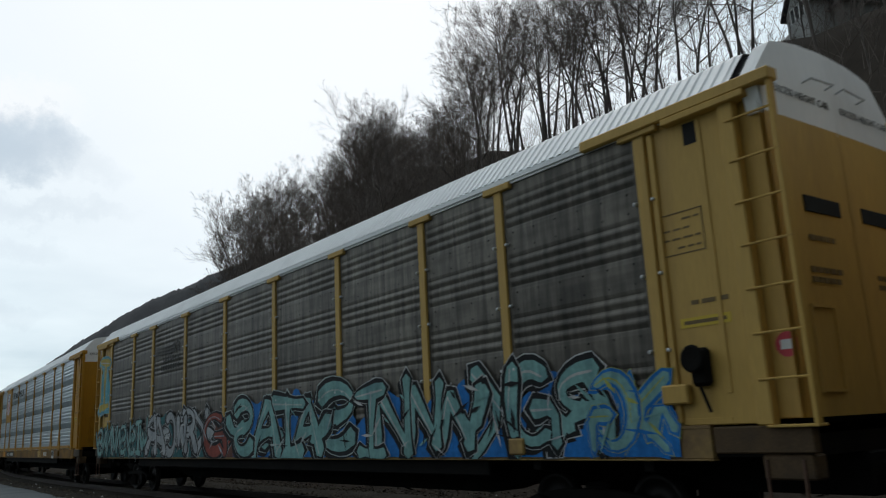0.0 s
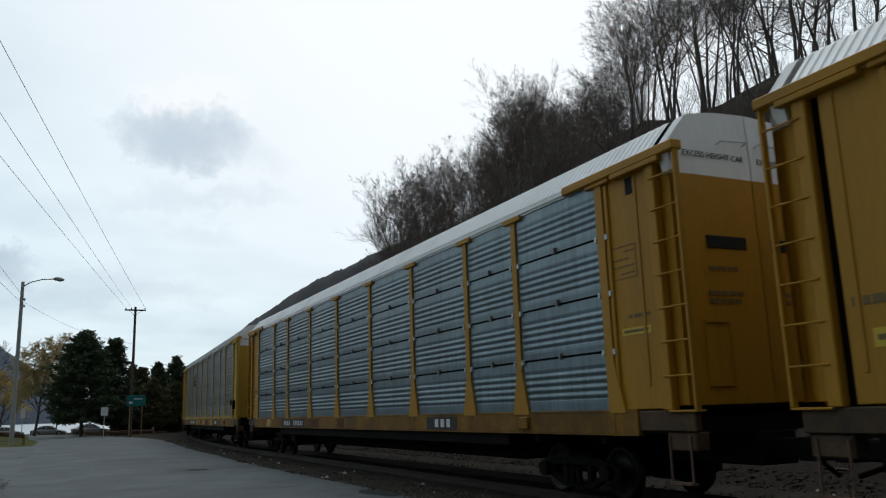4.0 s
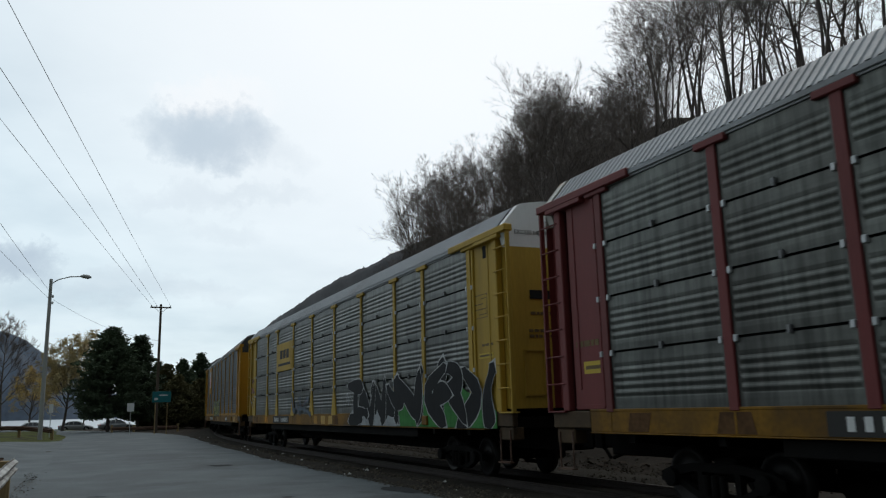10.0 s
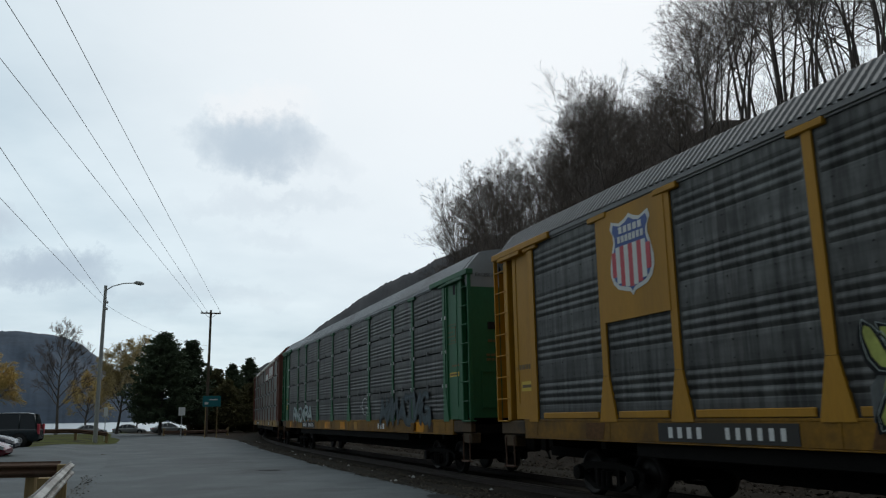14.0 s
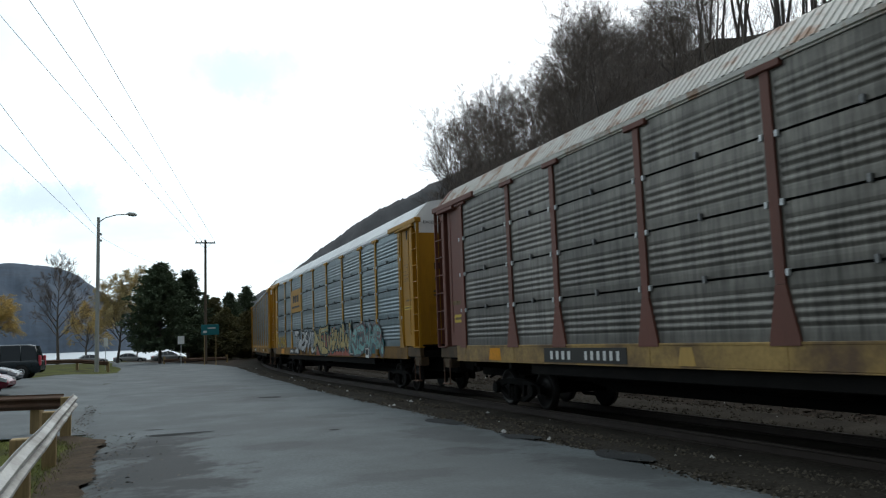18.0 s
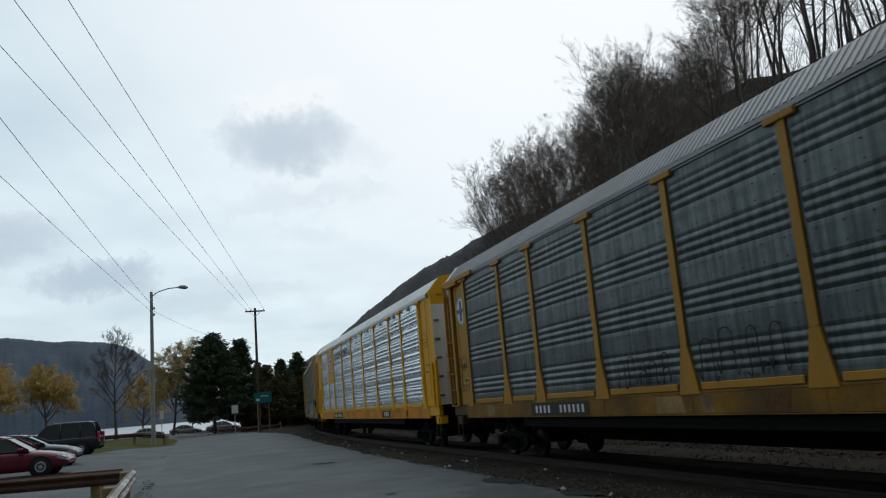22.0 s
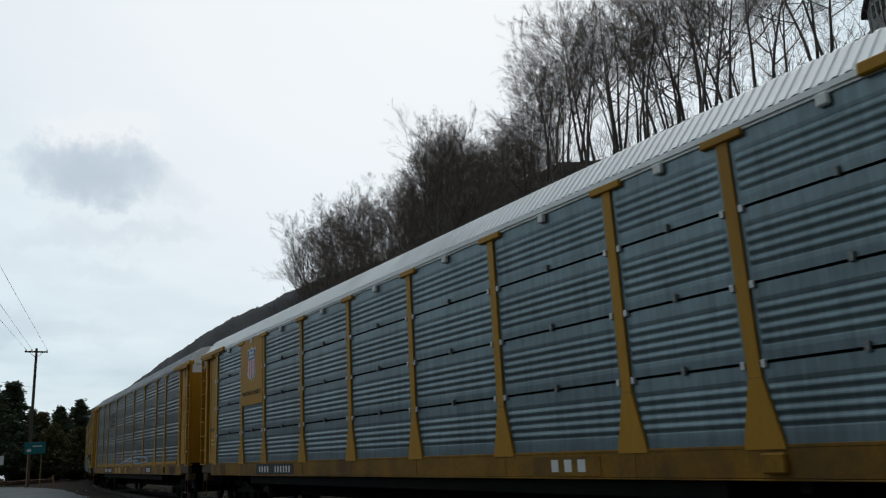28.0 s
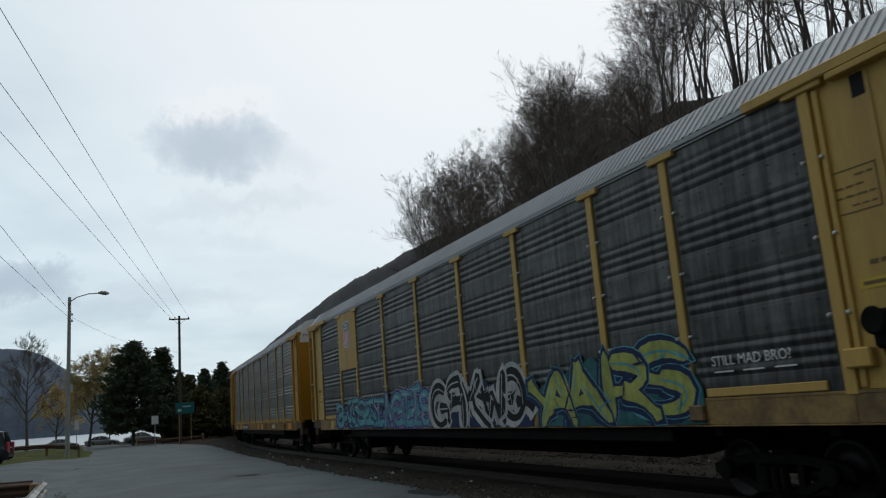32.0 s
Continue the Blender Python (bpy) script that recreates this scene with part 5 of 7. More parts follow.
    small("stencil", shared(("stencil", 2), lambda: bars(12.05, 2.45, 0.10, (0.10, 0.09, 0.16, 0.08, 0.10), 0.03, x), FADED), car)
    small("stencil", shared(("stencil", 3), lambda: bars(-12.75, 2.75, 0.05, (0.12, 0.18, 0.1), 0.04, x), FADED), car)
    part("warning_label", shared("warning_label", lambda: Geo().prism(rect(-12.75, -12.1, 2.50, 2.61), x, x + 0.008, "x", 0).prism(rect(-12.7, -12.15, 2.535, 2.575), x - 0.003, x + 0.002, "x", 1), [LABEL, FADED]), car, "yellow warning label")
    part("warning_label", shared("warning_label2", lambda: Geo().prism(rect(11.95, 12.5, 2.0, 2.2), x, x + 0.008, "x", 0).prism(rect(12.0, 12.45, 2.07, 2.13), x - 0.003, x + 0.002, "x", 1), [LABEL, FADED]), car, "yellow warning label")
    if short:
        for c in (-0.62, 0.62):
            rod = part("lock_rod", shared("lock_rod", lambda: Geo().box(-0.05, 0.05, -13.56, -13.50, 1.62, 3.30, bev=0.01).box(-0.05, 0.05, -13.56, -13.50, 3.45, 4.64, bev=0.01).tube([(0, -13.53, 1.6), (0, -13.53, 5.3)], 0.018, 6), ROD), car, "grey lock rod", m=pose(c, 0, 0))
            for z in (1.75, 2.5, 3.38, 4.2):
                part("rod_guide", shared("rod_guide", lambda: Geo().box(-0.07, 0.07, -13.51, -13.47, -0.04, 0.04, bev=0.008), ROD), rod, m=pose(0, 0, z))
        for c in (-1.38, 1.38):
            for z in (1.75, 2.35, 2.95, 3.55, 4.15):
                part("hinge", shared("hinge", lambda: Geo().box(-0.09, 0.09, -13.50, -13.45, -0.035, 0.035, bev=0.01), ROD), car, m=pose(c, 0, z))
        small("door_warning", shared("door_warning", lambda: Geo().box(-1.15, -0.80, -13.488, -13.478, 3.03, 3.055).box(-1.15, -0.85, -13.488, -13.478, 2.96, 2.985).box(-1.15, -0.80, -13.488, -13.478, 2.43, 2.455).box(-1.15, -0.86, -13.488, -13.478, 2.36, 2.385).box(-1.15, -0.82, -13.488, -13.478, 2.29, 2.315), REDMARK), car, "red lines of small writing")
        part("notice_plate", shared("notice_plate", lambda: Geo().prism(rect(12.0, 12.5, 4.2, 4.38), x, x + 0.008, "x", 0).prism(rect(12.05, 12.2, 4.24, 4.34), x - 0.003, x + 0.002, "x", 1), [INKW, REDMARK]), car, "small white and red notice plate")
    if not short:
        part("vent", shared("vent", lambda: Geo().box(-(HALF_W - 0.045), -(HALF_W - 0.12), -12.62, -12.42, 4.60, 4.86), BLACK), car)
    xs = -(HALF_W - 0.01) - 0.008
    part("reporting_plate", shared("reporting_plate", lambda: Geo().prism(rect(4.9, 7.76, 1.085, 1.36), xs, xs + 0.01, "x", 0), [INK]), car, "black plate with pale markings")
    small("marking", shared("marking", lambda: mark_rows(xs - 0.005), INKW), car)
    part("owner_plate", shared("owner_plate", lambda: Geo().prism(rect(-6.5, -5.0, 1.09, 1.355), xs, xs + 0.01, "x", 0), [INK if seed % 3 else sill]), car)
    small("marking", shared("owner_marking", lambda: bars(-6.2, 1.14, 0.17, (0.16, 0.16, 0.16), 0.13, xs - 0.005), INKW), car)
    if seed in (3, 11):
        part("routing_placard", shared("placard", lambda: Geo().prism(rect(-8.1, -7.7, 1.04, 1.36), xs - 0.02, xs, "x", 0).prism(rect(-8.06, -7.74, 1.14, 1.33), xs - 0.024, xs - 0.018, "x", 1), [INKW, INK]), car, "white placard with black block")
    part("sill_bracket", shared("bracket", lambda: Geo().box(-HALF_W - 0.06, -HALF_W + 0.05, -9.4, -9.1, 1.12, 1.34, bev=0.02), sill), car)
    rp = random.Random(seed * 7 + 1)
    taken = [(-8.2, -4.9), (4.8, 7.9)]
    for _ in range(0 if short else 5 if sheet in (ZINC_NEW, ZINC_BLUE) else 12):
        a, w = rp.uniform(-12, 11.4), rp.uniform(0.25, 1.1)
        if any(lo < a + w + 0.12 and a - 0.12 < hi for lo, hi in taken):
            continue
        taken.append((a - 0.1, a + w + 0.1))
        small("paint_patch", Geo().prism([(a, 1.085), (a + w, 1.085), (a + w + rp.uniform(-0.1, 0.1), 1.36), (a + rp.uniform(-0.1, 0.1), 1.36)], xs + 0.004, xs + 0.012, "x").mesh("paint_patch", rp.choice((SILL_N, SILL_O, YEL_MID, YEL_OLD, STAINED, STAINED))), car)
    if style != "slots":
        for p, q in zip(POSTS, POSTS[1:]):
            part("base_strip", shared(("base_strip", round(q - p, 2)), lambda: Geo().box(-(HALF_W - 0.035), -(HALF_W + 0.004), -(q - p) / 2 + 0.32, (q - p) / 2 - 0.32, 1.435, 1.55, bev=0.01), paint), car, m=pose(0, (p + q) / 2, 0))
    for e in (-1, 1):
        small("door_marking", shared(("door_marking", e), lambda: door_marks(e), FADED), car)
        for a in (-0.95, 0.95):
            part("door_hatch", shared(("door_hatch", e, a), lambda: door_hatch_shape(e, a), ends), car)
    if seed in (2, 3):
        xw = -(HALF_W - 0.13) - 0.004
        part("warning_disc", shared("warning_disc", lambda: Geo().prism([(-13.3 + 0.13 * math.cos(k * 0.3307), 2.2 + 0.13 * math.sin(k * 0.3307)) for k in range(19)], xw, xw + 0.006, "x").prism(rect(-13.37, -13.23, 2.15, 2.25), xw - 0.003, xw + 0.002, "x", 1), [REDMARK, INKW]), car, "round red and white warning sign")
    for k in range(8):
        z = 1.9 + 0.88 * (k % 4)
        if style == "slots":
            for a, b in zip(POSTS, POSTS[1:]):
                if k < 4:
                    clip = shared("clip", lambda: Geo().box(-HALF_W - 0.012, -HALF_W + 0.03, -0.026, 0.026, -0.05, 0.05), CLIP)
                    if k:
                        part("clip", clip, car, m=pose(0, (a + b) / 2, 1.42 + 0.9 * k))
        if k < 4:
            for a in POSTS:
                if k and abs(a) < 12:
                    bolt = shared("bracket_plate", lambda: Geo().box(-HALF_W - 0.012, -HALF_W + 0.035, -0.03, 0.03, -0.045, 0.045, bev=0.006), GALV) if style == "slots" else shared("bolt", lambda: Geo().lathe(((0.012, -HALF_W - 0.022), (0.022, -HALF_W - 0.018), (0.028, -HALF_W + 0.03)), "x", 8), GALV)
                    for o in (-0.135, 0.135):
                        if style == "slots":
                            part("bracket", bolt, car, m=pose(0, a + o, 1.40 + 0.886 * k))
                        elif not flare:
                            part("bolt", bolt, car, m=pose(0, a + o, 1.38 + 0.9 * k))
    if spots:
        for a, b in zip(POSTS, POSTS[1:]):
            part("hanger", shared("hanger", lambda: Geo().box(-HALF_W - 0.045, -HALF_W + 0.03, -0.07, 0.07, 4.84, 4.98, bev=0.015), WHITE), car, m=pose(0, (a + b) / 2, 0))
    xb = -(HALF_W + 0.012)
    if seed == 17:
        small("chalk_writing", CHALK, car, "thin white handwriting", m=Matrix(((0, 0, -1, -HALF_W - 0.012), (-1, 0, 0, -10.35), (0, 1, 0, 1.90), (0, 0, 0, 1))))
        small("chalk_line", shared("chalk_line", lambda: bars(-11.1, 1.75, 0.02, (0.34, 0.36, 0.36), 0.18, -HALF_W - 0.012), INKW), car)
    if board in ("shield", "plain shield"):
        part("logo_board", shared("logo_board", lambda: Geo().prism(rect(7.2, 9.08, 3.05, 4.98), xb, xb + 0.06, "x"), paint), car)
        part("shield_badge", shared("shield_badge", lambda: badge_shape(8.14, 4.13, 1.25, 1.36, xb - 0.008), BADGE), car, "striped shield badge in red, white and blue")
        if board == "shield":
            part("slogan", SLOGAN, car, m=Matrix(((0, 0, -1, xb - 0.02), (-1, 0, 0, 4.2), (0, 1, 0, 4.45), (0, 0, 0, 1))))
    elif board == "small shield":
        part("logo_board", shared("logo_board", lambda: Geo().prism(rect(7.2, 9.08, 3.05, 4.98), xb, xb + 0.06, "x"), paint), car)
        part("shield_badge", shared("shield_badge_s", lambda: badge_shape(8.14, 4.24, 0.80, 0.98, xb - 0.008), BADGE), car, "striped shield badge in red, white and blue")
        if spots:
            part("slogan", SLOGAN_S, car, m=Matrix(((0, 0, -1, xb - 0.004), (-1, 0, 0, 8.14), (0, 1, 0, 3.38), (0, 0, 0, 1))))
    elif board == "block":
        part("logo_board", shared("block_board", lambda: Geo().prism(rect(4.4, 7.05, 3.2, 4.35), xb, xb + 0.06, "x"), LABEL if seed == 5 else paint), car)
        small("marking", shared("block_marks", lambda: bars(4.95, 3.7, 0.36, (0.42, 0.42, 0.42), 0.14, xb - 0.006).prism(rect(4.7, 6.8, 3.42, 3.52), xb - 0.006, xb, "x"), INK), car)
    elif board == "red board":
        part("logo_board", shared("red_board", lambda: Geo().prism(rect(1.55, 4.17, 3.12, 4.30), xb, xb + 0.06, "x"), RED), car, "dark red board with white emblem")
        def emb():
            g = bars(2.75, 3.68, 0.17, (0.13, 0.13, 0.13, 0.13, 0.13, 0.10, 0.13), 0.045, xb - 0.006)
            g.prism(rect(2.4, 4.05, 3.46, 3.54), xb - 0.006, xb, "x").prism(rect(2.2, 4.05, 3.32, 3.40), xb - 0.006, xb, "x")
            for r, z in ((0.36, 0), (0.24, 0)):
                rows = [[(xb - 0.005, 2.05 + q * math.cos(radians(t)), 3.8 + q * math.sin(radians(t))) for q in (r, r - 0.07)] for t in range(-40, 230, 15)]
                g.grid(rows)
            return g
        small("marking", shared("red_marks", emb, INKW), car)
    elif board == "long board":
        part("logo_board", shared("long_board", lambda: Geo().prism(rect(-8.9, -1.6, 4.08, 4.97), xb, xb + 0.06, "x"), BROWN), car, "brown board with large white lettering bars")
        small("marking", shared("long_marks", lambda: bars(-4.2, 4.2, 0.32, (0.30, 0.22, 0.22, 0.22, 0.22, 0.22, 0.22, 0.22), 0.07, xb - 0.006).prism(rect(-8.4, -2.0, 4.13, 4.17), xb - 0.006, xb, "x"), INKW), car)
        small("marking", shared("long_marks2", lambda: bars(-8.3, 4.25, 0.55, (0.5, 0.36, 0.36, 0.2, 0.3, 0.2, 0.36), 0.12, xb - 0.006), INKW), car)
    if mark:
        small("marking", shared("side_mark", lambda: side_mark_shape(xb + 0.01), FADED_INK), car, "worn black railway mark")
    if emblem:
        def disc():
            g = Geo()
            for r, mi, o in ((0.46, 0, 0.0), (0.37, 1, 0.004), (0.33, 2, 0.008)):
                pts = [(12.25 + r * math.cos(t), 4.1 + r * math.sin(t)) for t in (2 * math.pi * k / 28 for k in range(28))]
                g.prism(pts, x - o, x + 0.006, "x", mi)
            g.prism(rect(12.17, 12.33, 3.8, 4.4), x - 0.014, x, "x", 3)
            g.prism(rect(11.95, 12.55, 4.04, 4.16), x - 0.018, x, "x", 3)
            for k in range(22):
                t = 2 * math.pi * k / 22
                c, s_ = 12.25 + 0.415 * math.cos(t), 4.1 + 0.415 * math.sin(t)
                g.prism(rect(c - 0.022, c + 0.022, s_ - 0.022, s_ + 0.022), x - 0.006, x, "x", 1)
            return g
        part("emblem", shared("emblem", disc, [GREEN, INKW, INKW, NAVY]), car, "round green, white and blue emblem")
    for i, (u0, u1, z0, z1, n, cols, *how) in enumerate(pieces):
        small("graffiti", graffiti(seed * 31 + i, u0, u1, z0, z1, n, *how).mesh("graffiti", [SPRAY[c] for c in cols]), car, "painted graffiti in " + ", ".join(dict.fromkeys(cols)))
    small("door_lettering", DOOR_TEXT, car, m=Matrix(((1, 0, 0, -0.72), (0, 0, -1, -13.49), (0, 1, 0, 4.98), (0, 0, 0, 1))))
    small("door_lettering", DOOR_TEXT, car, m=Matrix(((1, 0, 0, 0.72), (0, 0, -1, -13.49), (0, 1, 0, 4.98), (0, 0, 0, 1))))
    return car


SLOGAN_S = lettering("BUILDING AMERICA", 0.185, INK)
SLOGAN = lettering("BUILDING AMERICA", 0.48, INK)
CHALK = lettering("STILL MAD BRO?", 0.19, INKW)
DOOR_TEXT = lettering("EXCESS HEIGHT CAR", 0.125, INK)

CARS = []
SPECS = {
    -1: dict(label="yellow and grey covered car-carrier wagon with white end cap", style="slots", paint=YEL_OLD, sheet=ZINC_MID, roof=ROOF_WHITE),
    0: dict(label="grimy covered car-carrier wagon with faded yellow posts and blue graffiti", style="soft", paint=YEL_OLD, sheet=ZINC_BROWN, roof=ROOF_WHITE, flare=False, mark=True,
            pieces=((-11.75, -10.7, 1.12, 2.15, 2, ("blue", "blue", "teal", "lime")), (-10.9, -5.0, 1.12, 2.32, 7, ("blue", "black", "teal", "white")), (-4.7, 0.6, 1.12, 2.5, 5, ("blue", "black", "teal", "pale")), (2.4, 7.4, 1.12, 2.4, 6, ("deep", "black", "silver", "white")), (0.4, 2.5, 1.12, 2.2, 2, ("maroon", "black", "brick", "silver")), (7.5, 12.9, 1.12, 2.2, 10, ("deep", "black", "teal", "pale")), (12.0, 12.9, 2.6, 4.7, 1, ("cyan", "cyan", "yellow", "white")))),
    1: dict(label="bright galvanised covered car-carrier wagon with yellow flared posts and shield board", style="bands", paint=YEL_MID, sheet=ZINC_NEW, roof=ROOF_WHITE, board="shield"),
    2: dict(label="blue-grey covered car-carrier wagon with yellow flared posts", style="slots", paint=YEL_MID, sheet=ZINC_BLUE, roof=ROOF_WHITE, spots=False),
    3: dict(label="weathered grey covered car-carrier wagon with dull yellow flared posts", style="soft", paint=YEL_PALE, sheet=ZINC_MID, roof=ROOF_GREY, mark=True),
    4: dict(label="grey covered car-carrier wagon with oxide red posts and red board", style="slots", paint=RED, sheet=ZINC_MID, roof=ROOF_GREY, cap=ROOF_RUST, flare=False, rusty=True, sill=SILL_Y, board="red board",
            pieces=((-8.2, -2.2, 1.44, 1.95, 7, ("grey", "grey", "silver", "pale"), "block"), (0.0, 2.7, 1.12, 1.75, 5, ("grey", "grey", "slate", "cyan"), "block"), (-10.4, -8.2, 1.15, 1.5, 5, ("grey", "grey", "silver", "white"), "block"))),
    5: dict(label="weathered covered car-carrier wagon with yellow posts and black and white graffiti", style="slots", paint=YEL_PALE, sheet=ZINC_MID, roof=ROOF_GREY, rusty=True, board="block",
            pieces=((-12.7, -7.5, 1.1, 2.5, 4, ("leaf", "white", "black", "white"), "fat"), (-7.3, -3.4, 1.1, 2.3, 4, ("silver", "white", "black", "white"), "fat"), (-3.4, -2.8, 1.6, 2.1, 2, ("white",) * 4, "tag"), (1.6, 4.2, 1.4, 2.1, 2, ("grey", "grey", "slate", "pink"), "block"), (12.0, 12.75, 1.75, 2.35, 3, ("white",) * 4, "tag"), (12.1, 12.6, 2.45, 2.75, 2, ("pink",) * 4, "block"), (12.1, 12.6, 2.95, 3.15, 2, ("maroon",) * 4, "block"))),
    6: dict(label="dark grimy covered car-carrier wagon with yellow flared posts and striped shield", style="soft", paint=YEL_MID, sheet=ZINC_DARK, roof=ROOF_DARK, cap=ZINC_DARK, board="plain shield",
            pieces=((-0.6, 3.6, 1.4, 2.5, 8, ("grey", "black", "lime", "pale")),)),
    7: dict(label="dark grey covered car-carrier wagon with green posts", style="slots", paint=GREEN, sheet=ZINC_DARK, roof=ROOF_GREY, cap=ROOF_GREY, rusty=True, sill=SILL_Y,
            pieces=((-10.6, -8.6, 1.3, 2.2, 3, ("grey", "shade", "haze", "slate"), "block"), (-8.4, -5.9, 1.3, 2.1, 4, ("slate", "shade", "haze", "slate"), "block"), (5.6, 10.0, 1.35, 2.1, 6, ("grey", "grey", "pale", "cyan"), "block"), (-4.2, -3.6, 1.5, 2.2, 1, ("grey", "white", "white", "white"), "tag"))),
    8: dict(label="grey covered car-carrier wagon with brown posts and long brown board", style="slots", paint=BROWN, sheet=ZINC_TAN, roof=ROOF_RUST, cap=BROWN, rusty=True, sill=SILL_O, board="long board"),
    9: dict(label="blue-grey covered car-carrier wagon with yellow posts and multicoloured graffiti", style="slots", paint=YEL_MID, sheet=ZINC_BLUE, roof=ROOF_WHITE, board="block",
            pieces=((-9.8, -5.5, 1.22, 2.12, 6, ("deep", "grey", "teal", "pink"), "piece"), (-5.3, 0.9, 1.12, 2.3, 5, ("coral", "black", "cream", "teal")), (1.2, 5.8, 1.2, 2.2, 6, ("grey", "black", "white", "silver"), "block"), (9.2, 11.4, 1.45, 2.05, 5, ("pink", "maroon", "yellow", "pink"), "block"))),
    10: dict(label="dark grey covered car-carrier wagon with yellow flared posts and round emblem", style="soft", paint=YEL_MID, sheet=ZINC_SLATE, roof=ROOF_GREY, emblem=True,
             pieces=((-0.95, 1.05, 1.5, 2.45, 4, ("black",) * 4, "loop"), (1.85, 3.6, 1.5, 2.1, 5, ("black",) * 4, "loop"), (-10.9, -9.5, 1.45, 2.1, 4, ("black",) * 4, "loop"), (-12.75, -11.95, 1.9, 2.35, 4, ("black",) * 4, "tag"), (11.95, 12.85, 2.35, 2.8, 4, ("black",) * 4, "tag"), (11.95, 12.85, 1.75, 2.25, 4, ("black",) * 4, "tag"))),
    11: dict(label="clean covered car-carrier wagon with fresh yellow posts and white doors", style="bright", paint=YEL_NEW, sheet=ZINC_SHINE, roof=ROOF_WHITE, cap=YEL_NEW, ends=WHITE, sill=SILL_N, board="shield", spots=True, short=True),
    12: dict(label="blue-grey covered car-carrier wagon with faded yellow posts and pale graffiti", style="slots", paint=YEL_OLD, sheet=ZINC_BLUE, roof=ROOF_WHITE, flare=False,
             pieces=((-6.4, -4.4, 1.42, 2.15, 3, ("silver", "pale", "pink", "white")), (-4.2, -1.4, 1.42, 2.1, 4, ("silver", "pale", "cyan", "white")), (4.6, 8.4, 1.40, 2.0, 5, ("grey", "grey", "silver", "cyan")), (12.0, 12.8, 3.2, 3.9, 3, ("white",) * 4, "tag"), (12.0, 12.85, 2.75, 3.15, 4, ("white",) * 4, "tag"), (12.1, 12.6, 2.1, 2.6, 2, ("white",) * 4, "tag"))),
    13: dict(label="blue-grey covered car-carrier wagon with orange-yellow flared posts and shield board", style="slots", paint=YEL_MID, sheet=ZINC_BLUE, roof=ROOF_WHITE, board="small shield", spots=True),
    14: dict(label="weathered grey covered car-carrier wagon with yellow flared posts and pale tag", style="soft", paint=YEL_MID, sheet=ZINC_SLATE, roof=ROOF_GREY, mark=True,
             pieces=((-5.4, 1.8, 1.50, 1.85, 2, ("purple", "purple", "pale", "pink"), "block"), (-2.6, -1.4, 1.7, 2.4, 2, ("purple", "purple", "pale", "pink"), "tag"))),
    15: dict(label="grey covered car-carrier wagon with yellow posts and multicoloured graffiti", style="soft", paint=YEL_OLD, sheet=ZINC_DARK, roof=ROOF_GREY, flare=False, board="small shield",
             pieces=((-9.2, -4.9, 1.1, 2.25, 4, ("deep", "navy", "lime", "cyan")), (-4.3, 0.6, 1.1, 2.2, 5, ("navy", "white", "black", "white")), (0.8, 4.4, 1.15, 2.1, 5, ("cyan", "purple", "cyan", "white")), (4.6, 9.8, 1.15, 2.0, 6, ("purple", "navy", "cyan", "pale")))),
    16: dict(label="grey covered car-carrier wagon with dull yellow flared posts", style="soft", paint=YEL_MID, sheet=ZINC_MID, roof=ROOF_GREY),
    17: dict(label="grey covered car-carrier wagon with faded yellow posts", style="slots", paint=YEL_OLD, sheet=ZINC_MID, roof=ROOF_GREY, flare=False),
    18: dict(label="grey covered car-carrier wagon with yellow posts at the back", style="slots", paint=YEL_MID, sheet=ZINC_BLUE, roof=ROOF_WHITE, flare=False),
}
for k, spec in SPECS.items():
    CARS.append((k, rack_car(seed=k + 2, **spec)))


def motions():
    for k, car in CARS:
        rows = []
        for i in range(65):
            t = i * 0.5
            s = FIRST + PITCH * (k - 0.5) + SLACK.get(k, -0.45) - SPEED * t
            ax, ay, _ = line_at(s - 10.06)
            bx, by, _ = line_at(s + 10.06)
            rows.append((t, pose((ax + bx) / 2, (ay + by) / 2, RAIL_Z, 0, 0, -math.degrees(math.atan2(bx - ax, by - ay)))))
        walk(car, rows)
    turning = 1 / 19            # seconds from row to row, under a quarter turn each
    for i, (axle, y) in enumerate(AXLES):
        walk(axle, [(k * turning, pose(0, y, 0.425, math.degrees(SPEED / 0.425 * k * turning) % 360 + i * 37)) for k in range(19 * 32 + 1)])


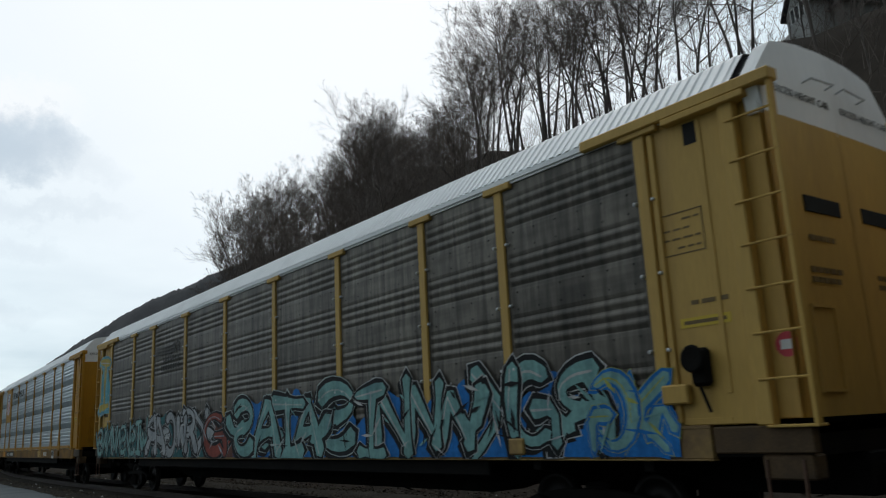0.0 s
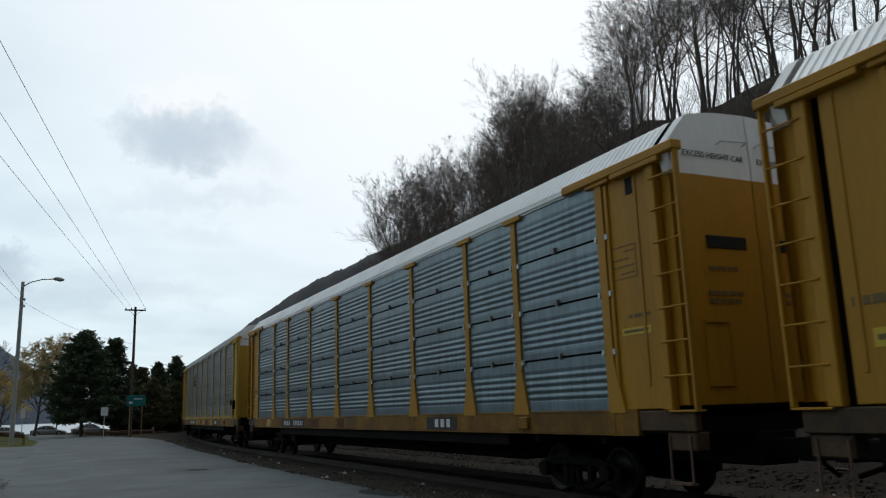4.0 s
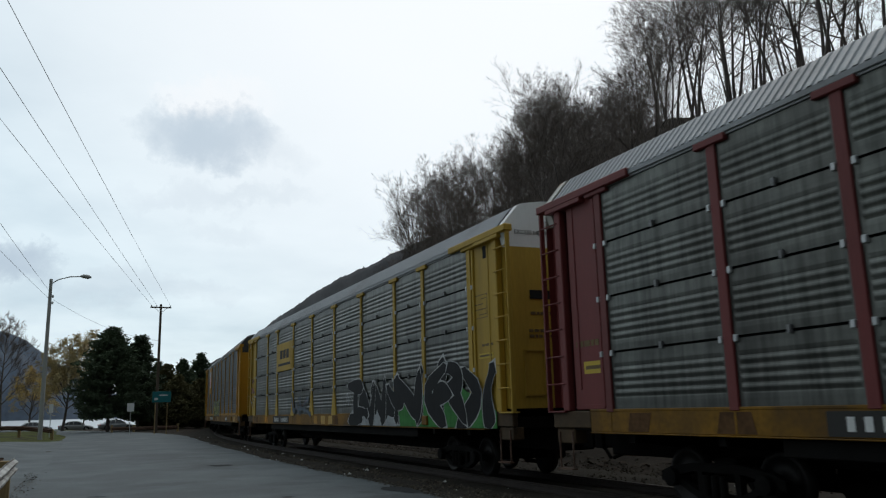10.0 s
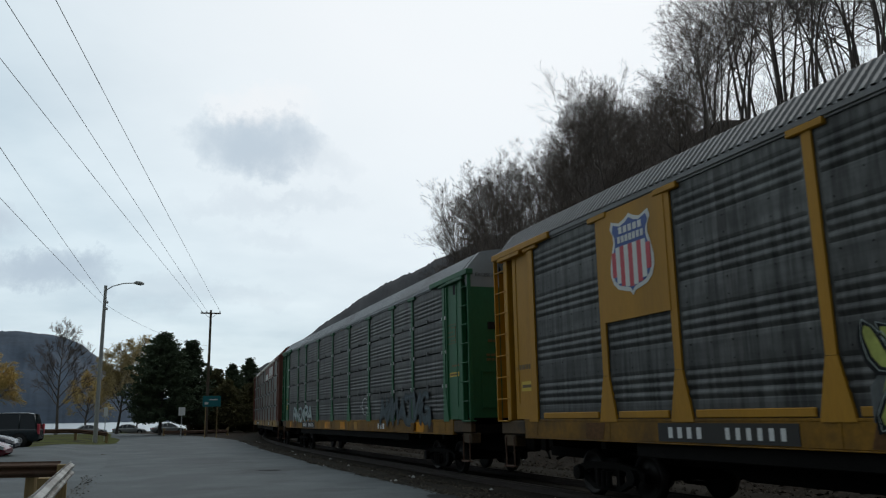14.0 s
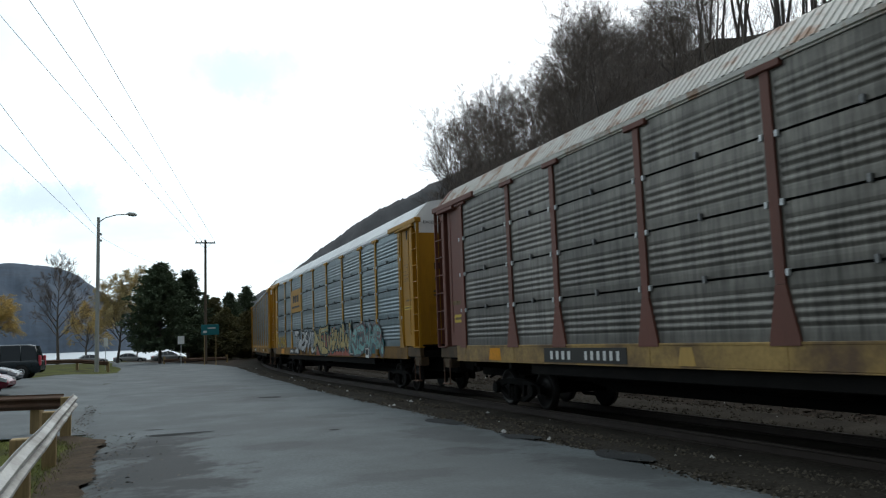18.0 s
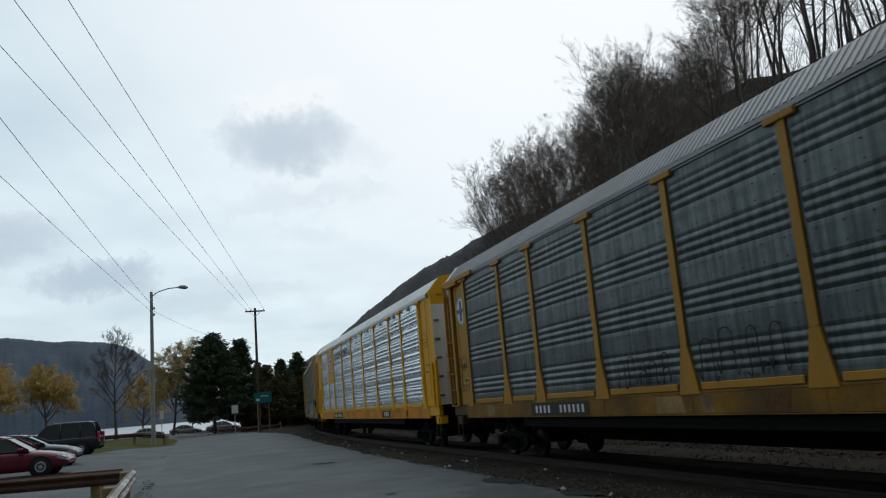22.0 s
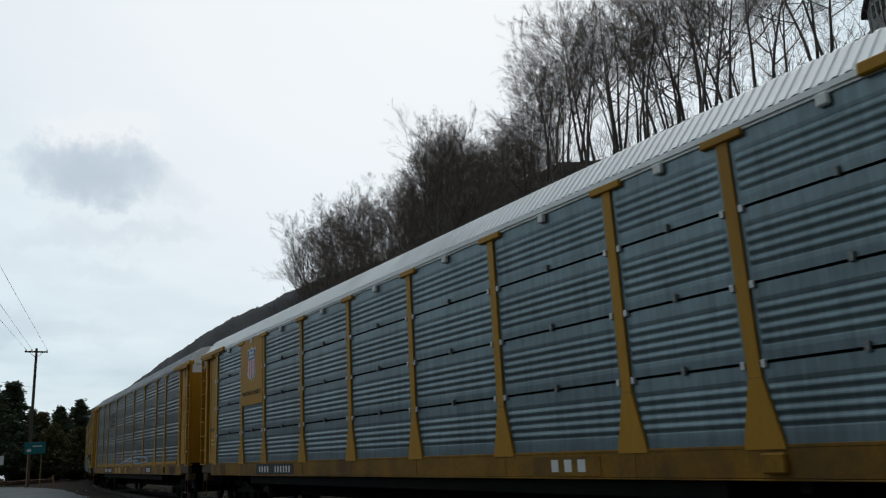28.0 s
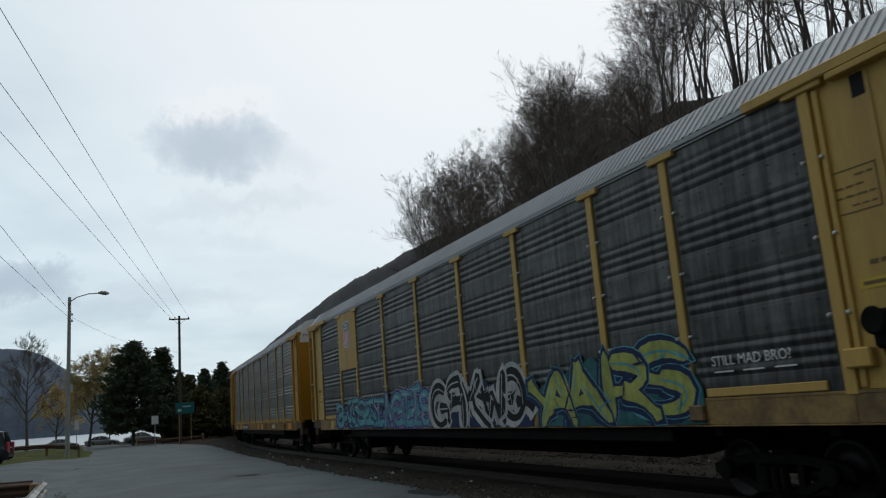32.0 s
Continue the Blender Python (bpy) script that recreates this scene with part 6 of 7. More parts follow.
# ---- trees ----
def grow(seed, height, limbs=15, kids=(6, 5, 4), lift=0.55, spread=0.34, bare=0.32, droop=0.0, twig=0.011, thick=0.013):
    """A leafless tree: (trunk, limbs, twigs) as three meshes' geometry."""
    rnd = random.Random(seed)
    trunk, limb, fine = Geo(), Geo(), Geo()

    def bend(p, d, length, n, wobble, up):
        pts = [p]
        for _ in range(n):
            d = (d + Vector((rnd.gauss(0, wobble), rnd.gauss(0, wobble), rnd.gauss(0, wobble) + up))).normalized()
            p = p + d * (length / n)
            pts.append(p)
        return pts, d

    def along(pts, f):
        f *= len(pts) - 1
        i = min(int(f), len(pts) - 2)
        return pts[i].lerp(pts[i + 1], f - i), (pts[i + 1] - pts[i]).normalized()

    def shoot(p, d, length, r, level):
        n = (5, 4, 2, 2)[level]
        up = (0.09, 0.07, 0.06, 0.04)[level] - droop * (0.0, 0.08, 0.5, 0.9)[level]
        pts, _ = bend(p, d, length, n, (0.09, 0.10, 0.10, 0.08)[level], up)
        radii = [max(twig * 0.6, r * (1 - 0.8 * k / n)) for k in range(n + 1)]
        (limb if level < 2 else fine).tube(pts, radii, (5, 4, 3, 3)[level], cap=False)
        if level >= len(kids):
            return
        for _ in range(kids[level] + rnd.randint(-1, 1)):
            f = rnd.uniform(0.22, 1.0)
            q, dd = along(pts, f)
            side = dd.cross(Vector((rnd.gauss(0, 1), rnd.gauss(0, 1), rnd.gauss(0, 1)))).normalized()
            a = rnd.uniform(0.32, 0.75)
            shoot(q, (dd * math.cos(a) + side * math.sin(a)).normalized(), length * rnd.uniform(0.40, 0.68) * (1.1 - 0.4 * f), max(twig, r * 0.5 * (1 - 0.5 * f)), level + 1)

    r0 = height * thick
    pts, _ = bend(Vector((0, 0, -0.4)), Vector((rnd.gauss(0, 0.05), rnd.gauss(0, 0.05), 1)).normalized(), height * 0.9, 9, 0.05, 0.05)
    trunk.tube(pts, [r0 * 1.35] + [r0 * (1 - 0.92 * k / 9) for k in range(1, 10)], 8, cap=False)
    for k in range(limbs):
        f = bare + (1 - bare) * (k + rnd.random()) / limbs
        f = min(f, 0.99)
        q, dd = along(pts, f)
        t = k * 2.4 + rnd.uniform(-0.5, 0.5)
        out = Vector((math.cos(t), math.sin(t), 0))
        d = (out * (1 - lift) + Vector((0, 0, 1)) * lift).normalized()
        shoot(q, d, height * spread * rnd.uniform(0.7, 1.2) * (1.15 - 0.6 * f), r0 * 0.5 * (1.1 - 0.8 * f), 0)
    return trunk, limb, fine


def bare_tree(seed, height, label, bark=BARK, shoots=TWIG, category="tree", group="", **kw):
    tr = thing("tree", label, category, group=group)
    for nm, g, m in zip(("trunk", "branch_crown", "twig_crown"), grow(seed, height, **kw), (bark, bark, shoots)):
        part(nm, g.mesh(nm, m, nm == "trunk"), tr)
    return tr


SKY_LINE = ((15, 8), (17.5, 9.8), (19.4, 12.2), (20.2, 13.2), (21.8, 16.4), (23.4, 18.0), (26.3, 18.9), (28.8, 19.2), (30.0, 19.6), (31.2, 22.2), (32.7, 24.0), (34.2, 21.9), (35.8, 21.6), (37.4, 23.2), (38.6, 25.0), (39.8, 27.6), (41.2, 29.6), (42.8, 31), (50, 34), (95, 36))


def crest(az):
    return float(np.interp(az, [p[0] for p in SKY_LINE], [p[1] for p in SKY_LINE]))


WOODS = "bare trees on the hillside"
kinds = []
for i in range(9):
    kinds.append((18.0, bare_tree(100 + i, 18.0, "tall leafless grey-brown tree on the wooded hillside", group=WOODS, limbs=9 + i % 4, kids=(6, 5, 4), lift=0.36 + 0.05 * (i % 5), spread=0.36 + 0.025 * (i % 4), bare=0.26 + 0.06 * (i % 3), twig=0.0095, thick=0.0088)))
for i in range(5):
    kinds.append((8.0, bare_tree(140 + i, 8.0, "slender leafless sapling among the hillside trees", group=WOODS, limbs=11, kids=(4, 4, 3), lift=0.56, spread=0.38, bare=0.12, thick=0.008, twig=0.0085)))
rnd = random.Random(21)
used = set()
spots = []


def plant_woods(count, tall, az0, az1, d0, d1, heights, gap, keep):
    """Scatters bare trees over the hillside between two bearings, no higher than the wood's skyline."""
    made = tries = 0
    while made < count and tries < 9000:
        tries += 1
        x, y = rnd.uniform(17, 78), rnd.uniform(-6, 165)
        az = math.degrees(math.atan2(x, y))
        if not az0 < az < az1:
            continue
        d = beside(x, y)
        if not d0 < d < d1 or (x - 62) ** 2 + (y - 28) ** 2 < 90:
            continue
        if any((x - p) ** 2 + (y - q) ** 2 < gap * gap for p, q in spots):
            continue
        base = land(x, y)
        r = math.hypot(x, y)
        room = r * math.tan(radians(crest(az))) + EYE - base
        h = min(room * rnd.uniform(0.74, 0.97), rnd.uniform(*heights))
        if h < heights[0] * keep:
            continue
        spots.append((x, y))
        made += 1
        size, src = rnd.choice(kinds[:9] if tall else kinds[9:])
        k = h / size
        m = Matrix.LocRotScale((x, y, base), Euler((rnd.gauss(0, 0.04), rnd.gauss(0, 0.04), rnd.uniform(0, 6.28))), (k * rnd.uniform(0.9, 1.15), k * rnd.uniform(0.9, 1.15), k))
        if src not in used:
            used.add(src)
            src.matrix_basis = m
        else:
            copy_thing(src, Matrix.Identity(4)).matrix_basis = m


plant_woods(44, True, 40, 62, 24, 50, (13, 19), 3.0, 0.7)
plant_woods(14, True, 62, 88, 22, 45, (11, 17), 4.0, 0.7)
plant_woods(32, True, 21.6, 33.5, 12, 34, (11, 20), 2.8, 0.6)
plant_woods(84, True, 22, 41, 14, 58, (10, 18), 2.4, 0.6)
plant_woods(56, False, 20.7, 34, 11, 40, (6, 11), 1.7, 0.6)
plant_woods(48, False, 21, 41, 12, 60, (5, 9.5), 1.5, 0.6)
plant_woods(10, False, 41, 70, 22, 42, (4, 8), 1.5, 0.6)
plant_woods(20, True, 31, 41, 10, 46, (6, 13), 1.6, 0.5)
plant_woods(14, False, 31, 41, 10, 46, (4, 9), 1.2, 0.5)
for size, src in kinds:
    if src not in used:
        src.matrix_basis = pose(40, 12, land(40, 12))


def thicket(seed, count, where, label, tall=(1.2, 3.6), forks=4):
    """Dense brush: upright forked stems, uncountable."""
    rnd = random.Random(seed)
    g = Geo()
    for _ in range(count):
        x, y = where(rnd)
        z = land(x, y) - 0.1
        h = rnd.uniform(*tall)
        p = Vector((x, y, z))
        d = Vector((rnd.gauss(0, 0.25), rnd.gauss(0, 0.25), 1)).normalized()
        mid = p + d * h * 0.5
        tip = mid + (d + Vector((rnd.gauss(0, 0.3), rnd.gauss(0, 0.3), 0))).normalized() * h * 0.5
        g.tube([p, mid, tip], [0.018, 0.012, 0.006], 3, cap=False)
        for _ in range(forks):
            q = p.lerp(tip, rnd.uniform(0.3, 0.9))
            g.tube([q, q + Vector((rnd.gauss(0, 0.14 * h), rnd.gauss(0, 0.14 * h), rnd.uniform(0.06, 0.28) * h))], [0.010, 0.006], 3, cap=False)
    return thing("thicket", label, "brush", kind="stuff", data=g.mesh("thicket", TWIG))


def hill_spot(rnd):
    while True:
        x, y = rnd.uniform(17, 66), rnd.uniform(0, 150)
        az = math.degrees(math.atan2(x, y))
        if az > 20.2 and 8 < beside(x, y) < 50 and (az < 40 or rnd.random() < 0.25):
            return x, y


def shoulder_spot(rnd):
    while True:
        x, y = hill_spot(rnd)
        if 29.5 < math.degrees(math.atan2(x, y)) < 41:
            return x, y


def verge_spot(rnd):
    s = 1 + 50 * rnd.random()
    x, y, _ = line_at(s, rnd.uniform(5, 9))
    return x, y


thicket(31, 4400, hill_spot, "dense bare brown brush covering the hillside")
thicket(33, 800, hill_spot, "tall bare brown brush among the hillside trees", (3.5, 6.5), 11)
thicket(34, 500, shoulder_spot, "tall bare brown brush on the shoulder of the hill", (2.5, 6.0), 11)
thicket(32, 260, verge_spot, "dry brown weeds at the foot of the bank")


def conifer(seed, height, width, label, material=NEEDLE, base=0.08, rough=0.35, full=False):
    """An evergreen: trunk and tiers of needle sprays with gaps."""
    rnd = random.Random(seed)
    tr = thing("conifer", label, "tree", group="evergreens by the road")
    part("trunk", Geo().tube([(0, 0, -0.3), (0.05, 0.02, height * 0.5), (0, 0, height * 0.96)], [height * 0.017, height * 0.011, 0.02], 8).mesh("trunk", BARK), tr)
    limbs, crown = Geo(), Geo()
    z = height * base
    while z < height * 0.985:
        f = (z / height - base) / (1 - base)
        reach = width / 2 * (float(np.interp(f, (0, 0.08, 0.3, 0.55, 0.75, 0.9, 1), (0.70, 0.94, 1.0, 0.82, 0.56, 0.27, 0.06))) if full else (1 - f) ** 0.75 * (0.55 + 0.45 * min(1, f * 7)))
        for k in range((8 if full else 5) + rnd.randint(0, 3)):
            t = rnd.uniform(0, 6.283)
            ln = reach * (0.86 + 0.22 * noise.noise((math.cos(t) * 1.3, math.sin(t) * 1.3, z * 0.9 + seed)) if full else 1) * rnd.uniform(1 - 2 * rough, 1.12) + 0.15
            tip = Vector((math.cos(t) * ln, math.sin(t) * ln, z + ln * rnd.uniform(-0.05, 0.35)))
            root = Vector((0, 0, z))
            limbs.tube([root, root.lerp(tip, 0.5) + Vector((0, 0, 0.05)), tip], [0.035, 0.022, 0.008], 3, cap=False)
            n = int(12 + ln * 15)
            for j in range(n):
                c = root.lerp(tip, rnd.uniform(0.25, 1.04)) + Vector((rnd.gauss(0, 0.16), rnd.gauss(0, 0.16), rnd.gauss(0, 0.12)))
                a = Vector((rnd.gauss(0, 1) + 1.2 * math.cos(t), rnd.gauss(0, 1) + 1.2 * math.sin(t), rnd.uniform(-0.3, 0.9))).normalized() * rnd.uniform(0.11, 0.27)
                b = a.cross(Vector((rnd.gauss(0, 1), rnd.gauss(0, 1), rnd.gauss(0, 1)))).normalized() * rnd.uniform(0.045, 0.10)
                crown.add([c - a, c + b, c + a, c - b, c + a * 0.3 + b.cross(a).normalized() * 0.12], [(0, 1, 2, 3), (0, 4, 2)])
        z += height * rnd.uniform(0.013, 0.024)
    part("branch_crown", limbs.mesh("branch_crown", BARK), tr)
    part("crown", crown.mesh("crown", material), tr)
    return tr


def out_at(az, r):
    return r * math.sin(radians(az)), r * math.cos(radians(az))


def planted(tr, az, r, turn=0.0, sink=0.0):
    x, y = out_at(az, r)
    tr.matrix_basis = pose(x, y, land(x, y) - sink, 0, 0, turn)
    return tr


planted(conifer(51, 11.3, 8.6, "broad dark green pine beside the road", base=0.14, rough=0.22, full=True), 1.65, 95)
planted(conifer(52, 10.9, 5.8, "narrow dark green spruce behind the pine", base=0.12, rough=0.28, full=True), 3.45, 99)
planted(conifer(53, 8.2, 7.0, "low dark evergreen behind the road sign", BUSH, 0.03), 5.2, 112)
planted(conifer(54, 9.4, 6.4, "dark evergreen near the railway bend", NEEDLE, 0.04), 6.2, 120)
planted(conifer(55, 10.6, 7.6, "tall dark evergreen near the railway bend", NEEDLE, 0.06), 7.3, 124)
planted(conifer(56, 6.0, 7.6, "rounded olive green shrub by the tracks", BUSH, 0.02), 4.4, 104)
planted(conifer(57, 6.4, 8.0, "rounded olive green shrub by the tracks", BUSH, 0.02), 5.9, 106)
planted(conifer(58, 6.0, 7.4, "rounded olive green shrub beside the ballast", BUSH, 0.02), 7.4, 108)
planted(conifer(59, 9.6, 4.6, "dark evergreen behind the shrubs", NEEDLE, 0.05), 4.6, 128)
planted(conifer(60, 6.4, 7.2, "rounded olive green shrub beside the ballast", BUSH, 0.02), 8.6, 122)

ALONG = "bare trees along the river bank"
planted(bare_tree(71, 12.4, "leafless grey tree on the grassy river bank", group=ALONG, limbs=16, kids=(6, 6, 5), lift=0.5, spread=0.40, bare=0.28, twig=0.016, thick=0.016), -4.6, 108)
planted(bare_tree(72, 8.7, "yellowing willow with bare drooping shoots", shoots=WILLOW, group=ALONG, limbs=24, kids=(9, 9, 9), lift=0.5, spread=0.50, bare=0.40, droop=0.6, twig=0.021, thick=0.022), -8.7, 112)
planted(bare_tree(73, 9.0, "yellowing willow with bare drooping shoots", shoots=WILLOW, group=ALONG, limbs=24, kids=(9, 9, 9), lift=0.5, spread=0.54, bare=0.40, droop=0.6, twig=0.021, thick=0.022), -11.6, 116)
planted(bare_tree(74, 10.6, "pale willow with bare drooping shoots", shoots=PALEBARK, group=ALONG, limbs=22, kids=(9, 8, 8), lift=0.5, spread=0.46, bare=0.30, droop=0.6, twig=0.024, thick=0.018), -1.0, 112)
planted(bare_tree(75, 9.0, "yellowing willow with bare drooping shoots", shoots=WILLOW, group=ALONG, limbs=18, kids=(8, 8, 7), lift=0.44, spread=0.46, bare=0.22, droop=0.6, twig=0.018, thick=0.02), -2.9, 135)
planted(bare_tree(76, 11.0, "leafless grey tree on the grassy river bank", group=ALONG, limbs=12, lift=0.6, spread=0.3), -14.5, 120)
planted(bare_tree(77, 8.5, "thin leafless tree near the road bend", group=ALONG, limbs=10, lift=0.6, spread=0.3), 0.2, 130)

# ---- street lamp, utility pole, wires, signs ----
LX0, LY0 = out_at(-2.25, 68)
lamp = thing("street_lamp", "tall grey street lamp with a single curved arm", "street lamp", pose(LX0, LY0, land(LX0, LY0)))
part("pole", Geo().tube([(0, 0, -0.1), (0, 0, 6), (0, 0, 12.15)], [0.17, 0.15, 0.12], 10).mesh("pole", CONC), lamp)
part("arm", Geo().tube([(0, 0, 11.75), (0.5, 0, 12.12), (1.3, 0, 12.38), (2.2, 0, 12.45)], 0.045, 8).mesh("arm", CONC), lamp)
part("lamp_head", Geo().tube([(2.05, 0, 12.45), (2.25, 0, 12.47), (2.6, 0, 12.43), (2.85, 0, 12.40)], [0.06, 0.15, 0.17, 0.06], 10).mesh("lamp_head", CONC, True), lamp, "dull grey lamp head")
part("insulator", Geo().lathe(((0.05, 10.7), (0.09, 10.8), (0.05, 10.9)), "z", 8, (0.2, 0, 0)).mesh("insulator", WHITE), lamp)
part("insulator", Geo().lathe(((0.05, 10.2), (0.09, 10.3), (0.05, 10.4)), "z", 8, (0.2, 0, 0)).mesh("insulator", WHITE), lamp)

UX, UY = out_at(4.6, 85)
upole = thing("utility_pole", "dark wooden utility pole with one crossarm", "utility pole", pose(UX, UY, land(UX, UY)))
part("pole", Geo().tube([(0, 0, -0.2), (0, 0, 12.7)], [0.16, 0.11], 10).mesh("pole", POLEW), upole)
part("crossarm", Geo().box(-1.0, 1.0, -0.06, 0.06, 12.3, 12.44, bev=0.01).mesh("crossarm", POLEW), upole)
for a in (-0.9, -0.4, 0.9):
    part("insulator", Geo().lathe(((0.03, 12.44), (0.06, 12.5), (0.05, 12.6), (0.02, 12.62)), "z", 8, (a, 0, 0)).mesh("insulator", WHITE), upole)
part("brace", Geo().tube([(-0.6, 0, 12.32), (0, 0, 11.8)], 0.02, 5).tube([(0.6, 0, 12.32), (0, 0, 11.8)], 0.02, 5).mesh("brace", POLEW), upole)
WIRE = mat("weathered wire", (0.24, 0.24, 0.26), 0.6, 0.3)


def wire(a, b, sag, label):
    pts = []
    for k in range(25):
        f = k / 24
        p = Vector(a).lerp(Vector(b), f)
        p.z -= sag * 4 * f * (1 - f)
        pts.append(p)
    return thing("overhead_wire", label, "wire", data=Geo().tube(pts, 0.0105, 5).mesh("overhead_wire", WIRE), group="overhead wires")


for off, end_x in ((-0.9, -9.2), (-0.4, -7.6), (0.9, -6.3)):
    wire((UX + off, UY, land(UX, UY) + 12.6), (end_x, -2.0, 12.6), 0.2, "thin grey overhead wire running to the utility pole")
wire((LX0 + 0.2, LY0, 10.9), (-6.4, -2.0, 10.9), 0.3, "thin grey overhead wire running to the street lamp")
wire((LX0 + 0.2, LY0, 10.4), (-8.2, -2.0, 10.4), 0.3, "thin grey overhead wire running to the street lamp")
wire((LX0 + 0.2, LY0, 10.6), (UX - 0.1, UY, 9.0), 0.6, "thin grey overhead wire between lamp and pole")
near_pole = thing("utility_pole", "dark wooden utility pole behind the viewer", "utility pole", pose(-6.6, -2.0, land(-6.6, -2)))
part("pole", Geo().tube([(0, 0, -0.2), (0, 0, 13.0)], [0.17, 0.12], 10).mesh("pole", POLEW), near_pole)
part("crossarm", Geo().box(-1.8, 1.8, -0.06, 0.06, 12.45, 12.6, bev=0.01).mesh("crossarm", POLEW), near_pole)

SIGN_GREEN = mat("green road sign", (0.01, 0.15, 0.165), 0.4, vary=0.05)
SX, SY = out_at(4.9, 76)
sign = thing("road_sign", "green road sign with small white marks on two posts", "road sign", pose(SX, SY, land(SX, SY) + 0.25, 0, 0, -6))
part("panel", Geo().box(-0.78, 0.78, -0.02, 0.02, 2.55, 3.5, bev=0.01).mesh("panel", SIGN_GREEN), sign)
part("marking", Geo().box(-0.6, -0.3, -0.03, -0.018, 2.75, 2.95).mesh("marking", INKW), sign)
part("marking", Geo().box(-0.2, 0.5, -0.03, -0.018, 3.12, 3.22).mesh("marking", INKW), sign)
for a in (-0.5, 0.5):
    part("post", Geo().box(a - 0.04, a + 0.04, 0.02, 0.09, -0.6, 3.45).mesh("post", WOOD), sign)
X2, Y2 = out_at(3.0, 80)
s2 = thing("notice_sign", "small white notice sign on a post", "sign", pose(X2, Y2, land(X2, Y2) + 0.45, 0, 0, -3))
part("panel", Geo().box(-0.3, 0.3, -0.015, 0.015, 1.6, 2.35, bev=0.005).mesh("panel", WHITE), s2)
part("post", Geo().box(-0.03, 0.03, 0.016, 0.06, -0.8, 2.3).mesh("post", GALV), s2)


X3, Y3 = out_at(-1.72, 75)
s3 = thing("marker_sign", "narrow white marker sign on a thin post", "sign", pose(X3, Y3, land(X3, Y3), 0, 0, 2))
part("panel", Geo().box(-0.16, 0.16, -0.012, 0.012, 2.0, 2.75, bev=0.004).mesh("panel", WHITE), s3)
part("post", Geo().box(-0.03, 0.03, 0.013, 0.06, -0.2, 2.7).mesh("post", GALV), s3)

# ---- guard rails ----
W_PROFILE = ((0.0, 0.0), (0.005, 0.03), (0.075, 0.075), (0.075, 0.105), (0.012, 0.145), (0.012, 0.175), (0.075, 0.215), (0.075, 0.245), (0.005, 0.29), (0.0, 0.32))


def guard_rail(label, pts, top, posts, rail_mat, face=1):
    """A W-beam on timber posts along a line; face: the side on which the beam stands proud."""
    gr = thing("guard_rail", label, "guard rail")
    rows = []
    pts = [Vector(p) for p in pts]
    for i, p in enumerate(pts):
        d = (pts[min(i + 1, len(pts) - 1)] - pts[max(i - 1, 0)]).normalized()
        n = Vector((d.y, -d.x)) * face
        z = land(p.x, p.y)
        rows.append([(p.x + n.x * a, p.y + n.y * a, z + top - 0.32 + b) for a, b in W_PROFILE] + [(p.x + n.x * (a - 0.006), p.y + n.y * (a - 0.006), z + top - 0.32 + b) for a, b in W_PROFILE[::-1]])
    part("beam", Geo().grid(rows, flip=face > 0).mesh("beam", rail_mat), gr)
    for f in posts:
        f *= len(pts) - 1
        i = min(int(f), len(pts) - 2)
        p = pts[i].lerp(pts[i + 1], f - i)
        d = (pts[i + 1] - pts[i]).normalized()
        n = Vector((d.y, -d.x)) * face
        q = p - n * 0.13
        part("post", shared("rail_post", lambda: Geo().box(-0.10, 0.10, -0.10, 0.10, -0.3, 0.86, bev=0.012), WOOD), gr, m=pose(q.x, q.y, land(q.x, q.y) - 0.04, 0, 0, math.degrees(math.atan2(d.y, d.x))))
    return gr


line1 = [(-0.88 - 0.0175 * (y - 3), y) for y in np.linspace(3.0, 18.5, 20)]
guard_rail("galvanised steel guard rail on timber posts beside the road", line1, 0.86, (0.20, 0.44, 0.70, 0.975), GALVR, 1)
line2 = [(-1.36 - 1.0 * k, 18.72 + 0.39 * k) for k in range(0, 14)]
guard_rail("rust-brown guard rail closing off the car park", line2, 0.86, (0.045, 0.34, 0.63, 0.95), RUSTR, -1)
line3 = [(-1.9 - 1.0 * k, 69.2 + 0.05 * k) for k in range(0, 16)]
guard_rail("weathered guard rail by the street lamp", line3, 0.86, (0.0, 0.15, 0.33, 0.5, 0.67, 0.83, 1.0), RUSTR, -1)
line4 = [(3.0 + 0.9 * k, 90 - 0.2 * k) for k in range(0, 8)]
guard_rail("low weathered guard rail on the far verge", line4, 0.6, (0.0, 0.33, 0.66, 1.0), RUSTR, 1)


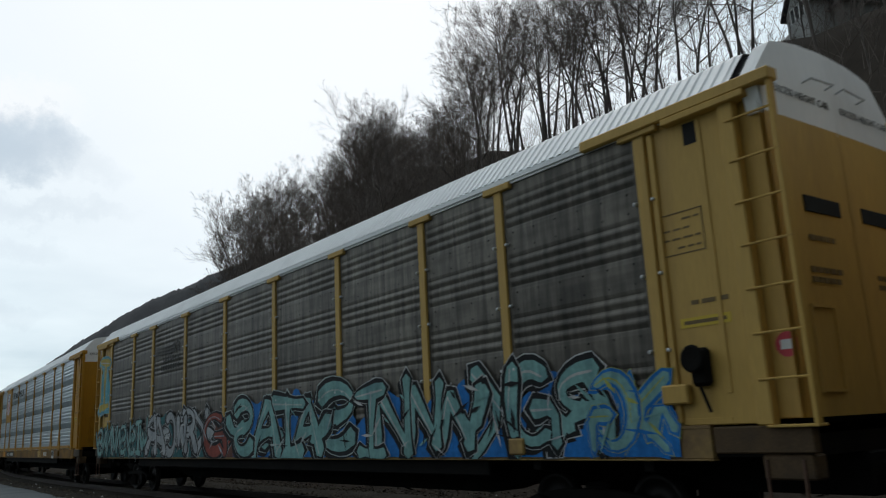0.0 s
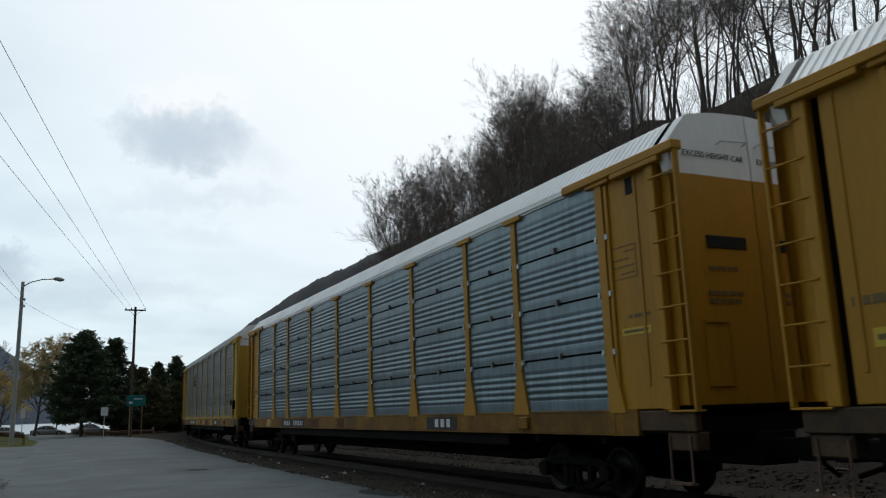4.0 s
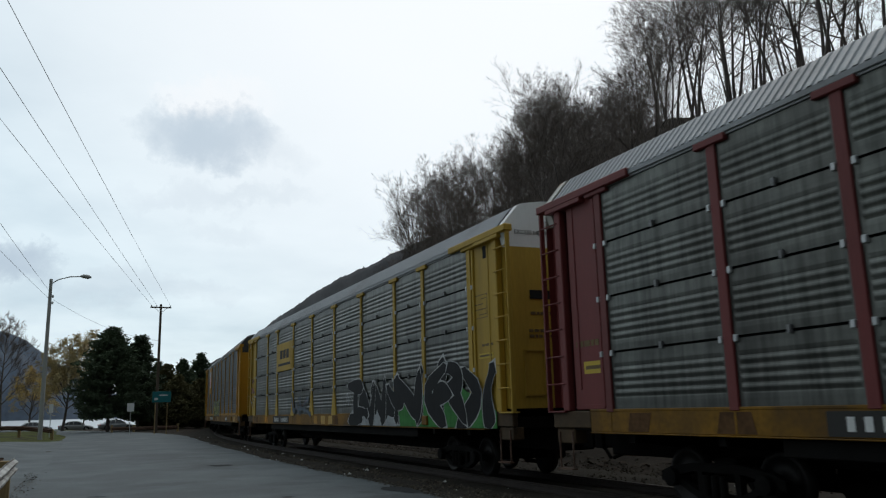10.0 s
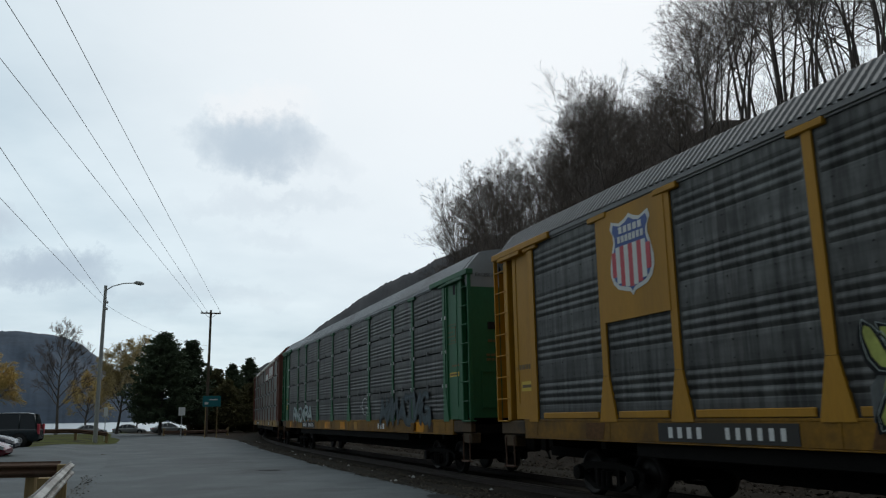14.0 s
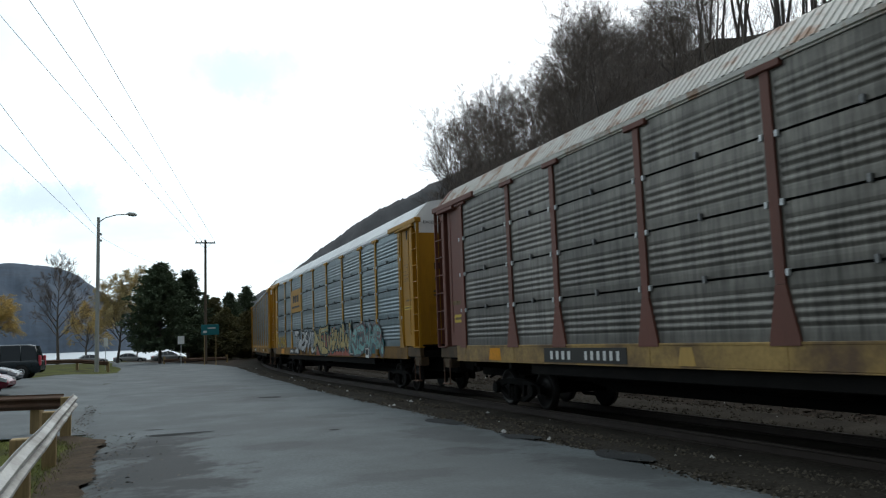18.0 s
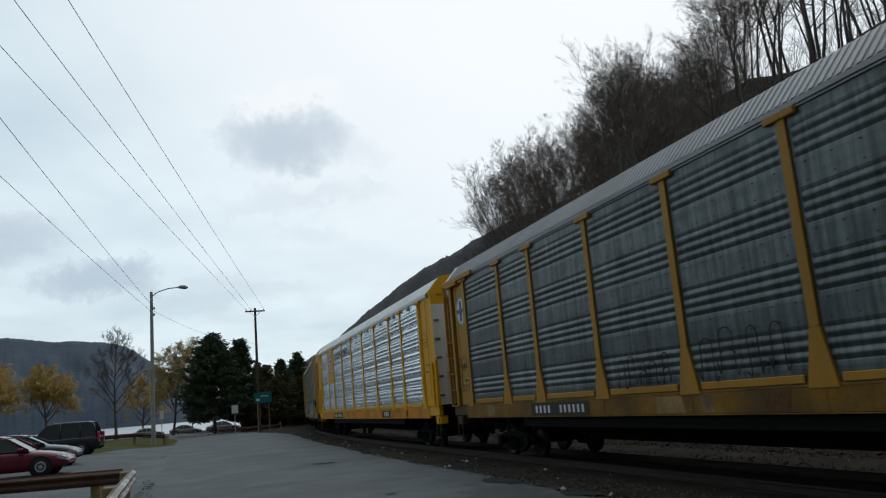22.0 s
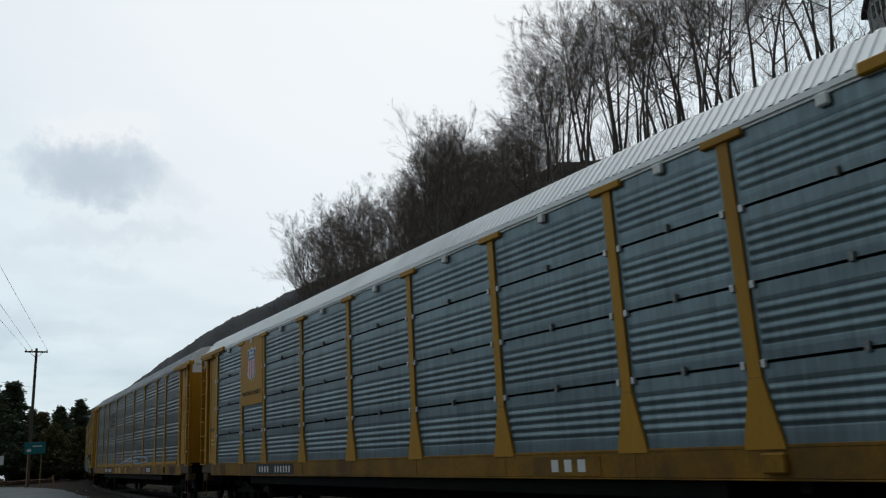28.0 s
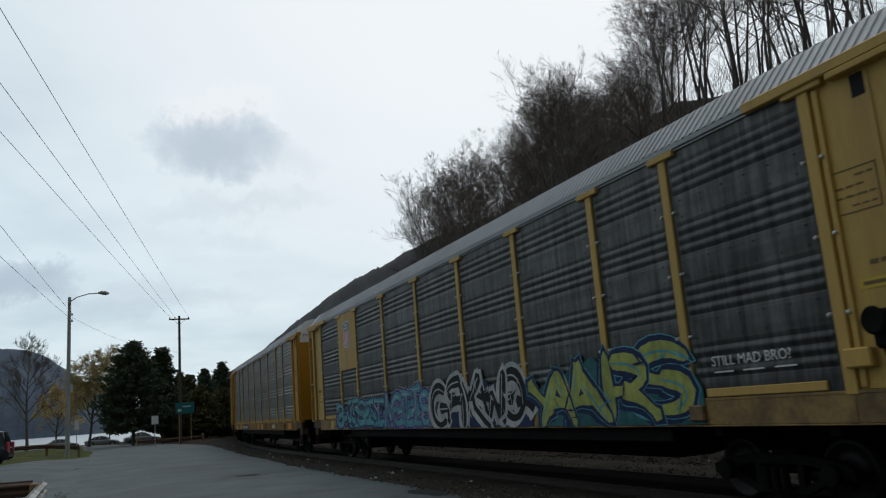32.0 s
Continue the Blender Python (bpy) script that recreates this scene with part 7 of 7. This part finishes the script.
# ---- parked vehicles ----
SEDAN = ((-1.0, 0.78, 0.42, 0.68, 0.71), (-0.975, 0.88, 0.33, 0.82, 0.87), (-0.88, 0.96, 0.25, 0.90, 0.98), (-0.6, 1.0, 0.21, 0.93, 1.01), (-0.2, 1.0, 0.20, 0.91, 0.99), (0.3, 1.0, 0.20, 0.89, 0.97), (0.46, 0.99, 0.20, 0.86, 0.94),
         (0.7, 0.97, 0.22, 0.79, 0.86), (0.88, 0.92, 0.25, 0.70, 0.76), (0.97, 0.84, 0.31, 0.58, 0.62), (1.0, 0.74, 0.38, 0.50, 0.53))
WAGON = ((-1.0, 0.86, 0.45, 0.94, 0.97), (-0.98, 0.93, 0.36, 1.0, 1.03), (-0.9, 0.97, 0.28, 1.02, 1.05), (-0.4, 1.0, 0.25, 1.02, 1.06), (0.2, 1.0, 0.25, 1.0, 1.05), (0.5, 0.99, 0.25, 0.97, 1.03), (0.75, 0.97, 0.27, 0.92, 0.98),
         (0.92, 0.93, 0.30, 0.84, 0.90), (0.98, 0.87, 0.36, 0.74, 0.80), (1.0, 0.80, 0.42, 0.62, 0.66))


def vehicle(kind, label, paint, m, length, width, height, boxy):
    """A parked car, nose towards +x: lofted body, glass, roof, wheels, lamps."""
    car = thing("parked_car", label, "car", m, group="parked cars")
    hl, hw = length / 2, width / 2
    rows = []
    for f, wf, zb, belt, top in (WAGON if boxy else SEDAN):
        w = hw * wf
        half = [(w * 0.82, zb), (w * 0.95, zb + 0.07), (w, zb + 0.35 * (belt - zb)), (w * 0.995, zb + 0.72 * (belt - zb)), (w * 0.965, belt - 0.05), (w * 0.91, belt), (w * 0.6, top - 0.012), (0, top)]
        rows.append([(f * hl, -y, z) for y, z in half] + [(f * hl, y, z) for y, z in half[-2::-1]])
    body = Geo().grid(rows, flip=True)
    n = len(rows[0])
    body.add(rows[0], [tuple(range(n))]).add(rows[-1], [tuple(range(n))[::-1]])
    part("body", body.mesh("body", paint, True), car)
    if boxy:
        cabin = [(-0.95, 1.02), (-0.86, height - 0.09), (-0.72, height - 0.01), (-0.2, height), (0.05, height - 0.01), (0.16, height - 0.07), (0.47, 1.0)]
    else:
        cabin = [(-0.73, 0.98), (-0.44, height - 0.07), (-0.28, height - 0.01), (-0.1, height), (0.03, height - 0.015), (0.13, height - 0.08), (0.46, 0.93)]
    foot, head = hw * 0.90, hw * 0.70
    side = [[(f * hl, sg * (foot if z < 1.05 else head), z) for f, z in cabin] for sg in (-1, 1)]
    top = Geo()
    strips = []
    for k in (-1.0, -0.94, -0.6, 0.0, 0.6, 0.94, 1.0):
        strips.append([(f * hl, k * (head + 0.025), z - (0.045 if abs(k) == 1 else 0.0) + 0.03 * (1 - k * k)) for f, z in cabin[1:-1]])
    top.grid(strips)
    part("roof", top.mesh("roof", paint, True), car)
    for c, sg in zip(side, (-1, 1)):
        part("side_window", Geo().add(c, [tuple(range(len(c)))]).mesh("side_window", GLASS), car, "dark glass")
        low, up = sg * (foot + 0.012), sg * (head + 0.02)
        for f0, f1 in ((cabin[0][0], cabin[1][0]), (cabin[-1][0], cabin[-2][0]), (-0.14, -0.13), (-0.58 if boxy else -0.43, -0.56 if boxy else -0.36)):
            part("pillar", Geo().tube([(f0 * hl, low, 0.96), (f1 * hl, up, height - 0.07)], 0.038, 6).mesh("pillar", paint, True), car)
    part("windscreen", Geo().add([side[0][-1], side[1][-1], side[1][-2], side[0][-2]], [(0, 1, 2, 3)]).mesh("windscreen", GLASS), car, "dark glass")
    part("rear_window", Geo().add([side[0][0], side[1][0], side[1][1], side[0][1]], [(3, 2, 1, 0)]).mesh("rear_window", GLASS), car, "dark glass")
    r = 0.37 if boxy else 0.338
    for sx in (-0.60, 0.63):
        for sy in (-1, 1):
            # black disc round the tyre stands in for the wheel well's shade
            part("wheel_arch", shared(("wheel_arch", r), lambda: Geo().lathe(((0.05, -0.05), (r + 0.055, -0.05), (r + 0.055, 0.05), (0.05, 0.05)), "y", 24), BLACK), car, m=pose(sx * hl, sy * (hw - 0.045), r))
            w = part("wheel", shared(("tyre", r), lambda: Geo().lathe(((0.2, -0.1), (r - 0.02, -0.1), (r, -0.07), (r, 0.07), (r - 0.02, 0.1), (0.2, 0.1)), "y", 24), RUBBER, True), car, m=pose(sx * hl, sy * (hw - 0.085), r))
            part("rim", shared("rim", lambda: Geo().lathe(((0.03, -0.108), (0.10, -0.098), (0.19, -0.104), (0.21, -0.09)), "y", 14).lathe(((0.03, 0.108), (0.10, 0.098), (0.19, 0.104), (0.21, 0.09)), "y", 14), RIMS), w, "silver alloy rim")
    for sy in (-1, 1):
        part("headlight", Geo().prism([(hl * 0.84, 0.60), (hl * 0.985, 0.50), (hl * 0.975, 0.62), (hl * 0.86, 0.73)], sy * hw * 0.60, sy * hw * 0.915).mesh("headlight", LAMPG), car, "clear headlight")
        part("tail_light", Geo().box(-hl - 0.01, -hl + 0.12, sy * hw * 0.62, sy * hw * 0.93, 0.70, 1.28 if boxy else 0.86, bev=0.03).mesh("tail_light", REDMARK), car, "red tail light")
        part("mirror", Geo().box(hl * 0.32, hl * 0.40, sy * (hw * 0.93), sy * (hw + 0.16), 0.92, 1.06, bev=0.03).mesh("mirror", paint), car)
        for f in (-0.33, 0.05):
            part("door_handle", Geo().box(f * hl - 0.09, f * hl + 0.09, sy * hw * 0.985, sy * (hw + 0.012), 0.76, 0.79, bev=0.008).mesh("door_handle", paint), car)
    return car


RIMS = mat("alloy rim", (0.48, 0.48, 0.49), 0.35, 0.7, vary=0.1)
LAMPG = mat("clear lamp glass", (0.40, 0.42, 0.44), 0.15, 0.1, vary=0.1, spec=0.8)
CAR_RED = mat("dark red car paint", (0.15, 0.006, 0.022), 0.18, vary=0.05, spec=0.6)
CAR_BLUE = mat("dark blue car paint", (0.015, 0.02, 0.035), 0.22, vary=0.05, spec=0.6)
CAR_GREEN = mat("dark green car paint", (0.010, 0.018, 0.022), 0.25, vary=0.05, spec=0.6)
CAR_WHITE = mat("silver car paint", (0.26, 0.265, 0.27), 0.3, 0.2, vary=0.05, spec=0.6)
vehicle("sedan", "dark red sedan parked on the asphalt", CAR_RED, pose(-6.7, 34.2, 0.02 + bank_lift(-6.7, 34.2), 0, 0, -4), 4.95, 1.84, 1.52, False)
vehicle("sedan", "dark blue sedan parked behind the red one", CAR_BLUE, pose(-6.9, 39.2, 0.02 + bank_lift(-6.9, 39.2), 0, 0, -3), 4.7, 1.8, 1.43, False)
vehicle("suv", "dark green estate wagon parked tail to the road", CAR_GREEN, pose(-7.3, 52.0, -0.02 + bank_lift(-7.3, 52), 0, 0, 176), 4.85, 1.92, 1.9, True)
vehicle("sedan", "silver car parked under the evergreens", CAR_WHITE, pose(*out_at(2.2, 118), -0.2, 0, 0, 8), 4.5, 1.8, 1.45, False)
vehicle("sedan", "silver car parked by the river", CAR_WHITE, pose(*out_at(-2.6, 128), -0.3, 0, 0, 10), 4.5, 1.8, 1.45, False)
vehicle("sedan", "pale car parked by the river bank", CAR_WHITE, pose(*out_at(-0.2, 126), -0.3, 0, 0, -6), 4.5, 1.8, 1.45, False)
vehicle("suv", "pale van parked by the river bank", CAR_WHITE, pose(*out_at(-7.4, 124), -0.4, 0, 0, 4), 4.8, 1.9, 1.9, True)

# ---- house on the hill ----
STUCCO = mat("grey stucco wall", (0.20, 0.20, 0.19), 0.9, vary=0.12)
SLATE = mat("dark slate roof", (0.045, 0.045, 0.05), 0.8, vary=0.25, bump=0.2)
TRIM = mat("pale gable trim", (0.42, 0.42, 0.41), 0.8, vary=0.08)
house = thing("house", "dark-roofed gabled house on the hilltop among trees", "house", pose(62.3, 27.5, land(62.3, 27.5) + 2.0, 0, 0, 62) @ Matrix.Scale(0.75, 4))
part("wall", Geo().box(-6.5, 6.5, -4, 4, -6.0, 4.2).mesh("wall", STUCCO), house)
part("roof", Geo().prism([(-4.6, 4.0), (4.6, 4.0), (0, 8.6)], -6.9, 6.9, "x").mesh("roof", SLATE), house)
gable = part("gable", Geo().prism([(-2.0, 0), (2.0, 0), (2.0, 5.4), (0, 8.2), (-2.0, 5.4)], 4.0, 6.2).mesh("gable", TRIM), house, m=pose(-2.5, 0, 0))
part("gable_roof", Geo().prism([(-2.5, 5.0), (0, 8.5), (2.5, 5.0), (2.5, 5.35), (0, 8.95), (-2.5, 5.35)], 0.5, 6.6).mesh("gable_roof", SLATE), house, m=pose(-2.5, 0, 0))
for a in (-3.3, -2.5, -1.7):
    w = part("window", Geo().box(a - 0.3, a + 0.3, 6.18, 6.26, 4.3, 5.7).mesh("window", GLASS), house)
    part("window_frame", Geo().box(a - 0.38, a - 0.3, 6.18, 6.3, 4.2, 5.8).box(a + 0.3, a + 0.38, 6.18, 6.3, 4.2, 5.8).box(a - 0.38, a + 0.38, 6.18, 6.3, 5.7, 5.8).mesh("window_frame", WHITE), w)
for a in (1.0, 3.0, 5.0):
    w = part("window", Geo().box(a - 0.45, a + 0.45, 3.98, 4.06, 1.6, 3.3).mesh("window", GLASS), house)
    part("window_frame", Geo().box(a - 0.53, a - 0.45, 3.98, 4.1, 1.5, 3.4).box(a + 0.45, a + 0.53, 3.98, 4.1, 1.5, 3.4).box(a - 0.53, a + 0.53, 3.98, 4.1, 3.3, 3.4).mesh("window_frame", WHITE), w)
part("chimney", Geo().box(2.8, 3.8, -0.5, 0.5, 6.0, 10.0, bev=0.03).mesh("chimney", BROWN), house)


motions()
